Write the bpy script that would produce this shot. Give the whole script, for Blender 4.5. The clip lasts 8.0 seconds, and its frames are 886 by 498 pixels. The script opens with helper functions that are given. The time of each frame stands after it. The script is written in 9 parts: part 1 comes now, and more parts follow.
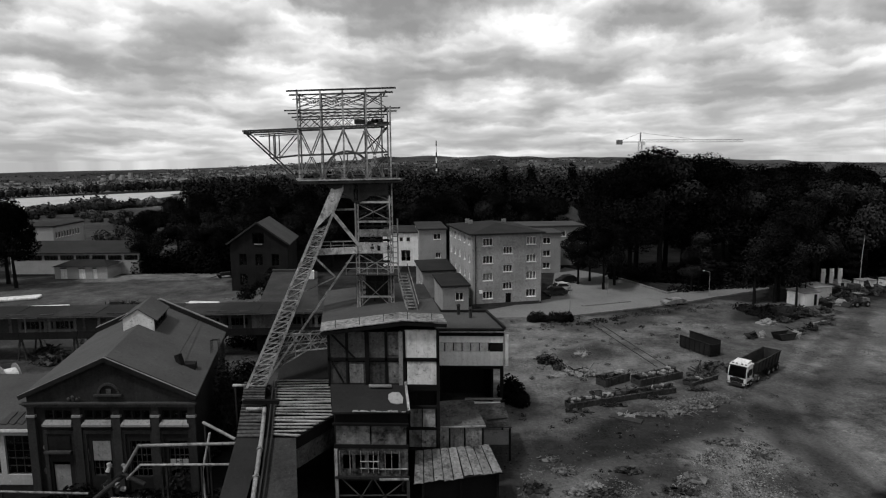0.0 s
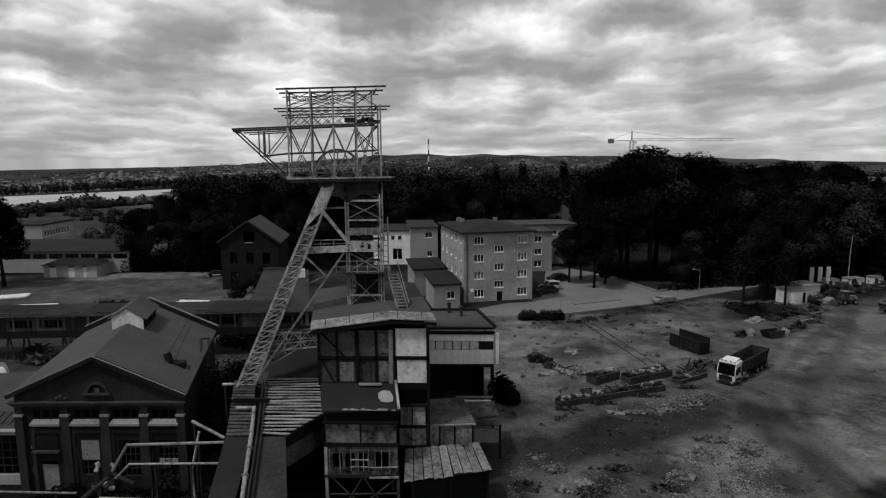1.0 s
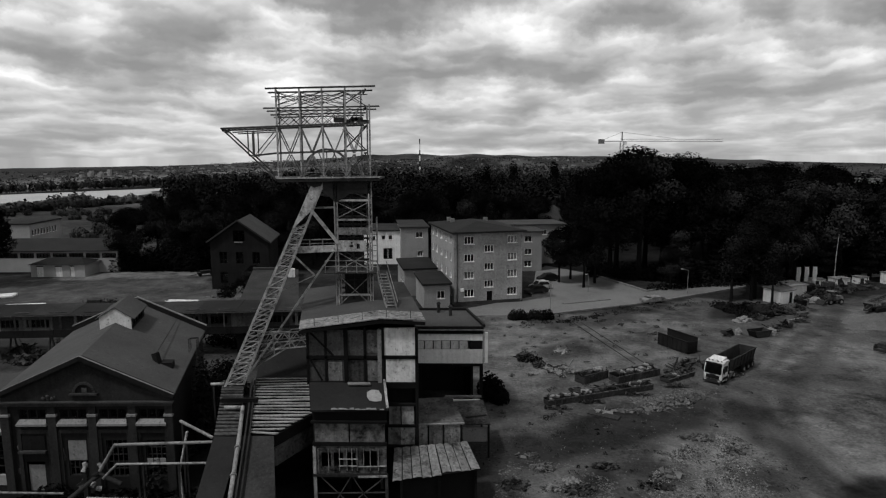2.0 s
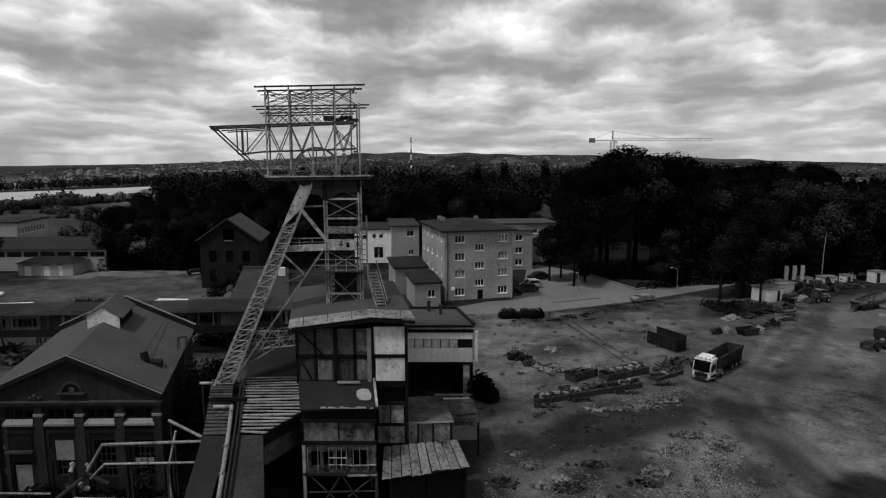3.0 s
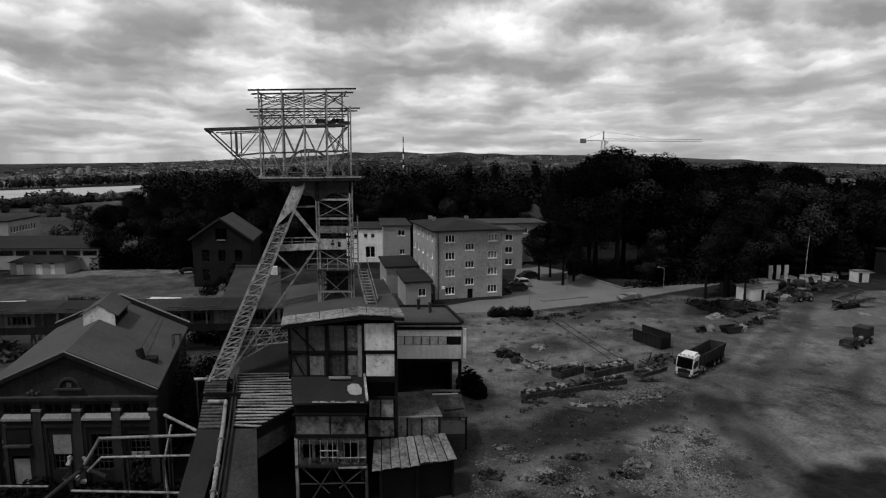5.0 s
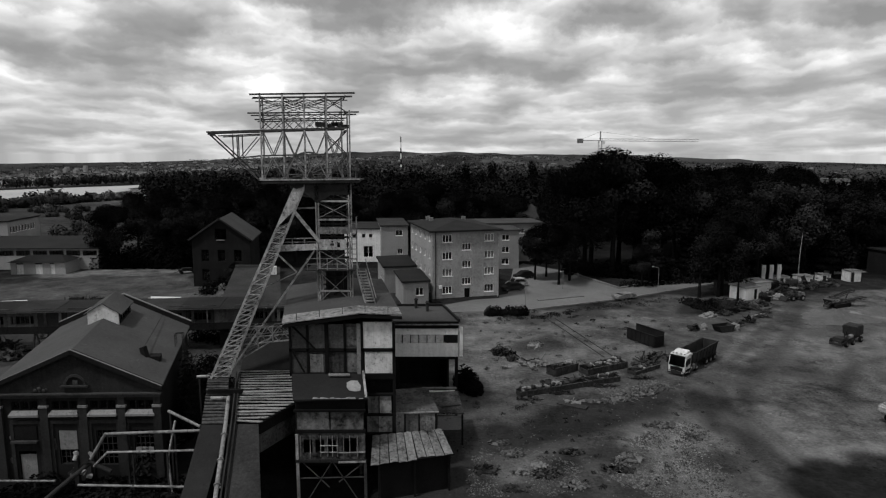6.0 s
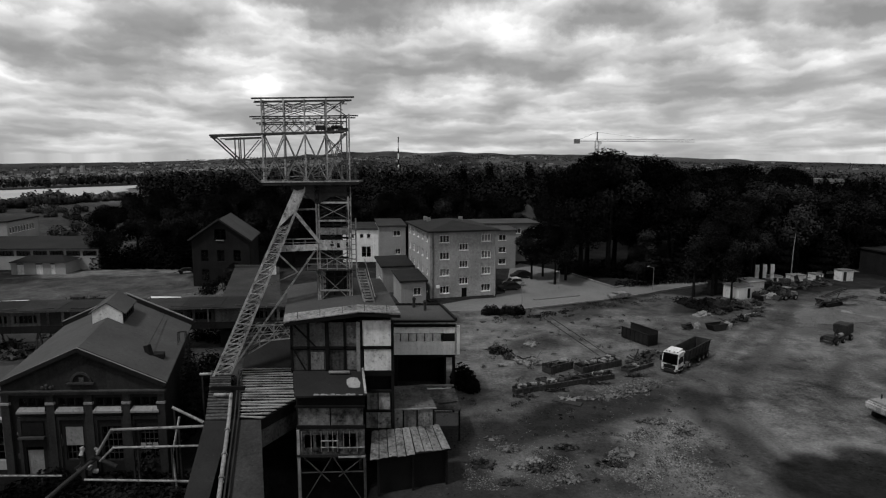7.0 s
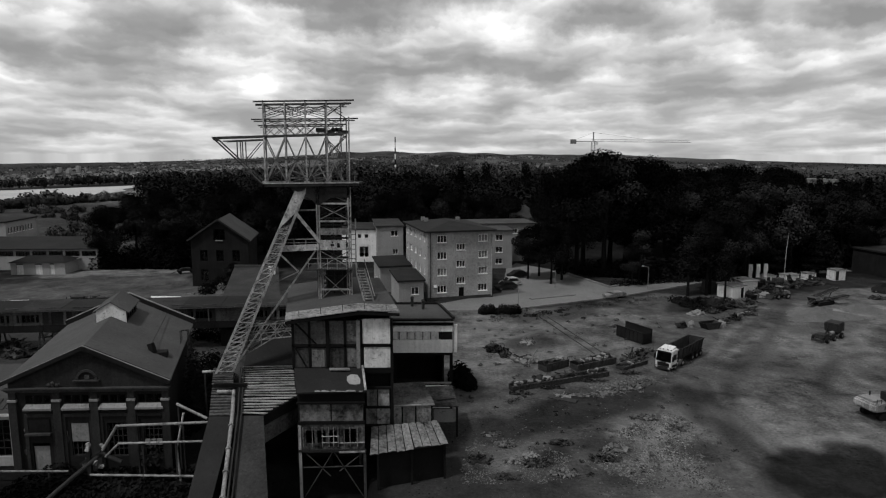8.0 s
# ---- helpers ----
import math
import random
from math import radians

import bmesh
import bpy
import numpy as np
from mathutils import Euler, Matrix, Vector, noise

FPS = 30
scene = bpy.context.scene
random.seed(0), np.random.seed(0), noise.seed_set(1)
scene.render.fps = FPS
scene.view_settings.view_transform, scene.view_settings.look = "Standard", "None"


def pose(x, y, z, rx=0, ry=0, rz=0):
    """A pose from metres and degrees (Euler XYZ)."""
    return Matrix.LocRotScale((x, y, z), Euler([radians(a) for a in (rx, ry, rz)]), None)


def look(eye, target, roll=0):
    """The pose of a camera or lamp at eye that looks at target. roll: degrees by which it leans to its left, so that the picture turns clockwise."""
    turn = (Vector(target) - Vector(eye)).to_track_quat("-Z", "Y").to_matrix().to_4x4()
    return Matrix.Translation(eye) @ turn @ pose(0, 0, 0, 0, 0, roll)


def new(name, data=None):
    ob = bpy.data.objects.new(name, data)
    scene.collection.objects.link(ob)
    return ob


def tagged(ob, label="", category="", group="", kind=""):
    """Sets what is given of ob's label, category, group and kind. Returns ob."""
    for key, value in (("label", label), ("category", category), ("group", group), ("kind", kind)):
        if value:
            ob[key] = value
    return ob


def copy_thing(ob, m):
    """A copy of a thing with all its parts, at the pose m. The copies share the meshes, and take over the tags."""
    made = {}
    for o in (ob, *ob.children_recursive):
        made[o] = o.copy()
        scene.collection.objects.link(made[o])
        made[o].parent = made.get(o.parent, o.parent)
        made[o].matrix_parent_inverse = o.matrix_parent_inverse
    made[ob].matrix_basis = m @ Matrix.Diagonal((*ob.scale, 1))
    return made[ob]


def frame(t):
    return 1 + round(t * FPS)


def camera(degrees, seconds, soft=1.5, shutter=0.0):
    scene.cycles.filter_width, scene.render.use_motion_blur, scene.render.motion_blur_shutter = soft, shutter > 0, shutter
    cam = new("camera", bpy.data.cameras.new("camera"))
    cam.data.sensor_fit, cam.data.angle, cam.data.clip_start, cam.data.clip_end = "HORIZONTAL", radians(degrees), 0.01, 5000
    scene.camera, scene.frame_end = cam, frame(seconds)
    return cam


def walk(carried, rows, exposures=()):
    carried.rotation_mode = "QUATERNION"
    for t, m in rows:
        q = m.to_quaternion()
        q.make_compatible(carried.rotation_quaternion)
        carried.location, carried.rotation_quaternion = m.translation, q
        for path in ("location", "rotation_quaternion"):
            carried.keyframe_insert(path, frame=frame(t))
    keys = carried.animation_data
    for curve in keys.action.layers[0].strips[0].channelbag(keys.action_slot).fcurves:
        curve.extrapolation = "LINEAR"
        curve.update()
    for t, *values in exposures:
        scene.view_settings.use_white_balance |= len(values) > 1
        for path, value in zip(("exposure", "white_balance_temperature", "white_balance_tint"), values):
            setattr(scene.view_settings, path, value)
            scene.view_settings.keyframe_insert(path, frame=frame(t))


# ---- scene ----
cam = camera(70.0, 8.0, soft=1.2)
PATH = [
    (0, (-0.528, 0.239, 23.985), (-0.62, 2.218, 23.705), -0.5),
    (0.5, (-0.441, 0.197, 23.993), (-0.521, 2.176, 23.711), -0.4),
    (1, (-0.359, 0.196, 23.992), (-0.427, 2.175, 23.707), -0.4),
    (1.5, (-0.266, 0.114, 24.0), (-0.32, 2.093, 23.715), -0.3),
    (3, (-0.056, -0.012, 24.025), (-0.069, 1.967, 23.735), -0.1),
    (3.5, (0.0, 0.0, 24.0), (0.0, 1.979, 23.708), 0.0),
    (4, (0.106, -0.266, 24.05), (0.113, 1.713, 23.758), 0.1),
    (4.5, (0.172, -0.83, 24.117), (0.181, 1.149, 23.826), 0.1),
    (6, (0.288, -2.694, 24.48), (0.307, -0.716, 24.187), 0.1),
    (6.5, (0.302, -3.313, 24.561), (0.324, -1.335, 24.269), 0.1),
    (7, (0.286, -3.94, 24.688), (0.313, -1.962, 24.395), 0.1),
    (7.5, (0.256, -4.522, 24.764), (0.287, -2.544, 24.472), 0.1),
    (8, (0.181, -5.092, 24.847), (0.218, -3.114, 24.554), 0.1),
]
walk(cam, [(t, look(eye, target, roll)) for t, eye, target, roll in PATH], [(0, 0.45), (0.3, 0.35), (0.6, 0.27), (1.0, 0.23), (3.5, 0.24), (4.5, 0.25), (6.0, 0.31), (7.0, 0.28), (8, 0.31)])

# ---- world ----
world = bpy.data.worlds.new("sky")
scene.world = world
world.use_nodes = True
SUN_AZ, SUN_EL = radians(-125), radians(60)  # sun stands to the left and somewhat behind the viewer


def build_sky():
    nt = world.node_tree
    nt.nodes.clear()
    N, L = nt.nodes.new, nt.links.new
    out, bg = N("ShaderNodeOutputWorld"), N("ShaderNodeBackground")
    sky = N("ShaderNodeTexSky")
    sky.sky_type, sky.sun_disc = "NISHITA", False
    sky.sun_elevation, sky.sun_rotation = SUN_EL, SUN_AZ
    grey = N("ShaderNodeRGBToBW")
    L(sky.outputs[0], grey.inputs[0])
    clear = N("ShaderNodeMath")
    clear.operation = "MULTIPLY"
    L(grey.outputs[0], clear.inputs[0])
    clear.inputs[1].default_value = 0.10
    tc, sep = N("ShaderNodeTexCoord"), N("ShaderNodeSeparateXYZ")
    L(tc.outputs["Generated"], sep.inputs[0])

    def m(op, a, b, clamp=False):
        n = N("ShaderNodeMath")
        n.operation, n.use_clamp = op, clamp
        for i, v in enumerate((a, b)):
            if isinstance(v, (int, float)):
                n.inputs[i].default_value = v
            else:
                L(v, n.inputs[i])
        return n.outputs[0]

    up = m("MAXIMUM", sep.outputs[2], 0.0)
    side = m("ARCTAN2", sep.outputs[0], sep.outputs[1])

    def noise3(x, y, scale, detail, rough, seed, bend=0.0):
        com, n = N("ShaderNodeCombineXYZ"), N("ShaderNodeTexNoise")
        L(x, com.inputs[0])
        L(y, com.inputs[1])
        com.inputs[2].default_value = seed
        L(com.outputs[0], n.inputs["Vector"])
        n.inputs["Scale"].default_value, n.inputs["Detail"].default_value = scale, detail
        n.inputs["Roughness"].default_value, n.inputs["Distortion"].default_value = rough, bend
        return n.outputs[0]

    def density(lift):
        """Thickness of the cloud deck, seen a little higher by lift: wide banks with heaped edges, smaller towards the horizon."""
        e = m("ADD", up, lift)
        u = m("DIVIDE", m("MULTIPLY", side, 2.1), m("ADD", e, 0.40))
        v = m("MULTIPLY", m("LOGARITHM", m("ADD", e, 0.07), 2.718), 3.2)
        fu = m("MULTIPLY", side, 13.0)
        fv = m("MULTIPLY", m("LOGARITHM", m("ADD", e, 0.16), 2.718), 6.0)
        fine = m("SUBTRACT", noise3(fu, fv, 1.0, 6, 0.58, 5.2), 0.5)
        other = m("SUBTRACT", noise3(fu, fv, 0.9, 5, 0.58, 9.7), 0.5)
        u = m("ADD", u, m("MULTIPLY", other, 0.45))
        v = m("ADD", v, m("MULTIPLY", fine, 0.6))
        banks = noise3(u, v, 1.5, 3, 0.5, 11.3)
        return m("ADD", m("MULTIPLY", banks, 0.95), m("MULTIPLY", fine, 0.26))

    thick = density(0.0)
    edge = m("MULTIPLY", m("SUBTRACT", thick, density(0.016)), 0.75)
    body = m("ADD", m("SUBTRACT", 0.968, thick), edge)
    ramp = N("ShaderNodeValToRGB")
    r = ramp.color_ramp
    r.elements[0].position, r.elements[0].color = 0.36, (0.20, 0.20, 0.20, 1)
    r.elements[1].position, r.elements[1].color = 0.66, (1.05, 1.05, 1.05, 1)
    for p, c in ((0.42, 0.27), (0.48, 0.40), (0.53, 0.54), (0.58, 0.72)):
        e = r.elements.new(p)
        e.color = (c, c, c, 1)
    L(body, ramp.inputs[0])
    # thin haze towards the horizon evens the clouds out
    haze = m("POWER", m("SUBTRACT", 1.0, m("MAXIMUM", sep.outputs[2], 0.0), True), 9.0)
    mix = N("ShaderNodeMix")
    mix.data_type = "RGBA"
    L(m("MULTIPLY", haze, 0.5), mix.inputs[0])
    L(ramp.outputs[0], mix.inputs[6])
    mix.inputs[7].default_value = (0.42, 0.42, 0.42, 1)
    veil = N("ShaderNodeMix")
    veil.data_type = "RGBA"
    veil.inputs[0].default_value = 0.12
    L(mix.outputs[2], veil.inputs[6])
    L(clear.outputs[0], veil.inputs[7])
    L(veil.outputs[2], bg.inputs[0])
    bg.inputs[1].default_value = 1.0
    L(bg.outputs[0], out.inputs[0])


build_sky()
sun_data = bpy.data.lights.new("sun", "SUN")
sun_data.energy, sun_data.angle, sun_data.color = 1.9, radians(6), (1, 1, 1)
sun = new("sun", sun_data)
sun_from = Vector((math.sin(SUN_AZ) * math.cos(SUN_EL), math.cos(SUN_AZ) * math.cos(SUN_EL), math.sin(SUN_EL)))
sun.matrix_world = look(sun_from * 50, (0, 0, 0))


# ---- materials ----
def material(name, v, var=0.25, big=0.35, fine=6.0, rough=0.85, bump=0.25, metal=0.0, island=0.0, streak=0.0, dirt=0.0, spec=0.06):
    """A grey weathered surface under coal dust: broad blotches, fine grain, optional run-off streaks and patches of dirt."""
    v *= 0.8 if "white" in name else 0.5
    mt = bpy.data.materials.new(name)
    mt.use_nodes = True
    nt = mt.node_tree
    N, L = nt.nodes.new, nt.links.new
    b = nt.nodes["Principled BSDF"]
    b.inputs["Roughness"].default_value, b.inputs["Metallic"].default_value = rough, metal
    b.inputs["Specular IOR Level"].default_value = spec
    tc = N("ShaderNodeTexCoord")

    def noise_of(scale, detail=4, rgh=0.6, stretch=None):
        n = N("ShaderNodeTexNoise")
        n.inputs["Scale"].default_value, n.inputs["Detail"].default_value, n.inputs["Roughness"].default_value = scale, detail, rgh
        if stretch:
            mp = N("ShaderNodeMapping")
            mp.inputs["Scale"].default_value = stretch
            L(tc.outputs["Object"], mp.inputs[0])
            L(mp.outputs[0], n.inputs["Vector"])
        else:
            L(tc.outputs["Object"], n.inputs["Vector"])
        return n.outputs[0]

    def m(op, a, c, clamp=False):
        n = N("ShaderNodeMath")
        n.operation, n.use_clamp = op, clamp
        for i, q in enumerate((a, c)):
            if isinstance(q, (int, float)):
                n.inputs[i].default_value = q
            else:
                L(q, n.inputs[i])
        return n.outputs[0]

    grain = noise_of(fine, 6, 0.65)
    tone = m("ADD", m("MULTIPLY", m("SUBTRACT", noise_of(big), 0.5), 4.4 * var), m("MULTIPLY", m("SUBTRACT", grain, 0.5), 3.6 * var))
    if streak:
        tone = m("ADD", tone, m("MULTIPLY", m("SUBTRACT", noise_of(1.0, 4, 0.6, (3.2, 3.2, 0.18)), 0.5), 3.6 * streak))
    info = N("ShaderNodeObjectInfo")
    tone = m("ADD", tone, m("MULTIPLY", m("SUBTRACT", info.outputs["Random"], 0.5), 1.0 * var))
    if island:
        geo = N("ShaderNodeNewGeometry")
        tone = m("ADD", tone, m("MULTIPLY", m("SUBTRACT", geo.outputs["Random Per Island"], 0.5), 2 * island))
    val = m("MULTIPLY", m("MAXIMUM", m("ADD", tone, 1.0), 0.12), v)
    if dirt:
        patch = m("MULTIPLY", m("SUBTRACT", noise_of(0.9, 6, 0.7), 0.52), 7.0, True)
        val = m("MULTIPLY", val, m("SUBTRACT", 1.0, m("MULTIPLY", patch, dirt)))
    # small chips and soot spots, darker and paler than the sheet
    chip = m("MULTIPLY", m("SUBTRACT", noise_of(3.3, 5, 0.75), 0.56), 9.0, True)
    flake = m("MULTIPLY", m("SUBTRACT", noise_of(4.7, 5, 0.75, (1.0, 1.0, 0.6)), 0.60), 9.0, True)
    val = m("MULTIPLY", val, m("SUBTRACT", 1.0, m("MULTIPLY", chip, min(0.8, 0.35 + dirt * 0.8))))
    val = m("MULTIPLY", val, m("ADD", 1.0, m("MULTIPLY", flake, 0.9 if "white" not in name else 0.1)))
    com = N("ShaderNodeCombineColor")
    for i in range(3):
        L(val, com.inputs[i])
    L(com.outputs[0], b.inputs["Base Color"])
    if bump:
        bp = N("ShaderNodeBump")
        bp.inputs["Strength"].default_value, bp.inputs["Distance"].default_value = bump, 0.05
        L(grain, bp.inputs["Height"])
        L(bp.outputs[0], b.inputs["Normal"])
    return mt


def glass_material():
    mt = bpy.data.materials.new("window glass")
    mt.use_nodes = True
    b = mt.node_tree.nodes["Principled BSDF"]
    b.inputs["Base Color"].default_value = (0.5, 0.5, 0.5, 1)
    b.inputs["Roughness"].default_value, b.inputs["IOR"].default_value = 0.06, 1.45
    b.inputs["Transmission Weight"].default_value = 1.0
    return mt


M = dict(
    steel=material("weathered steel", 0.36, 0.45, 0.8, 9, 0.65, 0.15, 0.2, streak=0.3, dirt=0.7),
    steel_dark=material("dark rusted steel", 0.055, 0.4, 0.8, 9, 0.75, 0.2, 0.2, dirt=0.3),
    steel_cage=material("grey weathered steel", 0.11, 0.4, 0.8, 9, 0.7, 0.15, 0.1, streak=0.2, dirt=0.4),
    steel_pale=material("pale painted steel", 0.55, 0.4, 0.7, 8, 0.6, 0.1, streak=0.35, dirt=0.7),
    brick=material("sooty brick", 0.023, 0.3, 0.5, 5, 0.9, 0.4, streak=0.15),
    brick_worn=material("worn brick", 0.043, 0.35, 0.5, 5, 0.9, 0.4, streak=0.2),
    brick_dark=material("dark old brick", 0.024, 0.3, 0.5, 5, 0.9, 0.4, streak=0.15),
    stucco=material("grey stucco", 0.46, 0.2, 0.16, 5, 0.9, 0.15, streak=0.04),
    stucco_stained=material("stained grey stucco", 0.53, 0.3, 0.16, 3, 0.9, 0.2, streak=0.06, dirt=0.3),
    stucco_pale=material("pale stucco", 0.52, 0.2, 0.2, 5, 0.9, 0.15, streak=0.05),
    white=material("white paint", 0.85, 0.12, 0.4, 6, 0.7, 0.08, streak=0.15, dirt=0.15),
    white_dirty=material("stained white panel", 0.66, 0.14, 0.5, 5, 0.8, 0.1, streak=0.2, dirt=0.3),
    felt=material("roofing felt", 0.098, 0.2, 0.25, 12, 0.9, 0.2, streak=0.08),
    felt_pale=material("worn pale felt", 0.44, 0.5, 0.45, 3, 0.85, 0.15, streak=0.25, dirt=0.75),
    felt_dark=material("tarred felt", 0.03, 0.3, 0.3, 12, 0.8, 0.2),
    felt_worn=material("worn tarred felt", 0.05, 0.35, 0.35, 6, 0.85, 0.2, streak=0.2),
    tile=material("old roof sheeting", 0.075, 0.2, 0.3, 9, 0.8, 0.25, streak=0.15),
    corr=material("corrugated sheet", 0.5, 0.35, 0.6, 7, 0.7, 0.15, streak=0.25, dirt=0.6),
    panel=material("dirty grey panel", 0.105, 0.5, 0.5, 5, 0.85, 0.2, streak=0.3, dirt=0.6),
    panel_mid=material("faded grey board", 0.23, 0.45, 0.4, 5, 0.85, 0.2, streak=0.45, dirt=0.7),
    sheet_sooty=material("sooty corrugated sheet", 0.27, 0.5, 0.22, 4, 0.8, 0.2, streak=0.4, dirt=0.8),
    panel_blotched=material("blotched rough render", 0.19, 0.75, 1.1, 3, 0.9, 0.5, streak=0.15, dirt=0.9),
    board_pale=material("pale stained board", 0.36, 0.45, 0.5, 4, 0.85, 0.2, streak=0.4, dirt=0.8),
    # very dark: on walls in shadow the shade is put into this colour
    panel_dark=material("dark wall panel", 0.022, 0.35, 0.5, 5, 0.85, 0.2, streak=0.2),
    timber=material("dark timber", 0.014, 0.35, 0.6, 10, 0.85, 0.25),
    concrete=material("worn concrete", 0.34, 0.25, 0.4, 8, 0.9, 0.3, dirt=0.3),
    concrete_dark=material("dirty concrete", 0.07, 0.3, 0.5, 8, 0.9, 0.3, dirt=0.4),
    asphalt=material("pale worn asphalt", 0.27, 0.16, 0.12, 10, 0.9, 0.15, dirt=0.12),
    rubble=material("crushed rubble", 0.16, 0.3, 0.5, 4, 0.95, 0.3, island=0.55),
    scrap=material("scrap metal", 0.055, 0.4, 1.0, 6, 0.6, 0.2, 0.1, island=0.9),
    bark=material("bark", 0.018, 0.3, 0.8, 8, 0.95, 0.4),
    black=material("black rubber", 0.02, 0.2, 1, 9, 0.8, 0.1),
    soil=material("dug soil", 0.17, 0.25, 0.3, 6, 0.95, 0.5),
    glass=glass_material(),
)


def leaf_material(name, v, spread):
    mt = bpy.data.materials.new(name)
    mt.use_nodes = True
    nt = mt.node_tree
    N, L = nt.nodes.new, nt.links.new
    b = nt.nodes["Principled BSDF"]
    b.inputs["Roughness"].default_value, b.inputs["Specular IOR Level"].default_value = 0.9, 0.0
    geo, info = N("ShaderNodeNewGeometry"), N("ShaderNodeObjectInfo")
    rng = N("ShaderNodeMapRange")
    rng.inputs["To Min"].default_value, rng.inputs["To Max"].default_value = v * (1 - spread), v * (1 + spread)
    L(geo.outputs["Random Per Island"], rng.inputs["Value"])
    own = N("ShaderNodeMapRange")
    own.inputs["To Min"].default_value, own.inputs["To Max"].default_value = 0.55, 1.6
    L(info.outputs["Random"], own.inputs["Value"])
    # lit and shaded leaf clumps are put into the leaf colour
    tc, clump = N("ShaderNodeTexCoord"), N("ShaderNodeTexNoise")
    clump.inputs["Scale"].default_value, clump.inputs["Detail"].default_value = 0.55, 3
    L(tc.outputs["Object"], clump.inputs["Vector"])
    tone = N("ShaderNodeMapRange")
    tone.inputs["From Min"].default_value, tone.inputs["From Max"].default_value = 0.3, 0.7
    tone.inputs["To Min"].default_value, tone.inputs["To Max"].default_value = 0.5, 1.5
    L(clump.outputs[0], tone.inputs["Value"])
    # whole trees differ from one another; the paler ones also stand for lit crowns
    wide, tree = N("ShaderNodeTexNoise"), N("ShaderNodeMapRange")
    wide.inputs["Scale"].default_value, wide.inputs["Detail"].default_value = 0.07, 2
    L(tc.outputs["Object"], wide.inputs["Vector"])
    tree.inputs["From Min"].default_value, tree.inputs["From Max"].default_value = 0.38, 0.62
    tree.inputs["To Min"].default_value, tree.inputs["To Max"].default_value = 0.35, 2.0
    L(wide.outputs[0], tree.inputs["Value"])
    lot = N("ShaderNodeMath")
    lot.operation = "MULTIPLY"
    L(rng.outputs[0], lot.inputs[0])
    L(tree.outputs[0], lot.inputs[1])
    both = N("ShaderNodeMath")
    both.operation = "MULTIPLY"
    L(lot.outputs[0], both.inputs[0])
    L(tone.outputs[0], both.inputs[1])
    mul = N("ShaderNodeMath")
    mul.operation = "MULTIPLY"
    L(both.outputs[0], mul.inputs[0])
    L(own.outputs[0], mul.inputs[1])
    com = N("ShaderNodeCombineColor")
    for i in range(3):
        L(mul.outputs[0], com.inputs[i])
    L(com.outputs[0], b.inputs["Base Color"])
    return mt


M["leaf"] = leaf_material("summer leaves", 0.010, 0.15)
# paler than the near leaves: distance haze is put into this colour
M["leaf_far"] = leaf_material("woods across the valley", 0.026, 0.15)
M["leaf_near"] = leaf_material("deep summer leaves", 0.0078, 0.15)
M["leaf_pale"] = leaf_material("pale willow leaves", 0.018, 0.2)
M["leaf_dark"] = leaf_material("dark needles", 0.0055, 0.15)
M["weeds"] = leaf_material("dry weeds", 0.035, 0.3)


# ---- building helpers ----
def box(bm, x0, x1, y0, y1, z0, z1):
    v = [bm.verts.new((x, y, z)) for z in (z0, z1) for y in (y0, y1) for x in (x0, x1)]
    for f in ((0, 2, 3, 1), (4, 5, 7, 6), (0, 1, 5, 4), (2, 6, 7, 3), (0, 4, 6, 2), (1, 3, 7, 5)):
        bm.faces.new([v[i] for i in f])


def beam(bm, a, b, w, h=None):
    """A rectangular bar from a to b, w across and h high."""
    a, b, h = Vector(a), Vector(b), h or w
    d = (b - a).normalized()
    side = d.cross(Vector((0, 0, 1)))
    side = (side.normalized() if side.length > 1e-3 else Vector((1, 0, 0))) * (w / 2)
    top = side.cross(d).normalized() * (h / 2)
    v = [bm.verts.new(p + s * side + t * top) for p in (a, b) for s, t in ((-1, -1), (1, -1), (1, 1), (-1, 1))]
    for f in ((3, 2, 1, 0), (4, 5, 6, 7), (0, 1, 5, 4), (1, 2, 6, 5), (2, 3, 7, 6), (3, 0, 4, 7)):
        bm.faces.new([v[i] for i in f])


def tube(bm, a, b, r0, r1=None, n=8):
    a, b, r1 = Vector(a), Vector(b), r0 if r1 is None else r1
    d = (b - a).normalized()
    s = d.orthogonal().normalized()
    t = d.cross(s)
    rings = [[bm.verts.new(p + r * (math.cos(2 * math.pi * i / n) * s + math.sin(2 * math.pi * i / n) * t)) for i in range(n)] for p, r in ((a, r0), (b, r1))]
    for i in range(n):
        bm.faces.new((rings[0][i], rings[0][(i + 1) % n], rings[1][(i + 1) % n], rings[1][i]))
    bm.faces.new(rings[0][::-1])
    bm.faces.new(rings[1])


def prism(bm, pts, way):
    """A flat polygon, pushed along way."""
    way = Vector(way)
    a = [bm.verts.new(p) for p in pts]
    b = [bm.verts.new(Vector(p) + way) for p in pts]
    n = len(pts)
    bm.faces.new(a)
    bm.faces.new(b[::-1])
    for i in range(n):
        bm.faces.new((a[i], b[i], b[(i + 1) % n], a[(i + 1) % n]))


def part(name, bm, mat, parent, label="", shear=0.0, keep=False):
    """Links a bmesh as one mesh object under a thing or a part."""
    if shear:
        for v in bm.verts:
            v.co.x += shear * v.co.y
    if not keep:
        bmesh.ops.recalc_face_normals(bm, faces=bm.faces)
    me = bpy.data.meshes.new(name)
    bm.to_mesh(me)
    bm.free()
    me.materials.append(mat)
    ob = new(name, me)
    ob.parent = parent
    if label:
        ob["label"] = label
    return ob


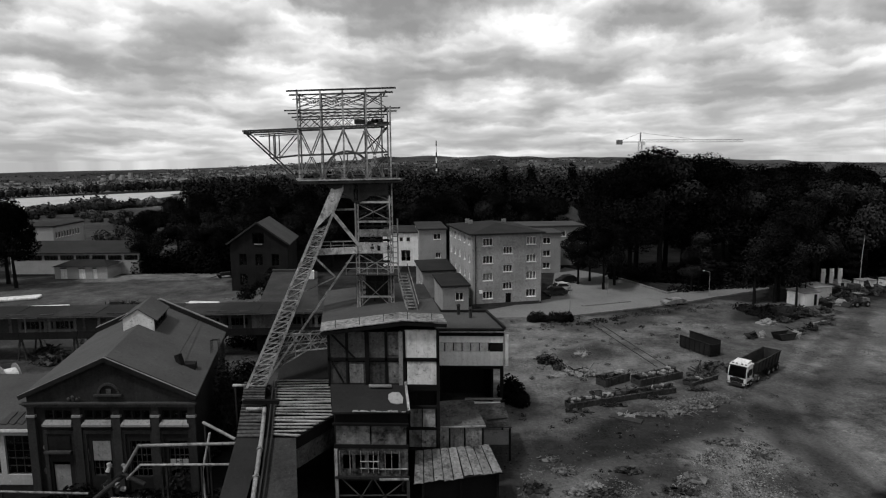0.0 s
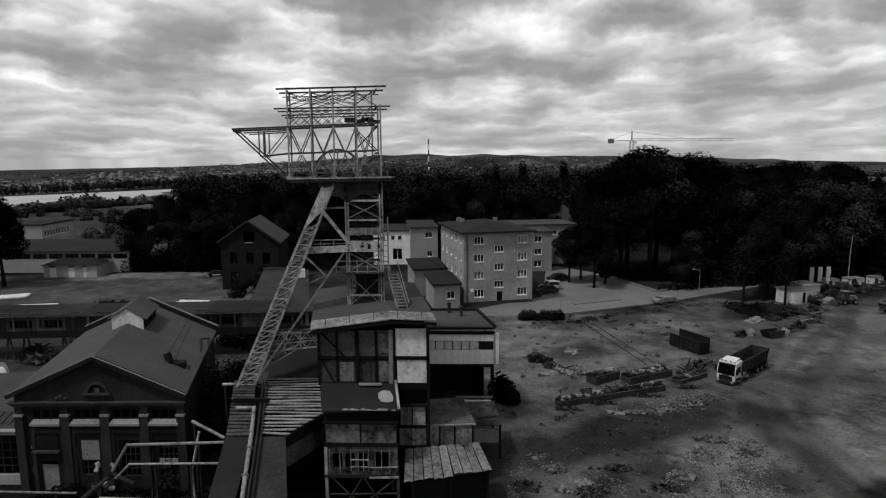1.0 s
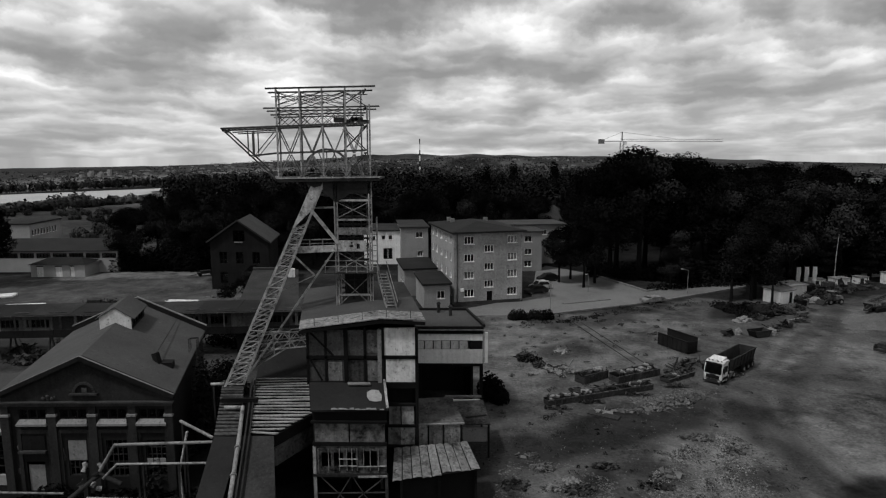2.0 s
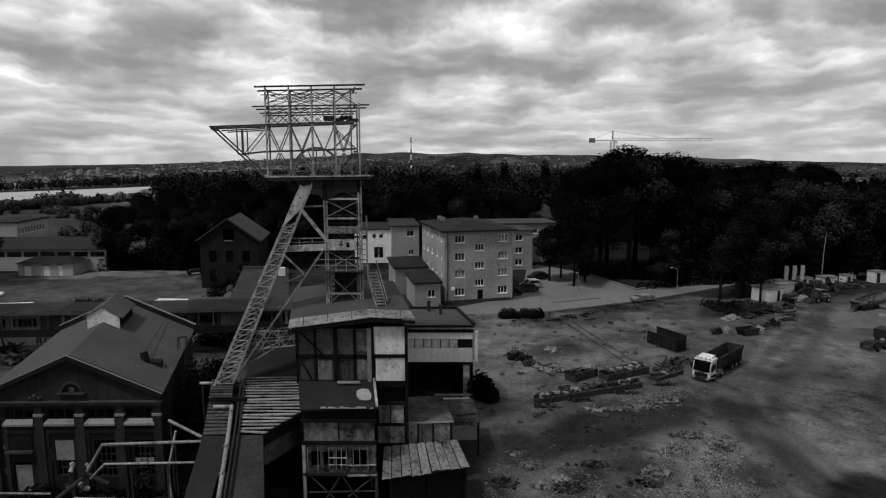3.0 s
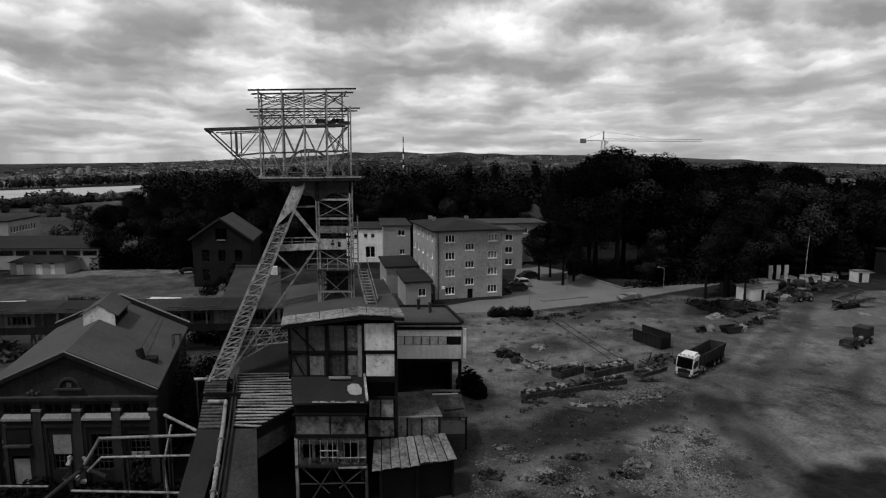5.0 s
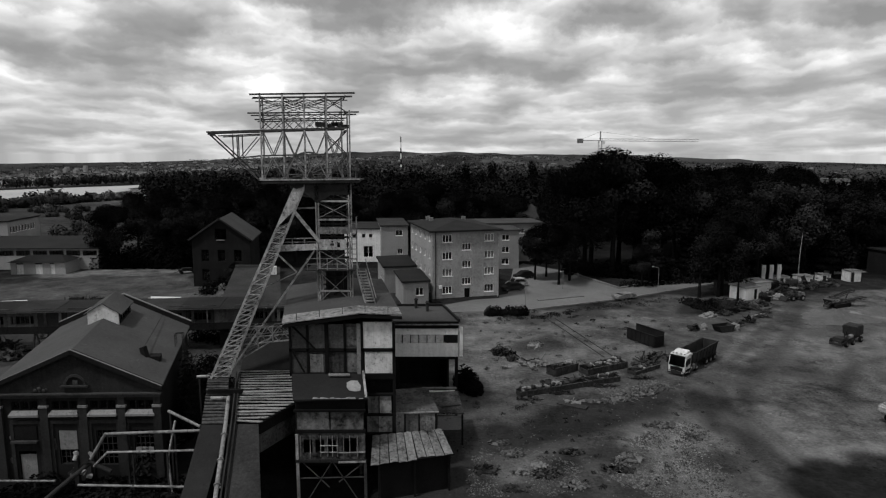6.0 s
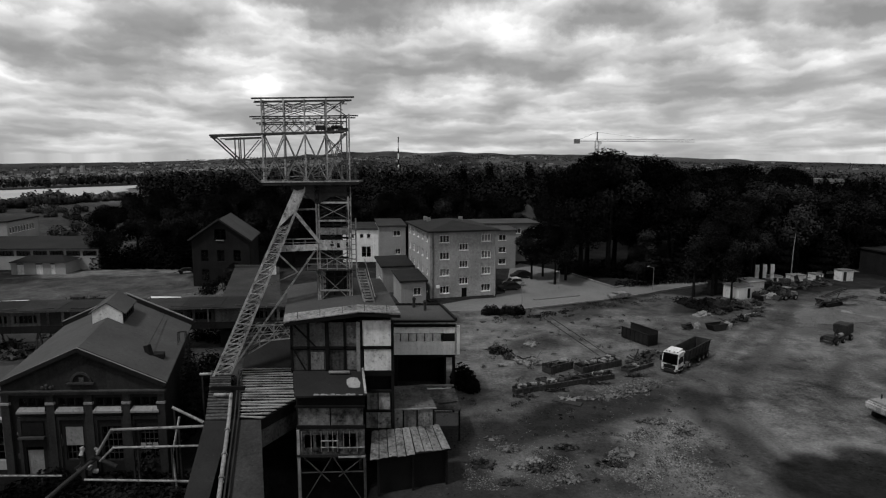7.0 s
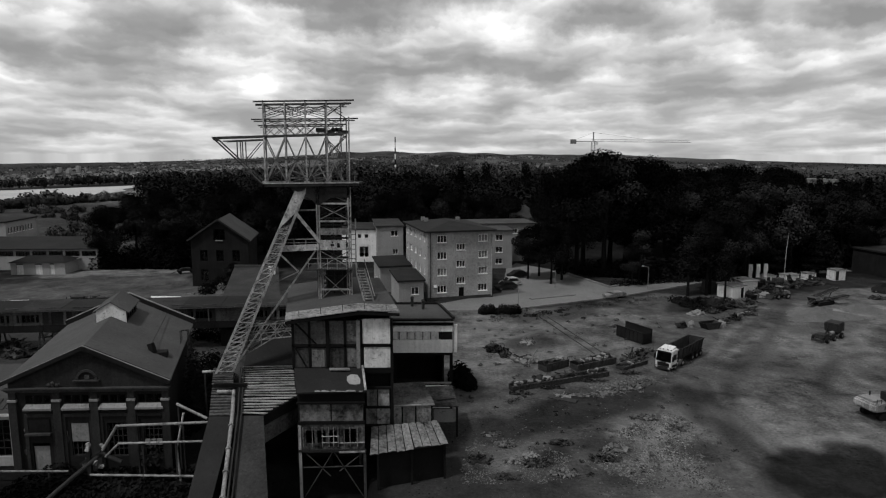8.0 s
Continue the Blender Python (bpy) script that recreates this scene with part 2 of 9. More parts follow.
def again(ob, parent, m):
    """Another object on the mesh of ob."""
    o = new(ob.name.split(".")[0], ob.data)
    o.parent, o.matrix_local = parent, m
    if "label" in ob:
        o["label"] = ob["label"]
    return o


def thing(name, x, y, z, rz, label, category, group="", kind=""):
    e = new(name)
    e.matrix_world = pose(x, y, z, 0, 0, rz)
    e.empty_display_size = 0.5
    return tagged(e, label, category, group, kind)


def bar(name, parent, mat, a, b, w, h=None, label=""):
    bm = bmesh.new()
    beam(bm, a, b, w, h)
    return part(name, bm, mat, parent, label)


def block(name, parent, mat, x0, x1, y0, y1, z0, z1, label="", shear=0.0):
    bm = bmesh.new()
    box(bm, x0, x1, y0, y1, z0, z1)
    return part(name, bm, mat, parent, label, shear)


def slab(name, parent, mat, pts, t, label=""):
    """A sheet with the given top outline, t thick."""
    bm = bmesh.new()
    prism(bm, pts, (0, 0, -t))
    return part(name, bm, mat, parent, label)


def pierced(bm, u0, u1, z0, z1, y0, y1, holes):
    """A wall from y0 to y1, one closed shell, with rectangular holes (u0, u1, z0, z1) right through it."""
    us = sorted({u0, u1, *(v for h in holes for v in h[:2])})
    zs = sorted({z0, z1, *(v for h in holes for v in h[2:])})
    solid = set()
    for i, (a, b) in enumerate(zip(us, us[1:])):
        for j, (c, d) in enumerate(zip(zs, zs[1:])):
            p, q = (a + b) / 2, (c + d) / 2
            if not any(h[0] < p < h[1] and h[2] < q < h[3] for h in holes):
                solid.add((i, j))
    made = {}

    def at(i, j, k):
        if (i, j, k) not in made:
            made[i, j, k] = bm.verts.new((us[i], y1 if k else y0, zs[j]))
        return made[i, j, k]

    for i, j in solid:
        bm.faces.new((at(i, j, 0), at(i + 1, j, 0), at(i + 1, j + 1, 0), at(i, j + 1, 0)))
        bm.faces.new((at(i, j + 1, 1), at(i + 1, j + 1, 1), at(i + 1, j, 1), at(i, j, 1)))
        for di, dj, p, q in ((-1, 0, (0, 0), (0, 1)), (1, 0, (1, 1), (1, 0)), (0, -1, (1, 0), (0, 0)), (0, 1, (0, 1), (1, 1))):
            if (i + di, j + dj) not in solid:
                bm.faces.new((at(i + p[0], j + p[1], 0), at(i + p[0], j + p[1], 1), at(i + q[0], j + q[1], 1), at(i + q[0], j + q[1], 0)))


WINDOWS = {}


def window(parent, m, w, h, cols=3, rows=1, frame_mat="white", curtain=False, sill=True, fr=0.09):
    """A window with its frame, panes and sill; its outside looks along local -y."""
    key = (w, h, cols, rows, frame_mat, curtain, sill)
    if key not in WINDOWS:
        bm = bmesh.new()
        holes, pw, ph = [], (w - fr) / cols - fr, h - 2 * fr
        for i in range(cols):
            x = -w / 2 + fr / 2 + (w - fr) * (i + 0.5) / cols
            for j in range(rows):
                holes.append((x - pw / 2, x + pw / 2, -ph / 2 + ph * j / rows + (fr / 3 if j else 0), -ph / 2 + ph * (j + 1) / rows - (fr / 3 if j < rows - 1 else 0)))
        pierced(bm, -w / 2, w / 2, -h / 2, h / 2, 0, 0.1, holes)
        f = part("window", bm, M[frame_mat], parent)
        panes = []
        for i in range(cols):
            x = -w / 2 + fr / 2 + (w - fr) * (i + 0.5) / cols
            panes.append(block("pane", f, M["glass"], x - pw / 2, x + pw / 2, 0.045, 0.055, -h / 2 + fr, h / 2 - fr))
            panes[-1].visible_shadow = False
        if curtain:
            panes.append(block("curtain", f, M["white"], -w / 2 + 0.1, w / 2 - 0.1, 0.14, 0.16, -h / 2 + 0.1, h / 2 - 0.1))
        if sill:
            panes.append(block("sill", f, M[frame_mat], -w / 2 - 0.08, w / 2 + 0.08, -0.16, 0.002, -h / 2 - 0.07, -h / 2))
        WINDOWS[key] = (f, panes)
        f.matrix_local = m
        return f
    f0, panes0 = WINDOWS[key]
    f = again(f0, parent, m)
    for p in panes0:
        q = again(p, f, Matrix.Identity(4))
        q.visible_shadow = p.visible_shadow
    return f


# ---- ground ----
def smooth(a, b, t):
    t = np.clip((t - a) / (b - a), 0, 1)
    return t * t * (3 - 2 * t)


def lumps(x, y, size, seed):
    """Smooth random relief between -1 and 1, a sum of turned waves."""
    rs = np.random.RandomState(seed)
    out = 0
    for k in range(9):
        a, f, ph = rs.rand() * 6.283, (0.6 + 1.2 * rs.rand()) / size, rs.rand() * 6.283
        wob = 1.3 * np.sin((x * math.sin(a) - y * math.cos(a)) * f * 0.7 + ph * 2)
        out = out + np.sin((x * math.cos(a) + y * math.sin(a)) * f * 6.283 + ph + wob)
    return out / 4.5


def terrain(x, y):
    """Flat works ground with a cutting under the loading tower, falling into a wide valley, with low hills far off."""
    r = np.hypot(x, y)
    az = np.arctan2(x, np.maximum(y, 1.0))
    away = smooth(320, 1700, r)
    side = smooth(0.05, 0.75, np.abs(az))
    z = -away * (4 + 26 * side + 14 * (az < 0) * side)
    hills = smooth(1700, 3300, r) * (34 + 26 * lumps(az * 1000, r * 0.2, 420, 5) + 8 * lumps(az * 1000, r * 0.2, 90, 6))
    cut = smooth(-20.5, -18.5, x) * (1 - smooth(-4.9, -4.4, x)) * smooth(18, 22, y) * (1 - smooth(42.0, 42.9, y))
    return z + hills * (1 - 0.62 * side) - smooth(3600, 4600, r) * 40 - 1.8 * cut


def inside(x, y, poly):
    """Signed-ish softness free test of points in a polygon."""
    hit = np.zeros(x.shape, bool)
    n = len(poly)
    for i in range(n):
        (x0, y0), (x1, y1) = poly[i], poly[(i + 1) % n]
        cross = ((y0 > y) != (y1 > y)) & (x < (x1 - x0) * (y - y0) / (y1 - y0 + 1e-9) + x0)
        hit ^= cross
    return hit


def build_ground():
    def axis(lo, hi, step, far):
        core = np.arange(lo, hi + step / 2, step)
        grow, d, out = step, 0.0, []
        while d < far:
            grow = min(grow * 1.12, 160)
            d += grow
            out.append(d)
        out = np.array(out)
        return np.concatenate([(lo - out)[::-1], core, hi + out])

    xs, ys = axis(-100, 110, 0.5, 4600), axis(24, 140, 0.5, 4700)
    X, Y = np.meshgrid(xs, ys)
    wx, wy = X + 1.6 * lumps(X, Y, 9, 11), Y + 1.6 * lumps(X, Y, 9, 12)
    Z = terrain(X, Y)
    dirt, pale, wood = np.zeros_like(X), np.zeros_like(X), np.zeros_like(X)
    yard = [(-4, 20), (140, 20), (140, 112), (92, 112), (70, 108), (58, 103), (45, 107), (34, 102), (14, 95), (3, 96), (-3, 88), (-4, 60)]
    dirt[inside(wx, wy, yard)] = 0.62
    dirt[inside(wx, wy, [(-110, 76), (-20, 76), (-36, 112), (-47, 118), (-52, 132), (-95, 130), (-110, 118)])] = 0.55
    dirt[inside(wx, wy, [(-60, 20), (-4, 20), (-4, 75), (-60, 75)])] = 0.3
    way = [(24, 40), (34, 62), (44, 78), (58, 96), (74, 110), (90, 112), (78, 96), (62, 80), (52, 66), (48, 54), (46, 40)]
    pale[inside(wx, wy, way)] = 0.55
    pale[inside(wx, wy, [(28.4, 55.6), (32.9, 57.8), (37.6, 54.8), (41.0, 50.3), (38.1, 43.9), (30.4, 44.4), (29.5, 47.0)])] = 0.8
    pale[inside(wx, wy, [(18.9, 50.5), (23.7, 53.6), (24.8, 48.7), (21.7, 46.0), (22.2, 39.7), (16.8, 41.4), (13.4, 43.2)])] = 0.7
    pale[inside(wx, wy, [(4.4, 44.2), (7.9, 46.1), (8.0, 43.2), (5.5, 41.5)])] = 0.45
    pale[inside(wx, wy, [(1, 60), (14, 60), (22, 68), (34, 84), (31, 97), (5, 96)])] = 0.5
    pale[inside(wx, wy, [(5, 92), (9, 92), (12, 84), (10, 72), (8, 60), (3, 62)])] = 0.8
    pale[inside(wx, wy, [(16, 82), (26, 88), (32, 84), (28, 76), (17, 74)])] = 0.35
    pale[inside(wx, wy, [(-96, 121), (-52, 127), (-50, 134), (-80, 131), (-98, 127)])] = 1.0
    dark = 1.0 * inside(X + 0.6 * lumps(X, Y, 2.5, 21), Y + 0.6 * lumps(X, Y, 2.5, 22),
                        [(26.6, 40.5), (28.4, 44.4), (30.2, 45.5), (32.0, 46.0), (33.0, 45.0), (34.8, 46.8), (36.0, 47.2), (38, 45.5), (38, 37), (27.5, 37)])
    # second patch: a mound's shadow put into the ground colour
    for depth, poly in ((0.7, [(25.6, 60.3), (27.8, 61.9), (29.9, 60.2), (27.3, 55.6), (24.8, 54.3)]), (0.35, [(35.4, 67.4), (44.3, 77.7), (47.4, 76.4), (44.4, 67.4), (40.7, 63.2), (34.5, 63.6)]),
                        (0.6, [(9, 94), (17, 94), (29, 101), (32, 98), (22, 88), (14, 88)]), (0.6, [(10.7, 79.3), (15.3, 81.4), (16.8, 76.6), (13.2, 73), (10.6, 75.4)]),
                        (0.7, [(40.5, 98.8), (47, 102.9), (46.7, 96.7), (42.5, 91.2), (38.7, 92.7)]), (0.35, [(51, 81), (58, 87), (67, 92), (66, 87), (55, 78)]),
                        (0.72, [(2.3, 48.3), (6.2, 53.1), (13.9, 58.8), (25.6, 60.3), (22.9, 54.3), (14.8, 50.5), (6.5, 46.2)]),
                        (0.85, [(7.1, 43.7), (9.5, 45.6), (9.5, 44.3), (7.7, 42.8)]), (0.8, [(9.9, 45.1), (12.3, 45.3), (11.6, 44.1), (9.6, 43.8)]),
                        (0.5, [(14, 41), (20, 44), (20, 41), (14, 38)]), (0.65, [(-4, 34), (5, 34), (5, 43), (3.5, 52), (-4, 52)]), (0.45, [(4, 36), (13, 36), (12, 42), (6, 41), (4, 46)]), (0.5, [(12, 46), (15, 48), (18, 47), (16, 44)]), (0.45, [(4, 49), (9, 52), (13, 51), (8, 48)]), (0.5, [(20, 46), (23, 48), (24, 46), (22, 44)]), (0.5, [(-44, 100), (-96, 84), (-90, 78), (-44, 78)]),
                        # below the galleries and beside the hall: shade put into the ground colour
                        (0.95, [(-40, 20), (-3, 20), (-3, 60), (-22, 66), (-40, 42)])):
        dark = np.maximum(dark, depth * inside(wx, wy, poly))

    def trail(pts, w):
        """Closeness, 0 to 1, to a wheel trail."""
        near = np.full(X.shape, 1e9)
        for (x0, y0), (x1, y1) in zip(pts, pts[1:]):
            k = np.clip(((X - x0) * (x1 - x0) + (Y - y0) * (y1 - y0)) / ((x1 - x0) ** 2 + (y1 - y0) ** 2), 0, 1)
            near = np.minimum(near, np.hypot(X - x0 - k * (x1 - x0), Y - y0 - k * (y1 - y0)))
        return np.clip(1.3 - near / w, 0, 1)

    for pts, w, k in (([(27, 58), (26, 53.2), (25.5, 51)], 0.6, 0.8), ([(27.6, 56), (27.2, 51), (26.8, 44), (26.3, 38)], 0.8, 0.75), ([(29, 55), (28.3, 48.6), (28.2, 42), (28.5, 38)], 0.9, 0.75),
                      ([(42, 58), (42.5, 60.1), (46.5, 65.4), (50.4, 69.4), (56, 71.5)], 1.0, 0.6), ([(60, 98), (52, 86), (45, 76), (37, 66), (31, 58)], 1.0, 0.5),
                      ([(30.6, 61.8), (28.2, 54.4), (28.4, 46.9), (28.3, 40)], 0.45, 0.6), ([(32.4, 61.5), (30.1, 54.6), (30.2, 47.6), (30.1, 40)], 0.45, 0.6),
                      ([(57, 84), (53.8, 76), (48, 67), (46.5, 60)], 0.4, 0.45), ([(60, 84), (56.4, 75), (50.4, 66), (49.5, 60)], 0.4, 0.45)):
        dark = np.maximum(dark, k * trail(pts, w))
    for pts, w in (([(44, 57), (45, 60.1), (49, 65), (54, 68)], 0.7), ([(62, 98), (54, 86), (47, 76), (39, 66)], 1.1), ([(30.5, 54), (29.8, 48), (29.6, 42)], 0.5),
                  ([(36, 69.5), (47, 81), (63, 96)], 0.5), ([(38.5, 69), (50, 80.5), (66, 95)], 0.5), ([(34.5, 70), (43, 82), (57, 98)], 0.45), ([(41.5, 67), (52.5, 77), (62, 87)], 0.4),
                  ([(31.8, 61.8), (29.2, 54.4), (29.4, 46.9), (29.3, 40)], 0.4)):
        pale = np.maximum(pale, 0.75 * trail(pts, w))
    wood[(np.hypot(X, Y) > 150) | (Y > 134)] = 1.0
    field = inside(wx, wy, [(-340, 335), (-150, 420), (-175, 520), (-420, 480)]) | inside(wx, wy, [(-260, 330), (-150, 352), (-130, 395), (-300, 372)])
    field |= inside(wx, wy, [(-900, 900), (-300, 1500), (-500, 2100), (-1500, 1500)])
    waste = (X < -0.45 * Y) & (Y > 136) & (Y < 440)
    wood[waste] = 0.0
    dirt[waste] = 0.25
    # open land far off is paler: haze put into the ground colour
    far = np.hypot(X, Y) > 950
    hazed_land = far & (lumps(X, Y, 260, 31) + 0.6 * lumps(X, Y, 110, 32) > -0.1)
    wood[hazed_land] = 0.0
    dirt[hazed_land] = 0.8
    wood[field] = 0.0
    pale[field] = 1.0
    dirt[field] = 1.0
    for arr in (dirt, pale, dark, wood):
        for _ in range(2):
            arr[1:-1, 1:-1] = (arr[1:-1, 1:-1] * 2 + arr[:-2, 1:-1] + arr[2:, 1:-1] + arr[1:-1, :-2] + arr[1:-1, 2:]) / 6
    ny, nx = X.shape
    verts = np.stack([X, Y, Z], -1).reshape(-1, 3)
    idx = np.arange(nx * ny).reshape(ny, nx)
    quads = np.stack([idx[:-1, :-1], idx[:-1, 1:], idx[1:, 1:], idx[1:, :-1]], -1).reshape(-1, 4)
    me = bpy.data.meshes.new("ground")
    me.from_pydata(verts.tolist(), [], quads.tolist())
    at = me.color_attributes.new("cover", "FLOAT_COLOR", "POINT")
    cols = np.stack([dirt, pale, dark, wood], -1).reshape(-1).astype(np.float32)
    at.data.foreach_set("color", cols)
    mt = bpy.data.materials.new("works ground")
    mt.use_nodes = True
    nt = mt.node_tree
    N, L = nt.nodes.new, nt.links.new
    b = nt.nodes["Principled BSDF"]
    b.inputs["Roughness"].default_value, b.inputs["Specular IOR Level"].default_value = 0.95, 0.02
    vc = N("ShaderNodeVertexColor")
    vc.layer_name = "cover"
    sep = N("ShaderNodeSeparateColor")
    L(vc.outputs[0], sep.inputs[0])
    tc = N("ShaderNodeTexCoord")

    def m(op, a, c, clamp=False):
        n = N("ShaderNodeMath")
        n.operation, n.use_clamp = op, clamp
        for i, q in enumerate((a, c)):
            if isinstance(q, (int, float)):
                n.inputs[i].default_value = q
            else:
                L(q, n.inputs[i])
        return n.outputs[0]

    def noise_of(scale, detail=6, rgh=0.65):
        n = N("ShaderNodeTexNoise")
        n.inputs["Scale"].default_value, n.inputs["Detail"].default_value, n.inputs["Roughness"].default_value = scale, detail, rgh
        L(tc.outputs["Object"], n.inputs["Vector"])
        return n.outputs[0]

    def cut(v, lo, k):
        return m("MULTIPLY", m("SUBTRACT", v, lo), k, True)

    broad, mid, fine = noise_of(0.06, 5), noise_of(0.35, 8, 0.68), noise_of(3.0, 8, 0.75)
    ragged = m("MULTIPLY", m("SUBTRACT", mid, 0.5), 1.5)
    d = m("ADD", sep.outputs[0], m("MULTIPLY", ragged, 0.55), True)
    p = m("MULTIPLY", m("ADD", sep.outputs[1], m("MULTIPLY", ragged, 0.7)), m("GREATER_THAN", sep.outputs[1], 0.02), True)
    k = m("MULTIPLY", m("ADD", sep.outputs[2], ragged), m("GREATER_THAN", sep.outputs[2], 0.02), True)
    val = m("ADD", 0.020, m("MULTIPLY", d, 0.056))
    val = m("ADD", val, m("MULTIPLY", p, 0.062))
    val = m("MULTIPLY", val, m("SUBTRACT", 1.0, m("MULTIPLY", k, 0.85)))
    val = m("MULTIPLY", val, m("SUBTRACT", 1.0, m("MULTIPLY", vc.outputs[1], 0.55)))
    val = m("MULTIPLY", val, m("MAXIMUM", 0.25, m("ADD", -1.9, m("ADD", m("MULTIPLY", broad, 2.4), m("ADD", m("MULTIPLY", mid, 1.5), m("MULTIPLY", fine, 1.9))))))
    # trodden damp patches, dry pale scabs and loose pebbles
    damp = m("MULTIPLY", cut(noise_of(0.22, 9, 0.7), 0.53, 9.0), 0.42)
    scab = m("MULTIPLY", cut(noise_of(0.55, 9, 0.74), 0.57, 10.0), 0.45)
    val = m("MULTIPLY", val, m("MULTIPLY", m("SUBTRACT", 1.0, damp), m("ADD", 1.0, scab)))
    peb = N("ShaderNodeTexVoronoi")
    peb.inputs["Scale"].default_value = 4.0
    L(tc.outputs["Object"], peb.inputs["Vector"])
    tone = N("ShaderNodeSeparateColor")
    L(peb.outputs["Color"], tone.inputs[0])
    stony = m("MULTIPLY", cut(noise_of(0.16, 5, 0.6), 0.46, 6.0), m("LESS_THAN", peb.outputs["Distance"], 0.32))
    val = m("MULTIPLY", val, m("ADD", 1.0, m("MULTIPLY", stony, m("MULTIPLY", m("SUBTRACT", tone.outputs[0], 0.55), 1.7))))
    com = N("ShaderNodeCombineColor")
    for i in range(3):
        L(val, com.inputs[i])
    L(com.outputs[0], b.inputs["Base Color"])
    bp = N("ShaderNodeBump")
    bp.inputs["Strength"].default_value, bp.inputs["Distance"].default_value = 0.6, 0.12
    L(m("ADD", mid, m("MULTIPLY", fine, 0.8)), bp.inputs["Height"])
    L(bp.outputs[0], b.inputs["Normal"])
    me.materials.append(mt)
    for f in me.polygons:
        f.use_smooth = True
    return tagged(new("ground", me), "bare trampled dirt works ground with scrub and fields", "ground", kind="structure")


build_ground()


def stubble_field():
    """A pale stubble field across the valley, laid on the falling ground."""
    n, verts, faces = 24, [], []
    a, b, c, d = (Vector(p) for p in ((-260, 290), (-196, 378), (-275, 600), (-420, 470)))
    for j in range(n + 1):
        for i in range(n + 1):
            p = a.lerp(b, i / n).lerp(d.lerp(c, i / n), j / n)
            p += Vector((3 * math.sin(j * 0.9), 4 * math.sin(i * 0.8)))
            verts.append((p.x, p.y, float(terrain(np.array([p.x]), np.array([p.y]))[0]) + 0.5))
    for j in range(n):
        for i in range(n):
            k = j * (n + 1) + i
            faces.append((k, k + 1, k + n + 2, k + n + 1))
    me = bpy.data.meshes.new("field")
    me.from_pydata(verts, [], faces)
    me.materials.append(material("pale stubble", 0.62, 0.12, 0.02, 0.3, 0.95, 0.1))
    tagged(new("field", me), "pale mown stubble field in the valley", "field", kind="structure")


stubble_field()


def sheet(name, pts, z, mat, label, category, t=0.02, kind="structure"):
    bm = bmesh.new()
    prism(bm, [(x, y, z) for x, y in pts], (0, 0, -t - z * 0.5))
    bmesh.ops.recalc_face_normals(bm, faces=bm.faces)
    me = bpy.data.meshes.new(name)
    bm.to_mesh(me)
    bm.free()
    me.materials.append(mat)
    return tagged(new(name, me), label, category, kind=kind)


sheet("road", [(1, 94.5), (14.4, 95.5), (31.5, 103), (59, 119.5), (92, 129), (92, 134), (62, 128), (44, 118.5), (34, 112), (27, 131), (20, 140), (17, 134), (13, 108), (1, 99)], 0.03, M["asphalt"],
      "pale worn asphalt road and parking ground", "road")


def kerb(pts, w, h, label, mat="concrete"):
    """A row of kerb stones along a line; each stone a part."""
    t = thing("kerb", pts[0][0], pts[0][1], 0, 0, label, "kerb", "kerbs")
    o = Vector((pts[0][0], pts[0][1], 0))
    for (x0, y0), (x1, y1) in zip(pts, pts[1:]):
        a, b = Vector((x0, y0, h / 2)) - o, Vector((x1, y1, h / 2)) - o
        n = max(1, int((b - a).length / 2.0))
        for k in range(n):
            bar("kerb_stone", t, M[mat], a.lerp(b, k / n), a.lerp(b, (k + 0.97) / n), w, h)


kerb([(14.6, 95.7), (31.6, 103.2), (59, 119.7), (78, 125.1)], 0.25, 0.2, "pale stone kerb between the road and the yard")
kerb([(27.5, 130.5), (34.2, 112.3), (44, 118.8), (62, 128.3), (90, 134.2)], 0.3, 0.3, "pale stone kerb along the wood edge")
kerb([(17.5, 102.6), (26.0, 106.0)], 0.9, 0.16, "low kerbed strip on the parking ground", "asphalt")


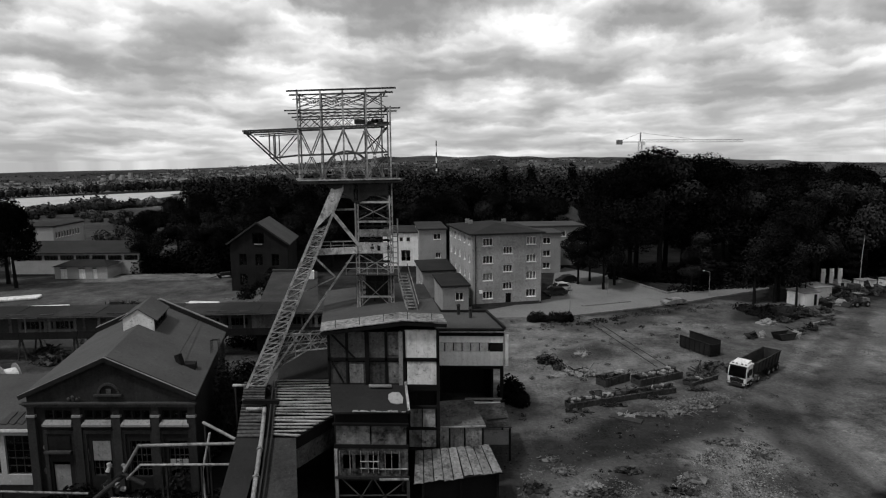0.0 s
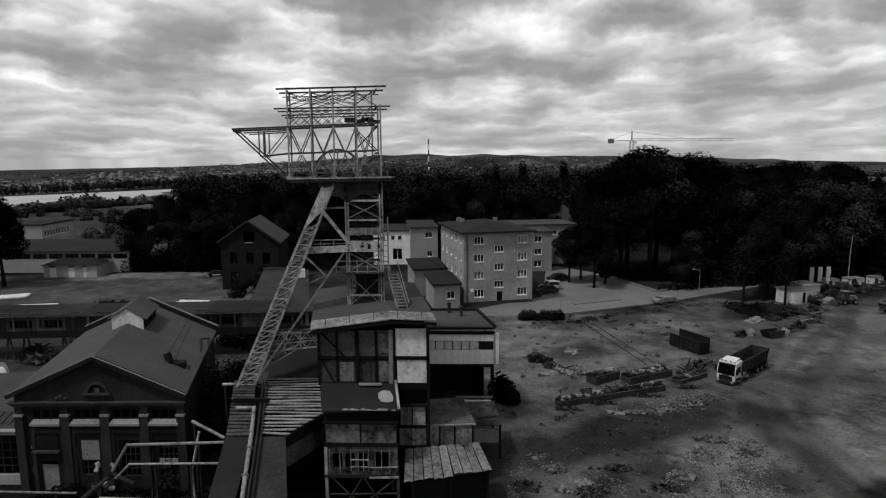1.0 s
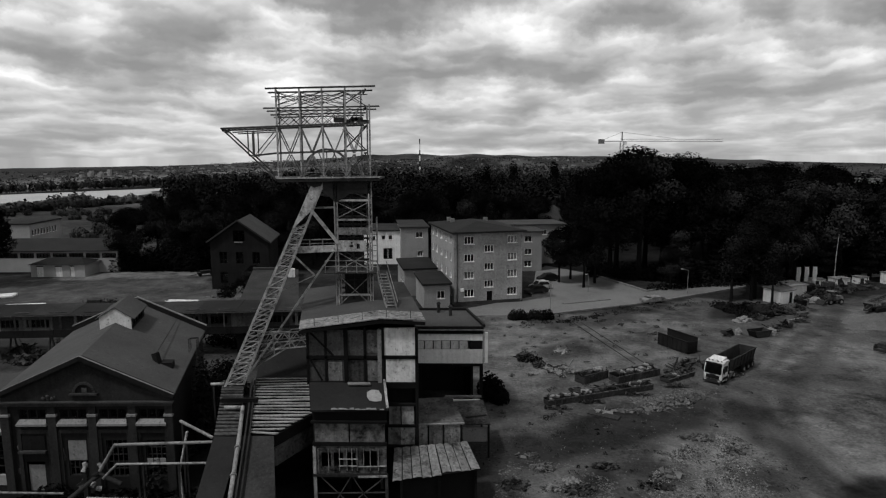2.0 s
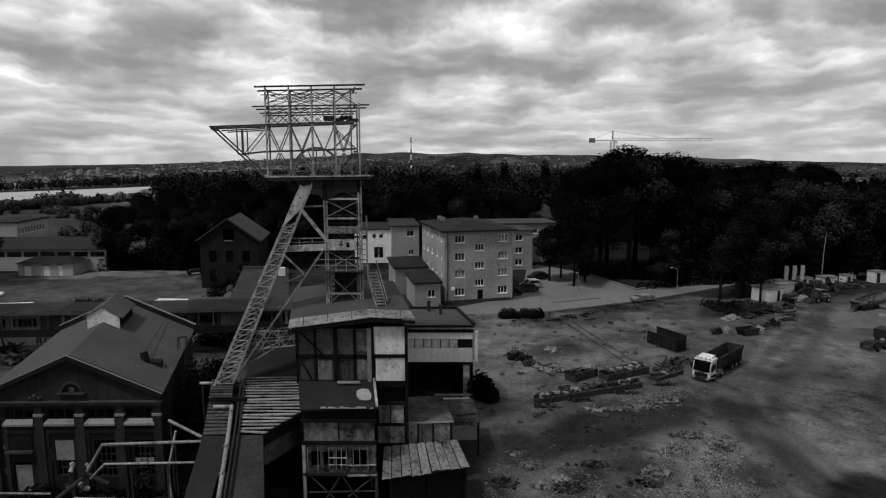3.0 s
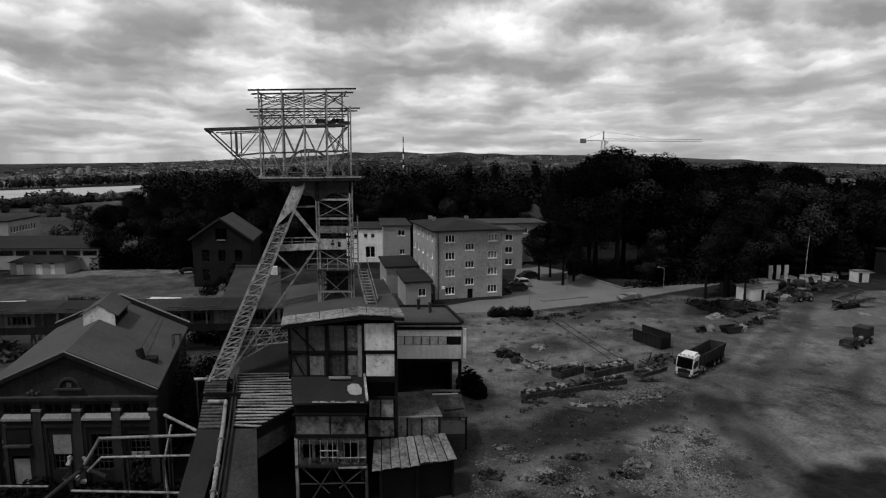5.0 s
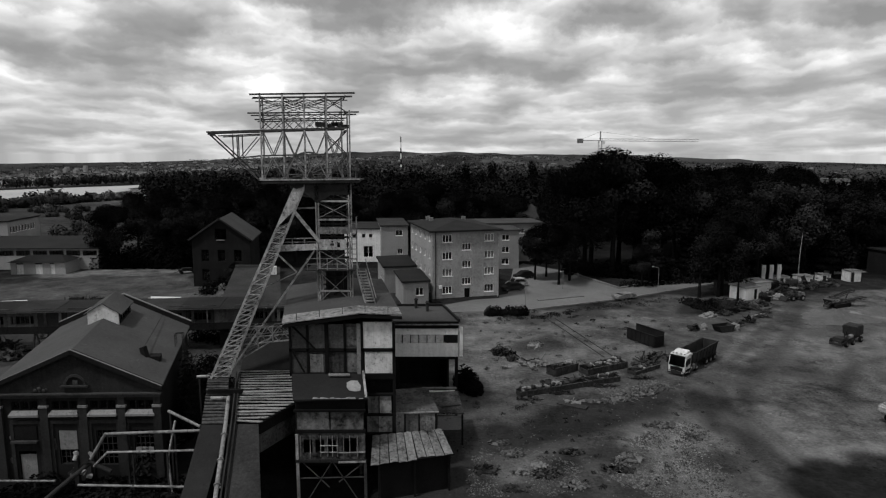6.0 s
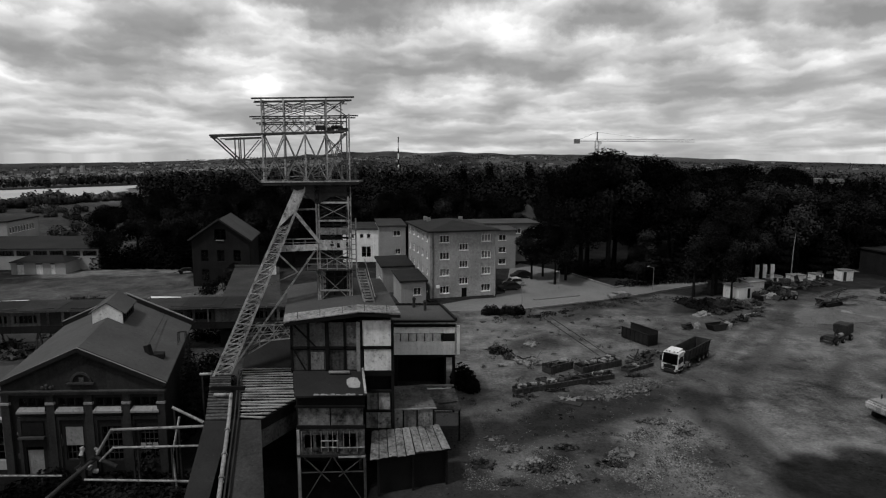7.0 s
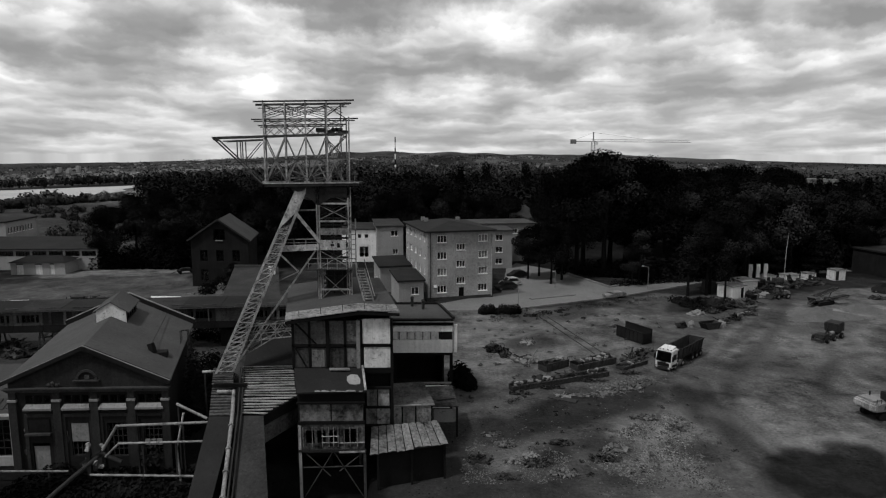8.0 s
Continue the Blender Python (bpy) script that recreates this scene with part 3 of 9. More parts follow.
# ---- apartment block ----
def build_apartment_block():
    t = thing("apartment_block", -0.45, 101.4, 0, 15, "four storey grey stucco apartment block with a low hipped roof", "building")
    W, D, H = 11.8, 16.5, 11.85
    rows = (10.7, 7.8, 4.95, 1.95)
    front = [(u - 0.85, u + 0.85, z - 0.65, z + 0.65) for u in (2.55, 10.0) for z in rows]
    front += [(5.15, 6.75, z - 0.6, z + 0.6) for z in (9.25, 6.25, 3.35)] + [(5.6, 6.6, 0.02, 2.1)]
    bm = bmesh.new()
    pierced(bm, 0, W, 0, H, 0, 0.35, front)
    part("wall", bm, M["stucco_stained"], t)
    # long side towards the pit head; its rear part stands a little forward
    sides = [(2.0, 0.9), (5.2, 0.9), (8.6, 1.3), (12.0, 1.3), (15.0, 0.9)]
    holes = [(u - w / 2, u + w / 2, z - 0.6, z + 0.6) for u, w in sides for z in rows]
    bm = bmesh.new()
    pierced(bm, 0.352, D, 0, H, 0, 0.35, holes)
    # paler stucco than the far side: sun on this wall put into its colour
    w = part("wall", bm, M["stucco_pale"], t)
    w.matrix_local = pose(0, 0, 0, 0, 0, 90) @ pose(0, -0.35, 0)
    block("wall", t, M["stucco"], W - 0.35, W, 0.352, D, 0, H)
    block("wall", t, M["stucco"], 0.352, W - 0.352, D - 0.35, D, 0, H)
    block("plinth", t, M["concrete_dark"], -0.06, W + 0.06, -0.06, -0.004, 0, 0.55)
    for z in (2.95, 5.85, 8.7):
        block("floor_slab", t, M["concrete"], 0.36, W - 0.36, 0.36, D - 0.36, z - 0.12, z + 0.12)
    for u in (2.55, 10.0):
        for i, z in enumerate(rows):
            window(t, pose(u, 0.1, z), 1.7, 1.3, 3, 1, "white", curtain=(u > 5 and i in (0, 1, 2)) or (u < 5 and i == 2))
    for z in (9.25, 6.25, 3.35):
        window(t, pose(5.95, 0.1, z), 1.6, 1.2, 3, 1, "white")
    for u, wd in sides:
        for i, z in enumerate(rows):
            window(t, pose(0.1, u, z, 0, 0, -90), wd, 1.2, 2 if wd > 1 else 1, 1, "white", curtain=(u > 9 and i % 2 == 0))
    block("door", t, M["timber"], 5.62, 6.58, 0.2, 0.26, 0.02, 2.08, "dark wooden entrance door")
    block("vent_box", t, M["white"], 1.1, 1.6, -0.25, -0.004, 2.3, 2.8)
    e = 0.55
    bm = bmesh.new()
    ring = [(-e, -e), (W + e, -e), (W + e, D + e), (-e, D + e)]
    a = [bm.verts.new((x, y, H)) for x, y in ring]
    b = [bm.verts.new((x, y, H + 0.28)) for x, y in ring]
    c = [bm.verts.new((W / 2, 6.2, H + 1.35)), bm.verts.new((W / 2, D - 6.2, H + 1.35))]
    bm.faces.new(a[::-1])
    for i in range(4):
        bm.faces.new((a[i], a[(i + 1) % 4], b[(i + 1) % 4], b[i]))
    bm.faces.new((b[0], b[1], c[0]))
    bm.faces.new((b[1], b[2], c[1], c[0]))
    bm.faces.new((b[2], b[3], c[1]))
    bm.faces.new((b[3], b[0], c[0], c[1]))
    roof = part("roof", bm, M["felt_dark"], t, "dark felt hipped roof")
    for x, y in ((2.2, 13.0), (2.2, 10.5), (8.5, 11)):
        block("chimney", roof, M["concrete"], x, x + 0.7, y, y + 0.5, H + 0.3, H + 1.45)
    tube_bm = bmesh.new()
    tube(tube_bm, (0.5, -0.08, 0.3), (0.5, -0.08, H), 0.06)
    part("downpipe", tube_bm, M["steel_dark"], t)
    tube_bm = bmesh.new()
    tube(tube_bm, (W - 0.2, -0.08, 0.3), (W - 0.2, -0.08, H), 0.06)
    part("downpipe", tube_bm, M["steel_pale"], t)


def plain_house(name, x, y, rz, W, D, H, label, wall="stucco", roof="felt", front=(), side=(), over=0.3, rise=0.0, category="building", frames="white", sidex=0):
    """A flat-roofed or gently pitched house; front windows as (u, z, w, h, cols), side windows on the wall at x=0 or x=W."""
    t = thing(name, x, y, 0, rz, label, category)
    bm = bmesh.new()
    pierced(bm, 0, W, 0, H, 0, 0.3, [(u - w / 2, u + w / 2, z - h / 2, z + h / 2) for u, z, w, h, c in front])
    part("wall", bm, M[wall], t)
    for k in (0, 1):
        bm = bmesh.new()
        pierced(bm, 0.302, D - 0.302, 0, H, 0, 0.3, [(u - w / 2, u + w / 2, z - h / 2, z + h / 2) for u, z, w, h, c in side] if k == sidex else [])
        part("wall", bm, M[wall], t).matrix_local = pose(0.3 if k == 0 else W, 0, 0, 0, 0, 90)
    block("wall", t, M[wall], 0, W, D - 0.3, D, 0, H)
    for u, z, w, h, c in front:
        window(t, pose(u, 0.1, z), w, h, c, 1, frames)
    for u, z, w, h, c in side:
        window(t, pose(0.1 if sidex == 0 else W - 0.1, u, z, 0, 0, -90 if sidex == 0 else 90), w, h, c, 1, frames)
    bm = bmesh.new()
    o = over
    prism(bm, [(-o, -o, H + 0.004), (W + o, -o, H + 0.004), (W + o, D + o, H + rise + 0.004), (-o, D + o, H + rise + 0.004)], (0, 0, 0.3))
    part("roof", bm, M[roof], t)
    return t


build_apartment_block()
plain_house("office_wing", 12.0, 133.0, 6, 6.2, 12, 8.3, "grey stucco rear wing with stacked windows", "stucco",
            front=[(3.2, z, 1.6, 1.3, 2) for z in (6.9, 4.2, 1.6)])
plain_house("office_wing", -2.0, 140.0, 8, 27, 10, 8.8, "long flat roofed office wing behind the apartment block", "stucco", "felt",
            front=[(u, 7.2, 1.6, 1.2, 2) for u in (17, 19.5, 22, 25)])
plain_house("white_workshop", -21.0, 142.0, 2, 9.0, 14, 7.6, "white two storey workshop with small windows", "white", "felt_worn",
            front=[(4.4, 6.1, 0.9, 1.0, 1), (6.0, 6.1, 0.9, 1.0, 1), (2.2, 6.0, 0.9, 1.0, 1), (5.4, 2.4, 2.2, 2.6, 2)])
plain_house("stucco_house", -12.2, 138.0, 8, 6.0, 16, 8.7, "pale stucco house with a flat felt roof", "stucco_pale", "felt_worn",
            front=[(4.0, 7.2, 1.6, 1.3, 2), (4.2, 3.0, 1.2, 1.2, 2)], side=[(3, 6.8, 0.8, 1.1, 1), (3, 3.2, 0.8, 1.1, 1), (7, 6.8, 0.8, 1.1, 1)])
plain_house("outbuilding", -5.2, 98.6, 13, 4.2, 8.0, 3.9, "stucco outbuilding with a dark flat roof", "stucco", "felt_dark", front=[(2.7, 2.3, 1.3, 1.3, 2)], rise=0.4)
plain_house("outbuilding", -9.1, 108.5, 13, 5.6, 8.5, 4.6, "grey outbuilding with a tarred roof beside the block", "stucco", "felt_dark", side=[(2, 2.8, 0.8, 1.2, 1), (4, 2.8, 0.8, 1.2, 1)], rise=0.5)


# ---- winding engine hall ----
def build_engine_hall():
    s = -0.235
    t = thing("engine_hall", -32.75, 42.6, 0, 1.5, "sooty brick engine hall with a gabled front and felt roof", "building")
    W, D, H, R = 12.1, 17.2, 7.45, 10.1
    bays = [(2.2, 0), (5.1, 1), (7.95, 2), (10.75, 3)]
    holes = []
    for u, i in bays:
        for k in (-0.66, 0, 0.66):
            holes.append((u + k - 0.29, u + k + 0.29, 5.55, 6.25))
    low = [(2.0, 0.95, 3.3, 1.25), (5.2, 0.7, 1.2, 3.95), (8.05, 0.75, 1.1, 3.9), (10.85, 0.72, 1.1, 3.9)]
    for u, hw, z0, z1 in low[1:]:
        holes.append((u - hw, u + hw, z0, z1))
    holes.append((1.45, 2.75, 0.02, 2.3))
    # sooty wall, darker than the pilasters: shade of the recesses is in its colour
    bm = bmesh.new()
    pierced(bm, 0, W, 0, 6.7, 0, 0.45, holes)
    part("wall", bm, M["brick"], t, "sooty brick front wall")
    bm = bmesh.new()
    prism(bm, [(0, 0, 6.702), (W, 0, 6.702), (W, 0, H - 0.1), (W / 2, 0, R - 0.15), (0, 0, H - 0.1)], (0, 0.45, 0))
    part("gable", bm, M["brick_worn"], t, "plain triangular brick gable")
    bm = bmesh.new()
    prism(bm, [(0, D - 0.45, 0), (W, D - 0.45, 0), (W, D - 0.45, H - 0.1), (W / 2, D - 0.45, R - 0.1), (0, D - 0.45, H - 0.1)], (0, 0.45, 0))
    part("wall", bm, M["brick"], t, shear=s)
    for x in (0, W - 0.45):
        block("wall", t, M["brick_dark"], x, x + 0.45, 0.452, D - 0.452, 0, H - 0.2, shear=s)
    # pilasters with pale capitals, cornice and window ledges
    for u in (0.3, 3.65, 6.53, 9.37, 12.0):
        block("pilaster", t, M["brick_worn"], u - 0.3, u + 0.3, -0.22, -0.003, 0, 5.778)
        block("pier", t, M["brick_worn"], u - 0.26, u + 0.26, -0.15, -0.003, 5.95, 6.52)
        block("capital", t, M["concrete"], u - 0.33, u + 0.33, -0.26, -0.003, 5.78, 5.95)
    bm = bmesh.new()
    for z0, z1, o in ((6.52, 6.66, 0.14), (6.66, 6.8, 0.24), (6.8, 6.9, 0.34)):
        box(bm, -o, W + o, -o, -0.003, z0, z1 - 0.002)
    part("cornice", bm, M["concrete_dark"], t)
    for sgn in (-1, 1):
        bm = bmesh.new()
        a, b = (W / 2, -0.17, R + 0.02), (W / 2 + sgn * (W / 2 + 0.4), -0.17, H - 0.18)
        beam(bm, a, b, 0.34, 0.3)
        part("raking_cornice", bm, M["brick_dark"], t)
        bm = bmesh.new()
        beam(bm, (a[0], -0.26, a[2] + 0.17), (b[0], -0.26, b[2] + 0.17), 0.12, 0.05)
        part("coping", bm, M["concrete"], t, "pale stone coping")
    for u, i in bays:
        bm = bmesh.new()
        prism(bm, [(u - 1.08, -0.3, 5.2), (u + 1.08, -0.3, 5.2), (u + 0.95, -0.004, 5.47), (u - 0.95, -0.004, 5.47)], (0, 0, 0.06))
        box(bm, u - 1.08, u + 1.08, -0.3, -0.004, 5.1, 5.2)
        part("ledge", bm, M["concrete"], t, "pale sloping window ledge")
        for e in (-1.12, 0.98):
            block("rain_pipe" if e > 0 and i == 2 else "jamb", t, M["brick_worn"], u + e - 0.06, u + e + 0.2, -0.1, -0.004, 0.0, 4.5)
        block("band", t, M["brick_worn"], u - 1.1, u + 1.1, -0.12, -0.004, 4.5, 4.75)
        for k in (-0.66, 0, 0.66):
            window(t, pose(u + k, 0.15, 5.9), 0.58, 0.7, 1, 1, "timber", sill=False)
    # flaked render and soot-free repairs on the front
    rnd = random.Random(31)
    for k in range(16):
        u, z = rnd.choice((1.0, 3.2, 4.2, 6.2, 6.9, 9.0, 9.8, 11.6)) + rnd.uniform(-0.15, 0.15), rnd.uniform(0.6, 4.3)
        bm = bmesh.new()
        r = rnd.uniform(0.12, 0.3)
        prism(bm, [(u + r * rnd.uniform(0.6, 1.1) * math.cos(a), -0.003, z + 1.7 * r * rnd.uniform(0.6, 1.1) * math.sin(a)) for a in np.linspace(0, 5.6, 9)], (0, -0.012, 0))
        part("render_patch", bm, M["panel" if k % 3 else "panel_mid"], t)
    # round-headed gable light: stone arch, dark pane, one bar
    bm = bmesh.new()
    arc = [(math.cos(a), math.sin(a)) for a in np.linspace(0, math.pi, 15)]
    for (c0, s0), (c1, s1) in zip(arc, arc[1:]):
        prism(bm, [(W / 2 + r * c, -0.1, 7.5 + r * q) for r, c, q in ((0.82, c0, s0), (0.82, c1, s1), (0.64, c1, s1), (0.64, c0, s0))], (0, 0.096, 0))
    bmesh.ops.remove_doubles(bm, verts=bm.verts[:], dist=0.001)
    lunette = part("gable_light", bm, M["concrete_dark"], t, "half-round gable window with a stone sill")
    bm = bmesh.new()
    prism(bm, [(W / 2 + 0.635 * math.cos(a), -0.02, 7.52 + 0.62 * math.sin(a)) for a in np.linspace(0, math.pi, 13)], (0, 0.016, 0))
    part("pane", bm, M["black"], lunette)
    block("board", lunette, M["panel"], W / 2 - 0.15, W / 2 + 0.2, -0.06, -0.025, 7.53, 7.87, "grey board in the window")
    block("sill", lunette, M["concrete_dark"], W / 2 - 1.0, W / 2 + 1.0, -0.26, -0.004, 7.38, 7.49)
    # worn crest on the gable
    bm = bmesh.new()
    for k, (dx, dz, r) in enumerate(((-2.9, 7.12, 0.13), (-2.6, 7.25, 0.15), (-2.3, 7.1, 0.13), (-2.6, 7.05, 0.1), (-2.1, 7.22, 0.08))):
        bmesh.ops.create_icosphere(bm, subdivisions=2, radius=r, matrix=Matrix.Translation((W / 2 + dx, -0.1, dz)) @ Matrix.Diagonal((1.0, 0.5, 1.1, 1)))
    part("crest", bm, M["concrete_dark"], t, "worn stone crest on the gable")
    # lower openings
    block("door", t, M["concrete"], 1.5, 2.7, 0.12, 0.18, 0.02, 2.0, "pale painted steel door")
    block("door_hood", t, M["concrete_dark"], 1.1, 3.05, -0.35, -0.004, 3.05, 3.2)
    block("panel", t, M["panel_dark"], 1.3, 2.95, -0.06, -0.004, 3.25, 4.3)
    for u, hw, z0, z1 in low[1:]:
        window(t, pose(u, 0.12, (z0 + z1) / 2), 2 * hw, z1 - z0, 4, 5, "steel_dark", sill=False, fr=0.06)
    block("board", t, M["concrete"], 4.55, 5.85, 0.02, 0.06, 2.4, 3.9, "pale board over a broken window")
    for i in range(3):
        block("board", t, M["concrete"], 10.18 + i * 0.46, 10.58 + i * 0.46, 0.02, 0.06, 2.0, 2.5)
    # roof with raised rear parapet
    bm = bmesh.new()
    e, h = 0.35, 0.16
    prism(bm, [(-e, 0, H - 0.21), (W / 2, 0, R), (W / 2, 0, R + h), (-e, 0, H - 0.21 + h)], (0, D - 0.4, 0))
    prism(bm, [(W + e, 0, H - 0.21), (W / 2, 0, R), (W / 2, 0, R + h), (W + e, 0, H - 0.21 + h)], (0, D - 0.4, 0))
    roof = part("roof", bm, M["felt"], t, "dark grey felt roof", shear=s)
    for sgn in (-1, 1):
        bm = bmesh.new()
        a, b = (W / 2, D - 0.2, R + 0.28), (W / 2 + sgn * (W / 2 + 0.5), D - 0.2, H + 0.05)
        beam(bm, a, b, 0.4, 0.55)
        part("parapet", bm, M["brick_dark"], t, shear=s)
        bm = bmesh.new()
        beam(bm, (a[0], a[1] + 0.1, a[2] + 0.32), (b[0], b[1] + 0.1, b[2] + 0.32), 0.3, 0.09)
        part("coping", bm, M["concrete"], t, "pale stone coping", shear=s)
    # lantern astride the ridge
    lan = t
    x0, x1, y0, y1 = W / 2 - 1.35, W / 2 + 1.35, 9.0, 13.8
    bm = bmesh.new()
    prism(bm, [(x0, y0, R - 0.75), (W / 2, y0, R + 0.1), (x1, y0, R - 0.75), (x1, y0, R + 0.62), (W / 2, y0, R + 1.42), (x0, y0, R + 0.62)], (0, 0.12, 0))
    part("lantern_gable", bm, M["white_dirty"], lan, "pale boarded lantern gable", shear=s)
    for x in (x0, x1 - 0.12):
        bm = bmesh.new()
        pierced(bm, y0 + 0.13, y1, R - 0.75, R + 0.62, 0, 0.12, [(y0 + 0.4 + 0.95 * i, y0 + 1.15 + 0.95 * i, R - 0.25, R + 0.5) for i in range(4)])
        for v in bm.verts:
            v.co.x, v.co.y = x + v.co.y, v.co.x
        part("lantern_wall", bm, M["timber"], lan, "dark louvred lantern side", shear=s)
    bm = bmesh.new()
    prism(bm, [(x0, y1 - 0.12, R - 0.75), (x1, y1 - 0.12, R - 0.75), (x1, y1 - 0.12, R + 0.62), (W / 2, y1 - 0.12, R + 1.42), (x0, y1 - 0.12, R + 0.62)], (0, 0.11, 0))
    part("lantern_gable", bm, M["white_dirty"], lan, shear=s)
    bm = bmesh.new()
    for q in (x0 - 0.3, x1 + 0.3):
        prism(bm, [(q, y0 - 0.1, R + 0.45), (W / 2, y0 - 0.1, R + 1.44), (W / 2, y0 - 0.1, R + 1.52), (q, y0 - 0.1, R + 0.53)], (0, y1 - y0 + 0.3, 0))
    part("lantern_roof", bm, M["felt"], lan, shear=s)
    # hatch, stove pipe and stay wire on the roof
    bm = bmesh.new()
    box(bm, 10.7, 11.6, 4.3, 5.2, 7.5, 8.25)
    part("hatch", bm, M["black"], roof, "small dark roof hatch", shear=s)
    bm = bmesh.new()
    beam(bm, (10.6, 4.3, 7.8), (10.25, 4.5, 9.0), 0.45, 0.45)
    part("cowl", bm, M["black"], roof, "bent dark sheet metal cowl", shear=s)
    bm = bmesh.new()
    beam(bm, (10.3, 4.7, 8.9), (10.0, 15.8, 8.8), 0.04)
    part("stay_wire", bm, M["steel_dark"], roof, shear=s)
    # ladder cage at the eaves
    for i in range(3):
        bm = bmesh.new()
        y, z = 9.2 + 0.6 * i, 8.75 - 0.12 * i
        tube(bm, (12.1, y, 7.1), (12.1, y, z), 0.03, n=6)
        tube(bm, (12.1, y, z), (12.75, y + 0.1, z), 0.03, n=6)
        tube(bm, (12.75, y + 0.1, z), (12.75, y + 0.1, 5.5), 0.03, n=6)
        part("ladder_hoop", bm, M["steel_dark"], t, shear=s)


build_engine_hall()


# ---- pump house ----
def build_pump_house():
    s = -0.2
    t = thing("pump_house", -45.4, 114.5, 0, -3, "tall dark brick pump house with a gabled roof", "building")
    W, D, H, R = 11.0, 12.0, 8.9, 12.6
    low = [(2.4, 5.9), (5.5, 5.9), (8.6, 5.9), (2.4, 2.2), (8.6, 2.2)]
    holes = [(u - 0.7, u + 0.7, z - 1.1, z + 1.1) for u, z in low]
    bm = bmesh.new()
    pierced(bm, 0, W, 0, H, 0, 0.5, holes)
    prism(bm, [(0, 0, H), (4.4, 0, H), (4.4, 0, R - 0.74), (0, 0, H + 0.01)], (0, 0.5, 0))
    prism(bm, [(6.6, 0, H), (W, 0, H), (W, 0, H + 0.01), (6.6, 0, R - 0.74)], (0, 0.5, 0))
    prism(bm, [(4.4, 0, 11.0), (6.6, 0, 11.0), (6.6, 0, R - 0.74), (W / 2, 0, R), (4.4, 0, R - 0.74)], (0, 0.5, 0))
    part("wall", bm, M["brick_dark"], t)
    for u, z in low:
        window(t, pose(u, 0.2, z), 1.4, 2.2, 2, 3, "timber", sill=False)
    window(t, pose(W / 2, 0.2, 9.95), 2.2, 2.1, 2, 2, "timber", sill=False)
    block("sill", t, M["concrete"], W / 2 - 0.75, W / 2 + 0.75, -0.2, -0.004, 8.75, 8.9)
    for x in (0, W - 0.5):
        block("wall", t, M["brick_dark"], x, x + 0.5, 0.502, D, 0, H, shear=s)
    bm = bmesh.new()
    prism(bm, [(0, D, 0), (W, D, 0), (W, D, H), (W / 2, D, R), (0, D, H)], (0, 0.5, 0))
    part("wall", bm, M["brick_dark"], t, shear=s)
    for q, lab in ((-0.5, ""), (W + 0.5, "")):
        bm = bmesh.new()
        prism(bm, [(q, -0.45, H - 0.25), (W / 2, -0.45, R + 0.1), (W / 2, -0.45, R + 0.3), (q, -0.45, H - 0.05)], (0, D + 1.2, 0))
        part("roof", bm, M["tile"], t, "old grey sheet roof slope", shear=s)
    for q in (-0.5, W + 0.5):
        bm = bmesh.new()
        beam(bm, (q, -0.5, H - 0.1), (W / 2, -0.5, R + 0.24), 0.12, 0.3)
        part("verge_board", bm, M["brick_worn"], t)


build_pump_house()


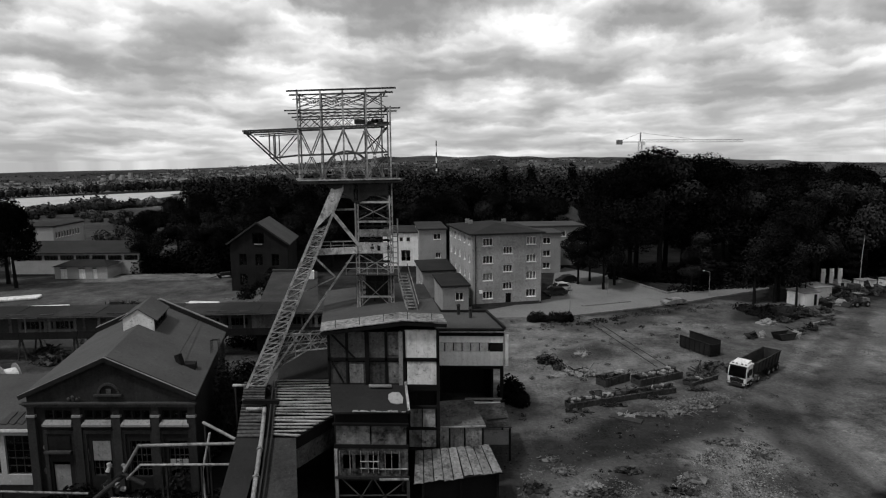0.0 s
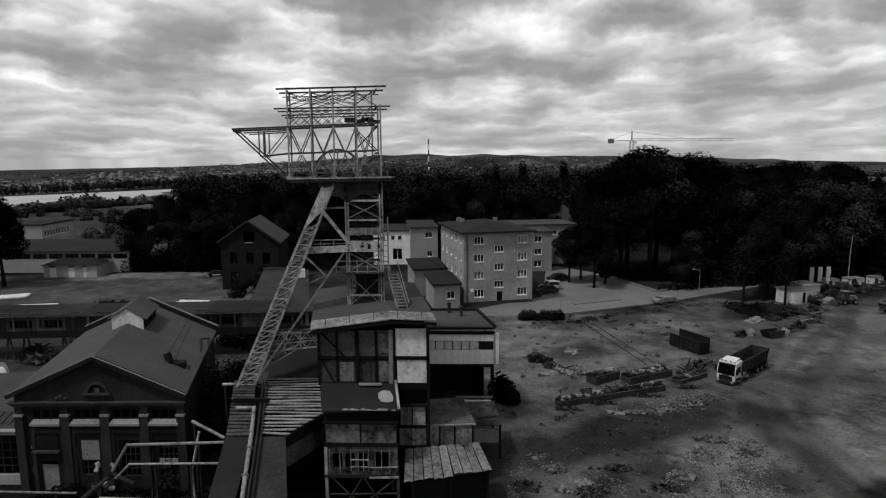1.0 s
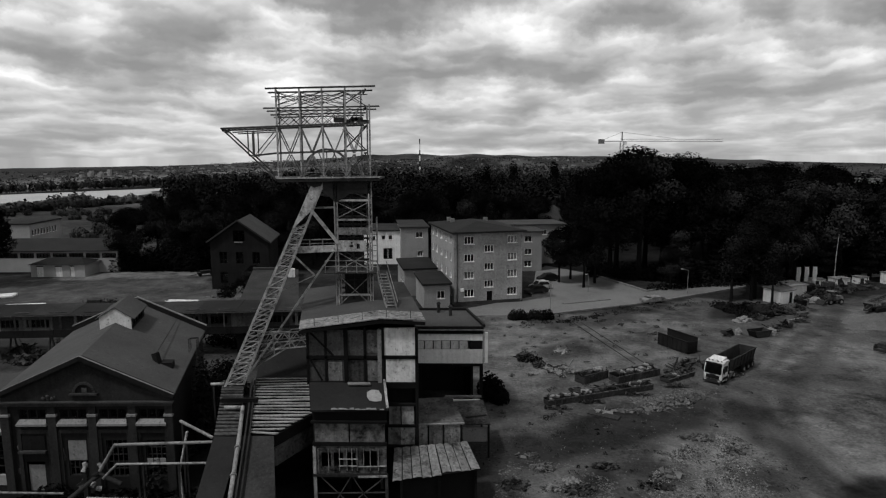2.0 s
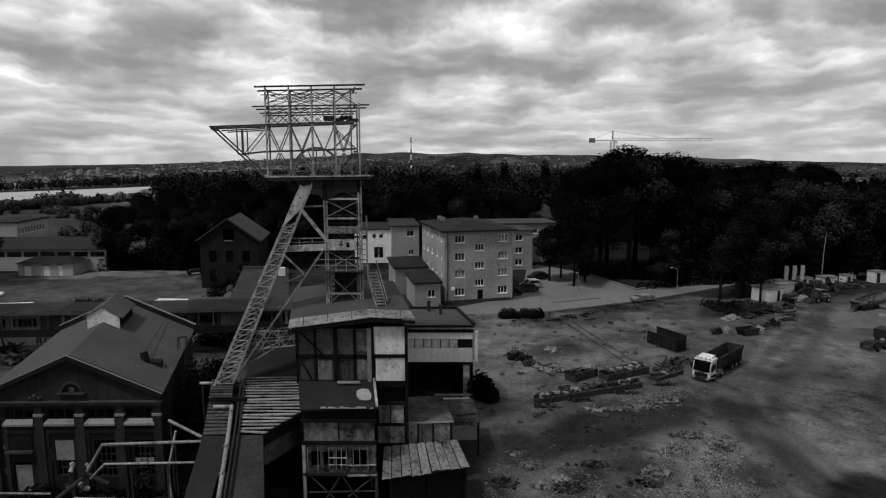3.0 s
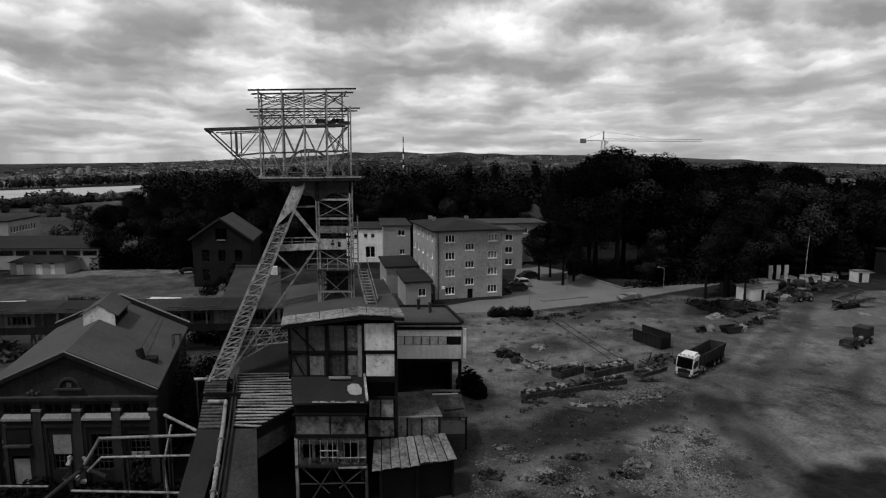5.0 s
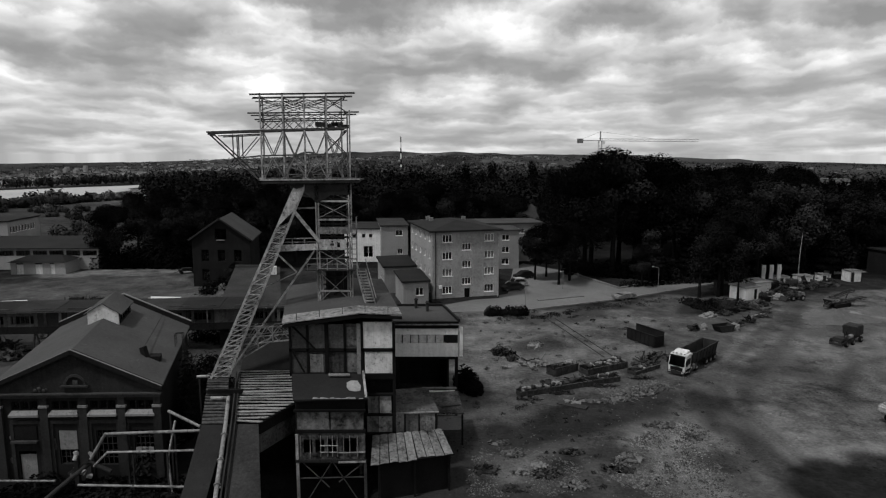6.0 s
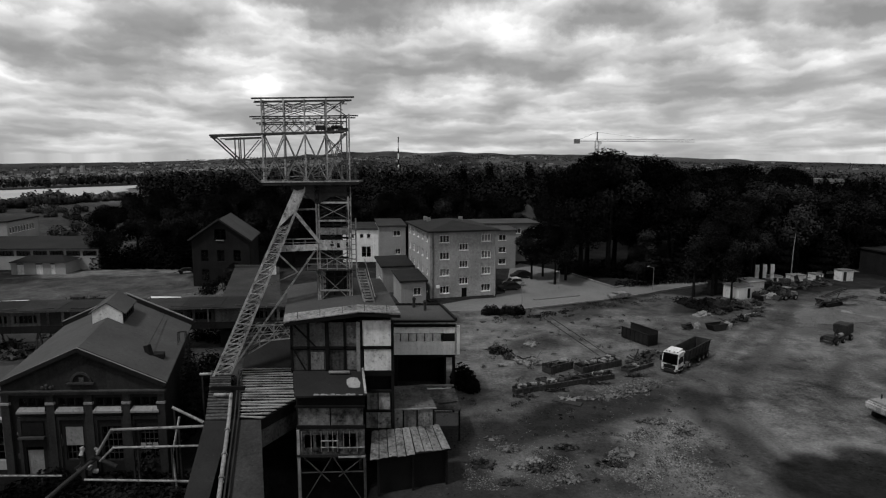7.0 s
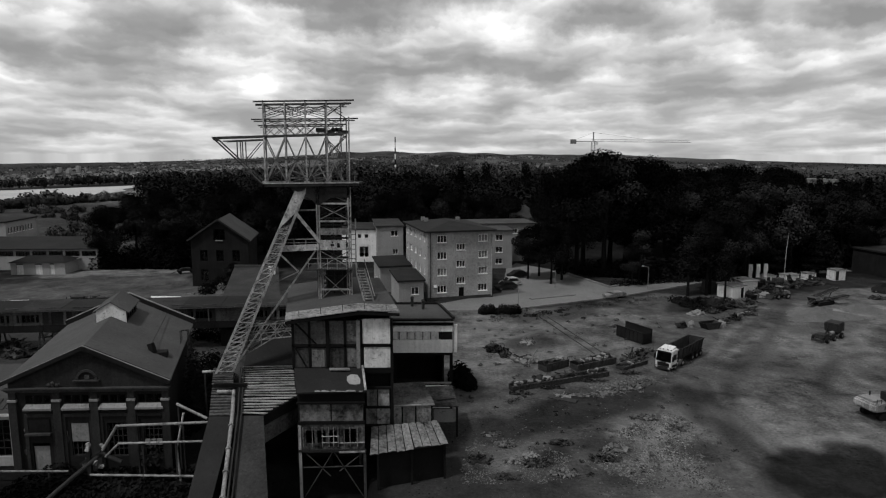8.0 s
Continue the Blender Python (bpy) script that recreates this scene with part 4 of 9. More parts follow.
# ---- shaft house below the headframe ----
def build_shaft_house():
    s = -0.2
    t = thing("shaft_house", -10.75, 43.5, 0, 0, "patched timber framed shaft house on dark steel posts", "building")
    W, D = 7.85, 12.0
    # left half: dark framed panels, two rows; right half: big white panels
    us = [0.0, 1.3, 2.75, 4.1, 5.25]
    for r, (z0, z1) in enumerate(((10.0, 12.0), (8.1, 9.8))):
        for i, (a, b) in enumerate(zip(us, us[1:])):
            block("panel", t, M["panel"], a + 0.09, b - 0.09, 0.0, 0.1, z0 + 0.06, z1 - 0.06, "dirty grey wall panel")
        block("rail", t, M["timber"], -0.1, 5.3, -0.1, 0.2, z0 - 0.16, z0 + 0.05)
    block("panel", t, M["panel_mid"], 4.28, 5.02, -0.04, -0.004, 10.3, 11.7, "paler replaced panel")
    block("panel", t, M["panel_mid"], 1.45, 2.45, -0.04, -0.004, 8.2, 9.6, "paler replaced panel")
    block("panel", t, M["panel_mid"], 4.25, 5.15, -0.04, -0.004, 8.2, 9.7, "paler replaced panel")
    for u in us:
        block("post", t, M["timber"], u - 0.09, u + 0.09, -0.1, 0.2, 8.0, 12.15)
    block("post", t, M["timber"], 2.6, 2.88, -0.16, 0.25, 0.0, 12.15)
    bar("brace", t, M["timber"], (0.1, -0.05, 11.9), (1.9, -0.05, 10.0), 0.1)
    bar("brace", t, M["timber"], (0.1, -0.05, 9.9), (1.0, -0.05, 8.2), 0.1)
    for z0, z1, x0, x1 in ((10.12, 12.1, 5.45, 7.7), (8.15, 9.82, 5.6, 7.7)):
        block("panel", t, M["white_dirty"], x0, x1, -0.14, 0.1, z0, z1, "large stained white wall panel")
    block("trim", t, M["concrete"], 5.02, 5.32, -0.2, 0.15, 8.0, 12.0, "pale vertical boarding strip")
    block("rail", t, M["timber"], 5.35, 7.85, -0.2, 0.2, 9.86, 10.08)
    block("rail", t, M["timber"], 5.0, 7.9, -0.22, 0.2, 7.7, 8.1)
    for u in (5.4, 7.78):
        block("post", t, M["timber"], u - 0.1, u + 0.1, -0.2, 0.22, 0, 12.1)
    # lower bay with rough boards
    for z0, z1, u0, u1 in ((4.9, 6.25, 5.75, 6.55), (4.9, 6.25, 6.65, 7.55), (3.35, 4.7, 5.65, 6.5), (3.35, 4.7, 6.55, 7.6)):
        block("panel", t, M["board_pale" if u0 > 6.5 else "panel_mid"], u0, u1, 0.05, 0.15, z0, z1, "stained board panel")
    for z in (3.2, 4.8, 6.4):
        block("rail", t, M["timber"], 5.4, 7.8, -0.1, 0.2, z - 0.09, z + 0.09)
    # other walls and floor; the shade inside is put into their dark colour
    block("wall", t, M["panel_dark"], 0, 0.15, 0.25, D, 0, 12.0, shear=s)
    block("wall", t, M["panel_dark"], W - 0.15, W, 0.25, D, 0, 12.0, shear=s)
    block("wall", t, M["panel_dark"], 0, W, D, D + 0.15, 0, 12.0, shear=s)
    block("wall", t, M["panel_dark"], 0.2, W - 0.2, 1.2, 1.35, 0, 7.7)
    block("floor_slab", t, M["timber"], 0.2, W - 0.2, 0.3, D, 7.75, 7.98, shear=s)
    # shallow roof, newer pale strip along the front
    def roof_z(u):
        return 12.25 + (0.7 * u / 5.3 if u < 5.3 else 0.7 - 0.12 * (u - 5.3) / 3.0)
    bm = bmesh.new()
    for a, b in ((-0.55, 5.3), (5.3, 8.35)):
        prism(bm, [(a, 1.7, roof_z(a)), (b, 1.7, roof_z(b)), (b, D + 0.5, roof_z(b) + 0.1), (a, D + 0.5, roof_z(a) + 0.1)], (0, 0, -0.14))
    part("roof", bm, M["felt"], t, "grey felt roof, patched", shear=s)
    bm = bmesh.new()
    for a, b in ((-0.55, 5.3), (5.3, 8.35)):
        prism(bm, [(a, -0.55, roof_z(a)), (b, -0.55, roof_z(b)), (b, 1.69, roof_z(b) + 0.02), (a, 1.69, roof_z(a) + 0.02)], (0, 0, -0.07))
    part("roof_edge", bm, M["felt_pale"], t, "pale new felt strip along the eaves", shear=s)
    for a, b in ((-0.55, 5.3), (5.3, 8.35)):
        bar("fascia", t, M["timber"], (a + 0.1, -0.5, roof_z(a) - 0.28), (b + 0.1, -0.5, roof_z(b) - 0.28), 0.1, 0.22)
    for i in range(5):
        u = 0.6 + 1.7 * i
        bar("rail_post", t, M["steel_dark"], (u, -0.3, roof_z(u)), (u, -0.3, roof_z(u) + 0.55), 0.04)


build_shaft_house()


# ---- headframe ----
def build_headframe():
    t = thing("headframe", -9.4, 48.5, 12.2, 0, "weathered steel pit headframe with winding wheel and inclined strut", "headframe")
    X0, Z0, D, s = -9.4, 12.2, 3.0, -0.2

    def P(x, z, y=0.0):
        return (x - X0 + s * y, y, z - Z0)

    def b(name, a, c, w=0.12, h=None, mat="steel", label=""):
        return bar(name, t, M[mat], P(*a), P(*c), w, h, label)

    # shaft guide tower
    L_, R_ = -9.4, -6.75
    for y in (0, 2.7):
        for x in (L_, R_):
            for k in (-0.1, 0.1):
                # rear members darker than front ones: the tower's inner shade put into the colour
                b("column_channel", (x + k, 12.2, y), (x + k, 22.2, y), 0.075, 0.2, "steel_pale" if y == 0 else "steel_cage")
            for i in range(22):
                k = 0.1 if i % 2 else -0.1
                b("lacing_bar", (x - k, 12.3 + 0.45 * i, y - 0.08), (x + k, 12.75 + 0.45 * i, y - 0.08), 0.04, 0.04, "steel" if y == 0 else "steel_cage")
        for z in (13.4, 15.2, 16.9, 18.35, 19.3, 20.8, 21.9):
            b("cross_beam", (L_, z, y), (R_, z, y), 0.1, 0.15, "steel_pale" if y == 0 else "steel_cage")
        for z0, z1 in ((12.5, 15.0), (15.3, 16.8), (19.4, 20.7), (20.9, 21.9), (17.0, 18.2)):
            if y == 0 and z0 == 17.0:
                continue
            b("brace", (L_, z0, y), (R_, z1, y), 0.06, 0.06, "steel" if y == 0 else "steel_cage")
            b("brace", (R_, z0, y + 0.05), (L_, z1, y + 0.05), 0.06, 0.06, "steel" if y == 0 else "steel_cage")
    for x in (L_, R_):
        for z in (13.4, 15.2, 16.9, 18.35, 20.8):
            b("cross_beam", (x, z, 0), (x, z, 2.7), 0.12, 0.18)
        for z0, z1 in ((12.5, 15.0), (16.9, 18.3), (18.4, 20.7)):
            b("brace", (x, z0, 0), (x, z1, 2.7), 0.08)
    # cage guides and ropes inside the tower
    for x in (-8.75, -8.1, -7.4):
        b("guide_rail", (x, 12.2, 1.3), (x, 22.2, 1.3), 0.1, 0.14, "steel_dark")
    for z in (14.3, 16.0, 17.7, 18.8, 20.0):
        b("cross_beam", (L_, z, 1.3), (R_, z, 1.3), 0.1, 0.16, "steel_dark")
    # dark sheet added behind the guides, standing for the shade in the tower
    bm = bmesh.new()
    box(bm, L_ - X0 + 0.25, R_ - X0 - 0.25, 2.4, 2.5, 0.0, 3.0)
    part("back_sheeting", bm, M["steel_dark"], t, "dark sheet added for the shade inside the guide tower")
    # lattice infill of the columns
    for x in (L_ + 0.28, R_ - 0.28):
        b("inner_post", (x, 12.2, 0.1), (x, 15.1, 0.1), 0.1)
        for i in range(6):
            b("lacing_bar", (x, 12.4 + 0.45 * i, 0.05), (x - (0.28 if x < -8 else -0.28), 12.7 + 0.45 * i, 0.05), 0.05)
    # big plate beam with round holes, and the girder to the strut
    bm = bmesh.new()
    pierced(bm, 0.1, 2.3, 4.65, 5.5, -0.16, -0.06, [(1.0, 1.3, 4.98, 5.18), (1.55, 1.8, 4.85, 5.25), (1.1, 1.25, 5.25, 5.38)])
    part("plate_girder", bm, M["steel_pale"], t, "pale riveted plate girder with cut-outs")
    block("plate_girder", t, M["steel"], 0.1, 2.5, -0.14, -0.06, 5.95, 6.5)
    b("girder", (-12.9, 16.95, -0.1), (-9.4, 17.1, -0.1), 0.25, 0.5, "steel_pale")
    b("handrail", (-12.6, 17.75, -0.1), (-9.4, 17.8, -0.1), 0.08)
    b("handrail", (-12.6, 17.45, -0.1), (-9.4, 17.5, -0.1), 0.06)
    for x in (-12.5, -11.5, -10.5):
        b("rail_post", (x, 17.1, -0.1), (x, 17.8, -0.1), 0.07)
    b("cross_beam", (-11.2, 20.2, 0.2), (-9.4, 20.25, 0.2), 0.1, 0.14)
    # working platforms on the guide tower
    for z, x0, x1 in ((15.2, -10.35, -6.3),):
        bm = bmesh.new()
        box(bm, x0 - X0, x1 - X0, -0.7, 3.0, z - Z0, z - Z0 + 0.06)
        part("platform", bm, M["steel_dark"], t)
        for x in np.linspace(x0, x1, 6):
            b("rail_post", (float(x), z, -0.65), (float(x), z + 1.0, -0.65), 0.05)
        b("handrail", (x0, z + 1.0, -0.65), (x1, z + 1.0, -0.65), 0.05)
        b("handrail", (x0, z + 0.55, -0.65), (x1, z + 0.55, -0.65), 0.04)
    # side ladder tower and stair to the roof
    for x in (-6.25,):
        b("column", (x, 15.2, 0.2), (x, 19.5, 0.2), 0.1)
        for i in range(9):
            b("rung", (-6.7, 15.6 + 0.42 * i, 0.2), (-6.25, 15.6 + 0.42 * i, 0.2), 0.05)
    for dx in (0, 0.75):
        b("stringer", (-6.35 + dx, 15.2, -0.3), (-5.75 + dx, 12.55, -2.6), 0.06, 0.25, "steel")
        b("handrail", (-6.35 + dx, 16.1, -0.3), (-5.75 + dx, 13.4, -2.6), 0.05)
    for i in range(13):
        f = (i + 0.5) / 13
        x, z, y = -6.35 + 0.6 * f, 15.2 - 2.65 * f, -0.3 - 2.3 * f
        b("tread", (x + 0.03, z, y), (x + 0.72, z, y), 0.26, 0.05)
    # inclined strut, plated at the top, laced below
    def strut(f, k, j):
        top, foot = Vector((-10.75, 22.0, 0.6)), Vector((-17.75, 6.5, -1.0))
        c = top.lerp(foot, f)
        half = 0.45 + 0.33 * f
        return (c.x + k * half, c.y + 0.28 * k * half, c.z + j * (0.6 + 0.2 * f))
    for k in (-1, 1):
        for j in (-1, 1):
            b("strut_chord", strut(0, k, j), strut(1, k, j), 0.17, 0.17, "steel_pale")
    bm = bmesh.new()
    q = [strut(0.0, -1, -1), strut(0.0, 1, -1), strut(0.13, 1, -1), strut(0.2, -1, -1)]
    prism(bm, [P(*p) for p in q], (0, -0.08, 0))
    part("gusset_plate", bm, M["steel_pale"], t, "pale riveted plate, torn at the edge")
    n = 30
    for i in range(n):
        f0, f1 = 0.2 + 0.8 * i / n, 0.2 + 0.8 * (i + 1) / n
        for j in (-1, 1):
            a, c = (-1, 1) if i % 2 else (1, -1)
            # rear lacing darker: shade inside the strut is put into the steel colour
            b("lacing_bar", strut(f0, a, j), strut(f1, c, j), 0.1, 0.07, "steel_pale" if j < 0 else "steel")
            b("lacing_bar", strut(f0, c, j), strut(f1, a, j), 0.08, 0.06, "steel" if j < 0 else "steel_cage")
        for k in (-1, 1):
            b("lacing_bar", strut(f0, k, -1 if i % 2 else 1), strut(f1, k, 1 if i % 2 else -1), 0.08, 0.08)
    b("brace", strut(0.14, 1, -1), (-9.3, 17.5, -0.1), 0.2, 0.24, "steel_pale")
    b("brace", strut(0.36, 1, -1), (-11.2, 15.0, -0.2), 0.12, 0.14)
    b("brace", (-9.7, 16.8, -0.1), strut(0.97, 1, -1), 0.12, 0.14)
    b("brace", strut(0.55, 1, 0.5), (-11.2, 15.0, -0.2), 0.1, 0.1)
    # small truss bridge from the strut to the shaft house
    for z in (10.0, 10.7):
        for y in (-1.2, -0.4):
            b("bridge_chord", (-15.6, z - 0.25, y), (-11.6, z + 0.15, y), 0.08, 0.08)
    for i in range(8):
        x = -15.6 + 0.5 * i
        b("lacing_bar", (x, (9.78 if i % 2 else 10.48) + 0.05 * i, -1.2), (x + 0.5, (10.5 if i % 2 else 9.8) + 0.05 * i, -1.2), 0.06, 0.06)
    b("brace", (-16.2, 8.6, -1.2), (-12.6, 10.1, -1.2), 0.08)
    for y in (-1.25, -0.35):
        for x0, z0, x1, z1 in ((-15.8, 10.7, -11.8, 10.75), (-15.8, 9.2, -11.9, 9.6), (-17.1, 7.3, -13.6, 9.4), (-15.7, 10.7, -15.8, 8.1), (-14.6, 10.7, -14.5, 8.9), (-13.3, 10.7, -13.3, 9.4), (-16.6, 8.0, -15.0, 9.3), (-15.6, 8.2, -16.3, 9.6)):
            # rear truss darker too, shaded by its colour
            b("bridge_chord", (x0, z0, y), (x1, z1, y), 0.09, 0.09, "steel" if y < -1 else "steel_cage")
        for k in range(4):
            x = -15.7 + 0.95 * k
            b("lacing_bar", (x, 9.25 + 0.1 * k, y), (x + 0.95, 10.7, y), 0.07, 0.07, "steel" if y < -1 else "steel_cage")
            b("lacing_bar", (x, 10.7, y), (x + 0.95, 9.35 + 0.1 * k, y), 0.07, 0.07, "steel" if y < -1 else "steel_cage")
    for k in range(6):
        b("lacing_bar", (-15.7 + 0.75 * k, 10.72, -1.25), (-15.3 + 0.75 * k, 10.72, -0.35), 0.06, 0.06, "steel")
    # wheel deck
    bm = bmesh.new()
    box(bm, -14.0 - X0, -5.95 - X0, -0.35, 3.4, 22.42 - Z0, 22.55 - Z0)
    part("wheel_deck", bm, M["steel_cage"], t, "riveted steel wheel deck")
    for y in (-0.3, 3.3):
        b("deck_girder", (-13.8, 22.28, y), (-5.95, 22.4, y), 0.1, 0.16, "steel_dark")
        b("deck_edge", (-13.9, 22.5, y - 0.06), (-5.95, 22.58, y - 0.06), 0.05, 0.09, "steel_pale")
    bm = bmesh.new()
    prism(bm, [P(-11.9, 22.25, -0.1), P(-6.7, 22.25, -0.1), P(-6.7, 21.3, -0.1), P(-8.3, 21.3, -0.1), P(-9.4, 20.6, -0.1), P(-10.0, 21.2, -0.1)], (0, 0.14, 0))
    part("gusset_plate", bm, M["steel_dark"], t)
    # cage of posts and beams over the wheel
    front = (-13.72, -11.95, -10.25, -8.5, -7.15, -6.68)
    tops = {0: 29.3, 1: 29.3, 2: 29.3, 3: 29.3, 4: 29.3, 5: 28.0}
    for i, x in enumerate(front):
        for y in (0.0, D):
            if i == 4 and y == 0:
                continue
            # front posts paler: the light on them is put into the colour
            b("post", (x, 22.5, y), (x + 0.02, tops[i], y), 0.11 if i in (0, 2, 3, 5) else 0.09, 0.11, "steel_pale" if y == 0 else "steel")
    for y in (0.0, D):
        b("cage_beam", (-14.0, 24.4, y), (-6.9, 24.6, y), 0.1, 0.12, "steel_cage")
        b("crane_rail", (-18.0, 26.26, y), (-6.9, 26.62, y), 0.12, 0.14, "steel_cage")
        b("cage_beam", (-14.15, 27.25, y), (-6.9, 27.38, y), 0.08, 0.1, "steel_cage")
        b("cage_beam", (-14.7, 27.75, y), (-5.9, 27.86, y), 0.09, 0.11, "steel_cage")
        b("cage_beam", (-14.3, 28.88, y), (-6.6, 29.02, y), 0.06, 0.07, "steel_cage")
        b("cage_beam", (-14.5, 29.2, y), (-6.2, 29.33, y), 0.11, 0.13, "steel_cage")
    for x in (*front[:4], -6.95):
        for z in (24.4, 26.4, 27.8, 29.1):
            b("tie_beam", (x, z, 0), (x, z, D), 0.1, 0.12, "steel_cage")
    for i in range(4):
        x0, x1 = front[i], front[i + 1]
        for y in (0, D):
            xm = (x0 + x1) / 2
            b("brace", (x0, 26.4, y), (xm, 24.4, y), 0.08, 0.08, "steel")
            b("brace", (x1, 26.4, y), (xm, 24.4, y), 0.08, 0.08, "steel")
            # small crosses above the crane rail, flat ones under the roof
            for xa, xb in ((x0, xm), (xm, x1)):
                b("lattice_bar", (xa, 26.5, y), (xb, 27.28, y), 0.045, 0.045, "steel_cage")
                b("lattice_bar", (xb, 26.5, y), (xa, 27.28, y), 0.045, 0.045, "steel_cage")
            b("lattice_bar", (x0, 27.3, y), (x1, 27.85, y), 0.045, 0.045, "steel_cage")
            b("lattice_bar", (x1, 27.3, y), (x0, 27.85, y), 0.045, 0.045, "steel_cage")
            b("lattice_bar", (x0, 28.3, y), (x1, 28.92, y), 0.045, 0.045, "steel_cage")
            b("lattice_bar", (x1, 28.3, y), (x0, 28.92, y), 0.045, 0.045, "steel_cage")
    b("brace", (-8.65, 29.0, 0), (-6.95, 27.9, 0), 0.07, 0.07, "steel_cage")
    b("brace", (-8.65, 27.9, 0), (-7.2, 29.0, 0), 0.07, 0.07, "steel_cage")
    for y in (0, D):
        b("brace", (-8.65, 24.6, y), (-6.95, 26.3, y), 0.07, 0.07, "steel_cage")
        b("brace", (-6.95, 24.6, y), (-8.65, 26.3, y), 0.07, 0.07, "steel_cage")
        b("brace", (-8.6, 22.5, y), (-7.0, 24.3, y), 0.07, 0.07, "steel_cage")
    # cross braces below the crane rail and long struts under the roof
    for i in range(4):
        for y in (0.0, D):
            x0, x1 = front[i], front[i + 1]
            xm = (x0 + x1) / 2
            b("brace", (x0, 22.6, y), (xm, 24.3, y), 0.07, 0.07, "steel")
            b("brace", (x1, 22.6, y), (xm, 24.3, y), 0.07, 0.07, "steel")
    for x in front[:4]:
        block("base_plate", t, M["steel_pale"], x - X0 - 0.22, x - X0 + 0.22, -0.2, 0.2, 22.552 - Z0, 22.68 - Z0)
        b("brace", (x, 27.9, 0), (x, 29.2, D), 0.06, 0.06, "steel_cage")
        b("brace", (x, 24.6, 0), (x, 26.3, D), 0.06, 0.06, "steel_cage")
    for z in (22.95, 23.35):
        b("handrail", (-13.9, z, -0.3), (-6.0, z + 0.1, -0.3), 0.03, 0.03, "steel_cage")
    for k in range(6):
        b("rail_post", (-13.9 + 1.55 * k, 22.5, -0.3), (-13.9 + 1.55 * k, 23.4, -0.3), 0.035, 0.035, "steel_cage")
    # long cross braces over two bays under the roof
    for y in (0.0, D):
        for i0, i1 in ((0, 2), (1, 3)):
            b("lattice_bar", (front[i0], 27.95, y), (front[i1], 28.95, y), 0.05, 0.05, "steel_cage")
            b("lattice_bar", (front[i1], 27.95, y), (front[i0], 28.95, y), 0.05, 0.05, "steel_cage")
        b("tie_rod", (-13.7, 28.35, y), (-8.5, 28.42, y), 0.03, 0.03, "steel_cage")
    # overhanging hoist jib
    for y in (0.0, D):
        b("jib_brace", (-17.9, 26.22, y), (-14.0, 22.5, y), 0.09, 0.11, "steel_cage")
        b("jib_beam", (-17.1, 25.97, y), (-13.8, 26.12, y), 0.09, 0.09, "steel_cage")
        b("jib_post", (-15.95, 26.1, y), (-15.95, 24.4, y), 0.08, 0.08, "steel_cage")
        b("jib_post", (-15.5, 26.1, y), (-15.5, 24.1, y), 0.08, 0.08, "steel_cage")
        b("jib_beam", (-15.95, 24.2, y), (-14.0, 24.4, y), 0.09, 0.09, "steel_cage")
        b("jib_brace", (-15.5, 24.2, y), (-14.0, 25.9, y), 0.06, 0.06, "steel_cage")
    b("jib_beam", (-17.85, 26.15, 0), (-17.85, 26.15, D), 0.15, 0.2, "steel_cage")
    # trolley hoist near the right end
    bm = bmesh.new()
    for i in range(7):
        random.seed(40 + i)
        cx, cz = -9.0 + 0.32 * i, 26.75 + 0.12 * math.sin(i * 1.7)
        w, h = random.uniform(0.2, 0.42), random.uniform(0.15, 0.4)
        x, y, z = P(cx, cz, 1.2)
        box(bm, x - w, x + w, y - 0.4, y + 0.4, z, z + h)
    part("trolley_hoist", bm, M["steel_cage"], t, "dark trolley hoist on the crane rail")
    # winding wheels
    for y in (0.9, 2.2):
        bm = bmesh.new()
        c, R1, n = Vector(P(-9.98, 22.9, y)), 1.86, 40
        ring = [(R1, -0.12), (R1 - 0.06, -0.05), (R1 - 0.06, 0.05), (R1, 0.12), (R1 - 0.14, 0.1), (R1 - 0.14, -0.1)]
        loops = []
        for i in range(n):
            a = 2 * math.pi * i / n
            loops.append([bm.verts.new(c + Vector((r * math.cos(a), w, r * math.sin(a)))) for r, w in ring])
        for i in range(n):
            for j in range(6):
                bm.faces.new((loops[i][j], loops[i][(j + 1) % 6], loops[(i + 1) % n][(j + 1) % 6], loops[(i + 1) % n][j]))
        wheel = part("winding_wheel", bm, M["steel"], t, "spoked steel winding wheel")
        for i in range(16):
            a = 2 * math.pi * i / 16
            bar("spoke", wheel, M["steel"], c, c + Vector(((R1 - 0.18) * math.cos(a), 0, (R1 - 0.18) * math.sin(a))), 0.07, 0.06)
        bm = bmesh.new()
        tube(bm, c + Vector((0, -0.25, 0)), c + Vector((0, 0.25, 0)), 0.28, n=12)
        part("hub", bm, M["steel_cage"], wheel)
    for x in (-11.2, -9.3):
        block("bearing_block", t, M["steel_cage"], x - X0 - 0.25, x - X0 + 0.25, 0.3, 2.8, 10.3, 10.55)
    # lamp at the right end of the deck
    b("rail_post", (-6.2, 22.5, 0.5), (-6.2, 23.2, 0.5), 0.06)
    bm = bmesh.new()
    tube(bm, P(-6.2, 23.2, 0.5), P(-6.2, 23.35, 0.5), 0.3, 0.3, 10)
    tube(bm, P(-6.2, 23.35, 0.5), P(-6.2, 23.55, 0.5), 0.12, 0.05, 10)
    part("deck_lamp", bm, M["steel_cage"], t, "round dark floodlight on the deck rail")


build_headframe()


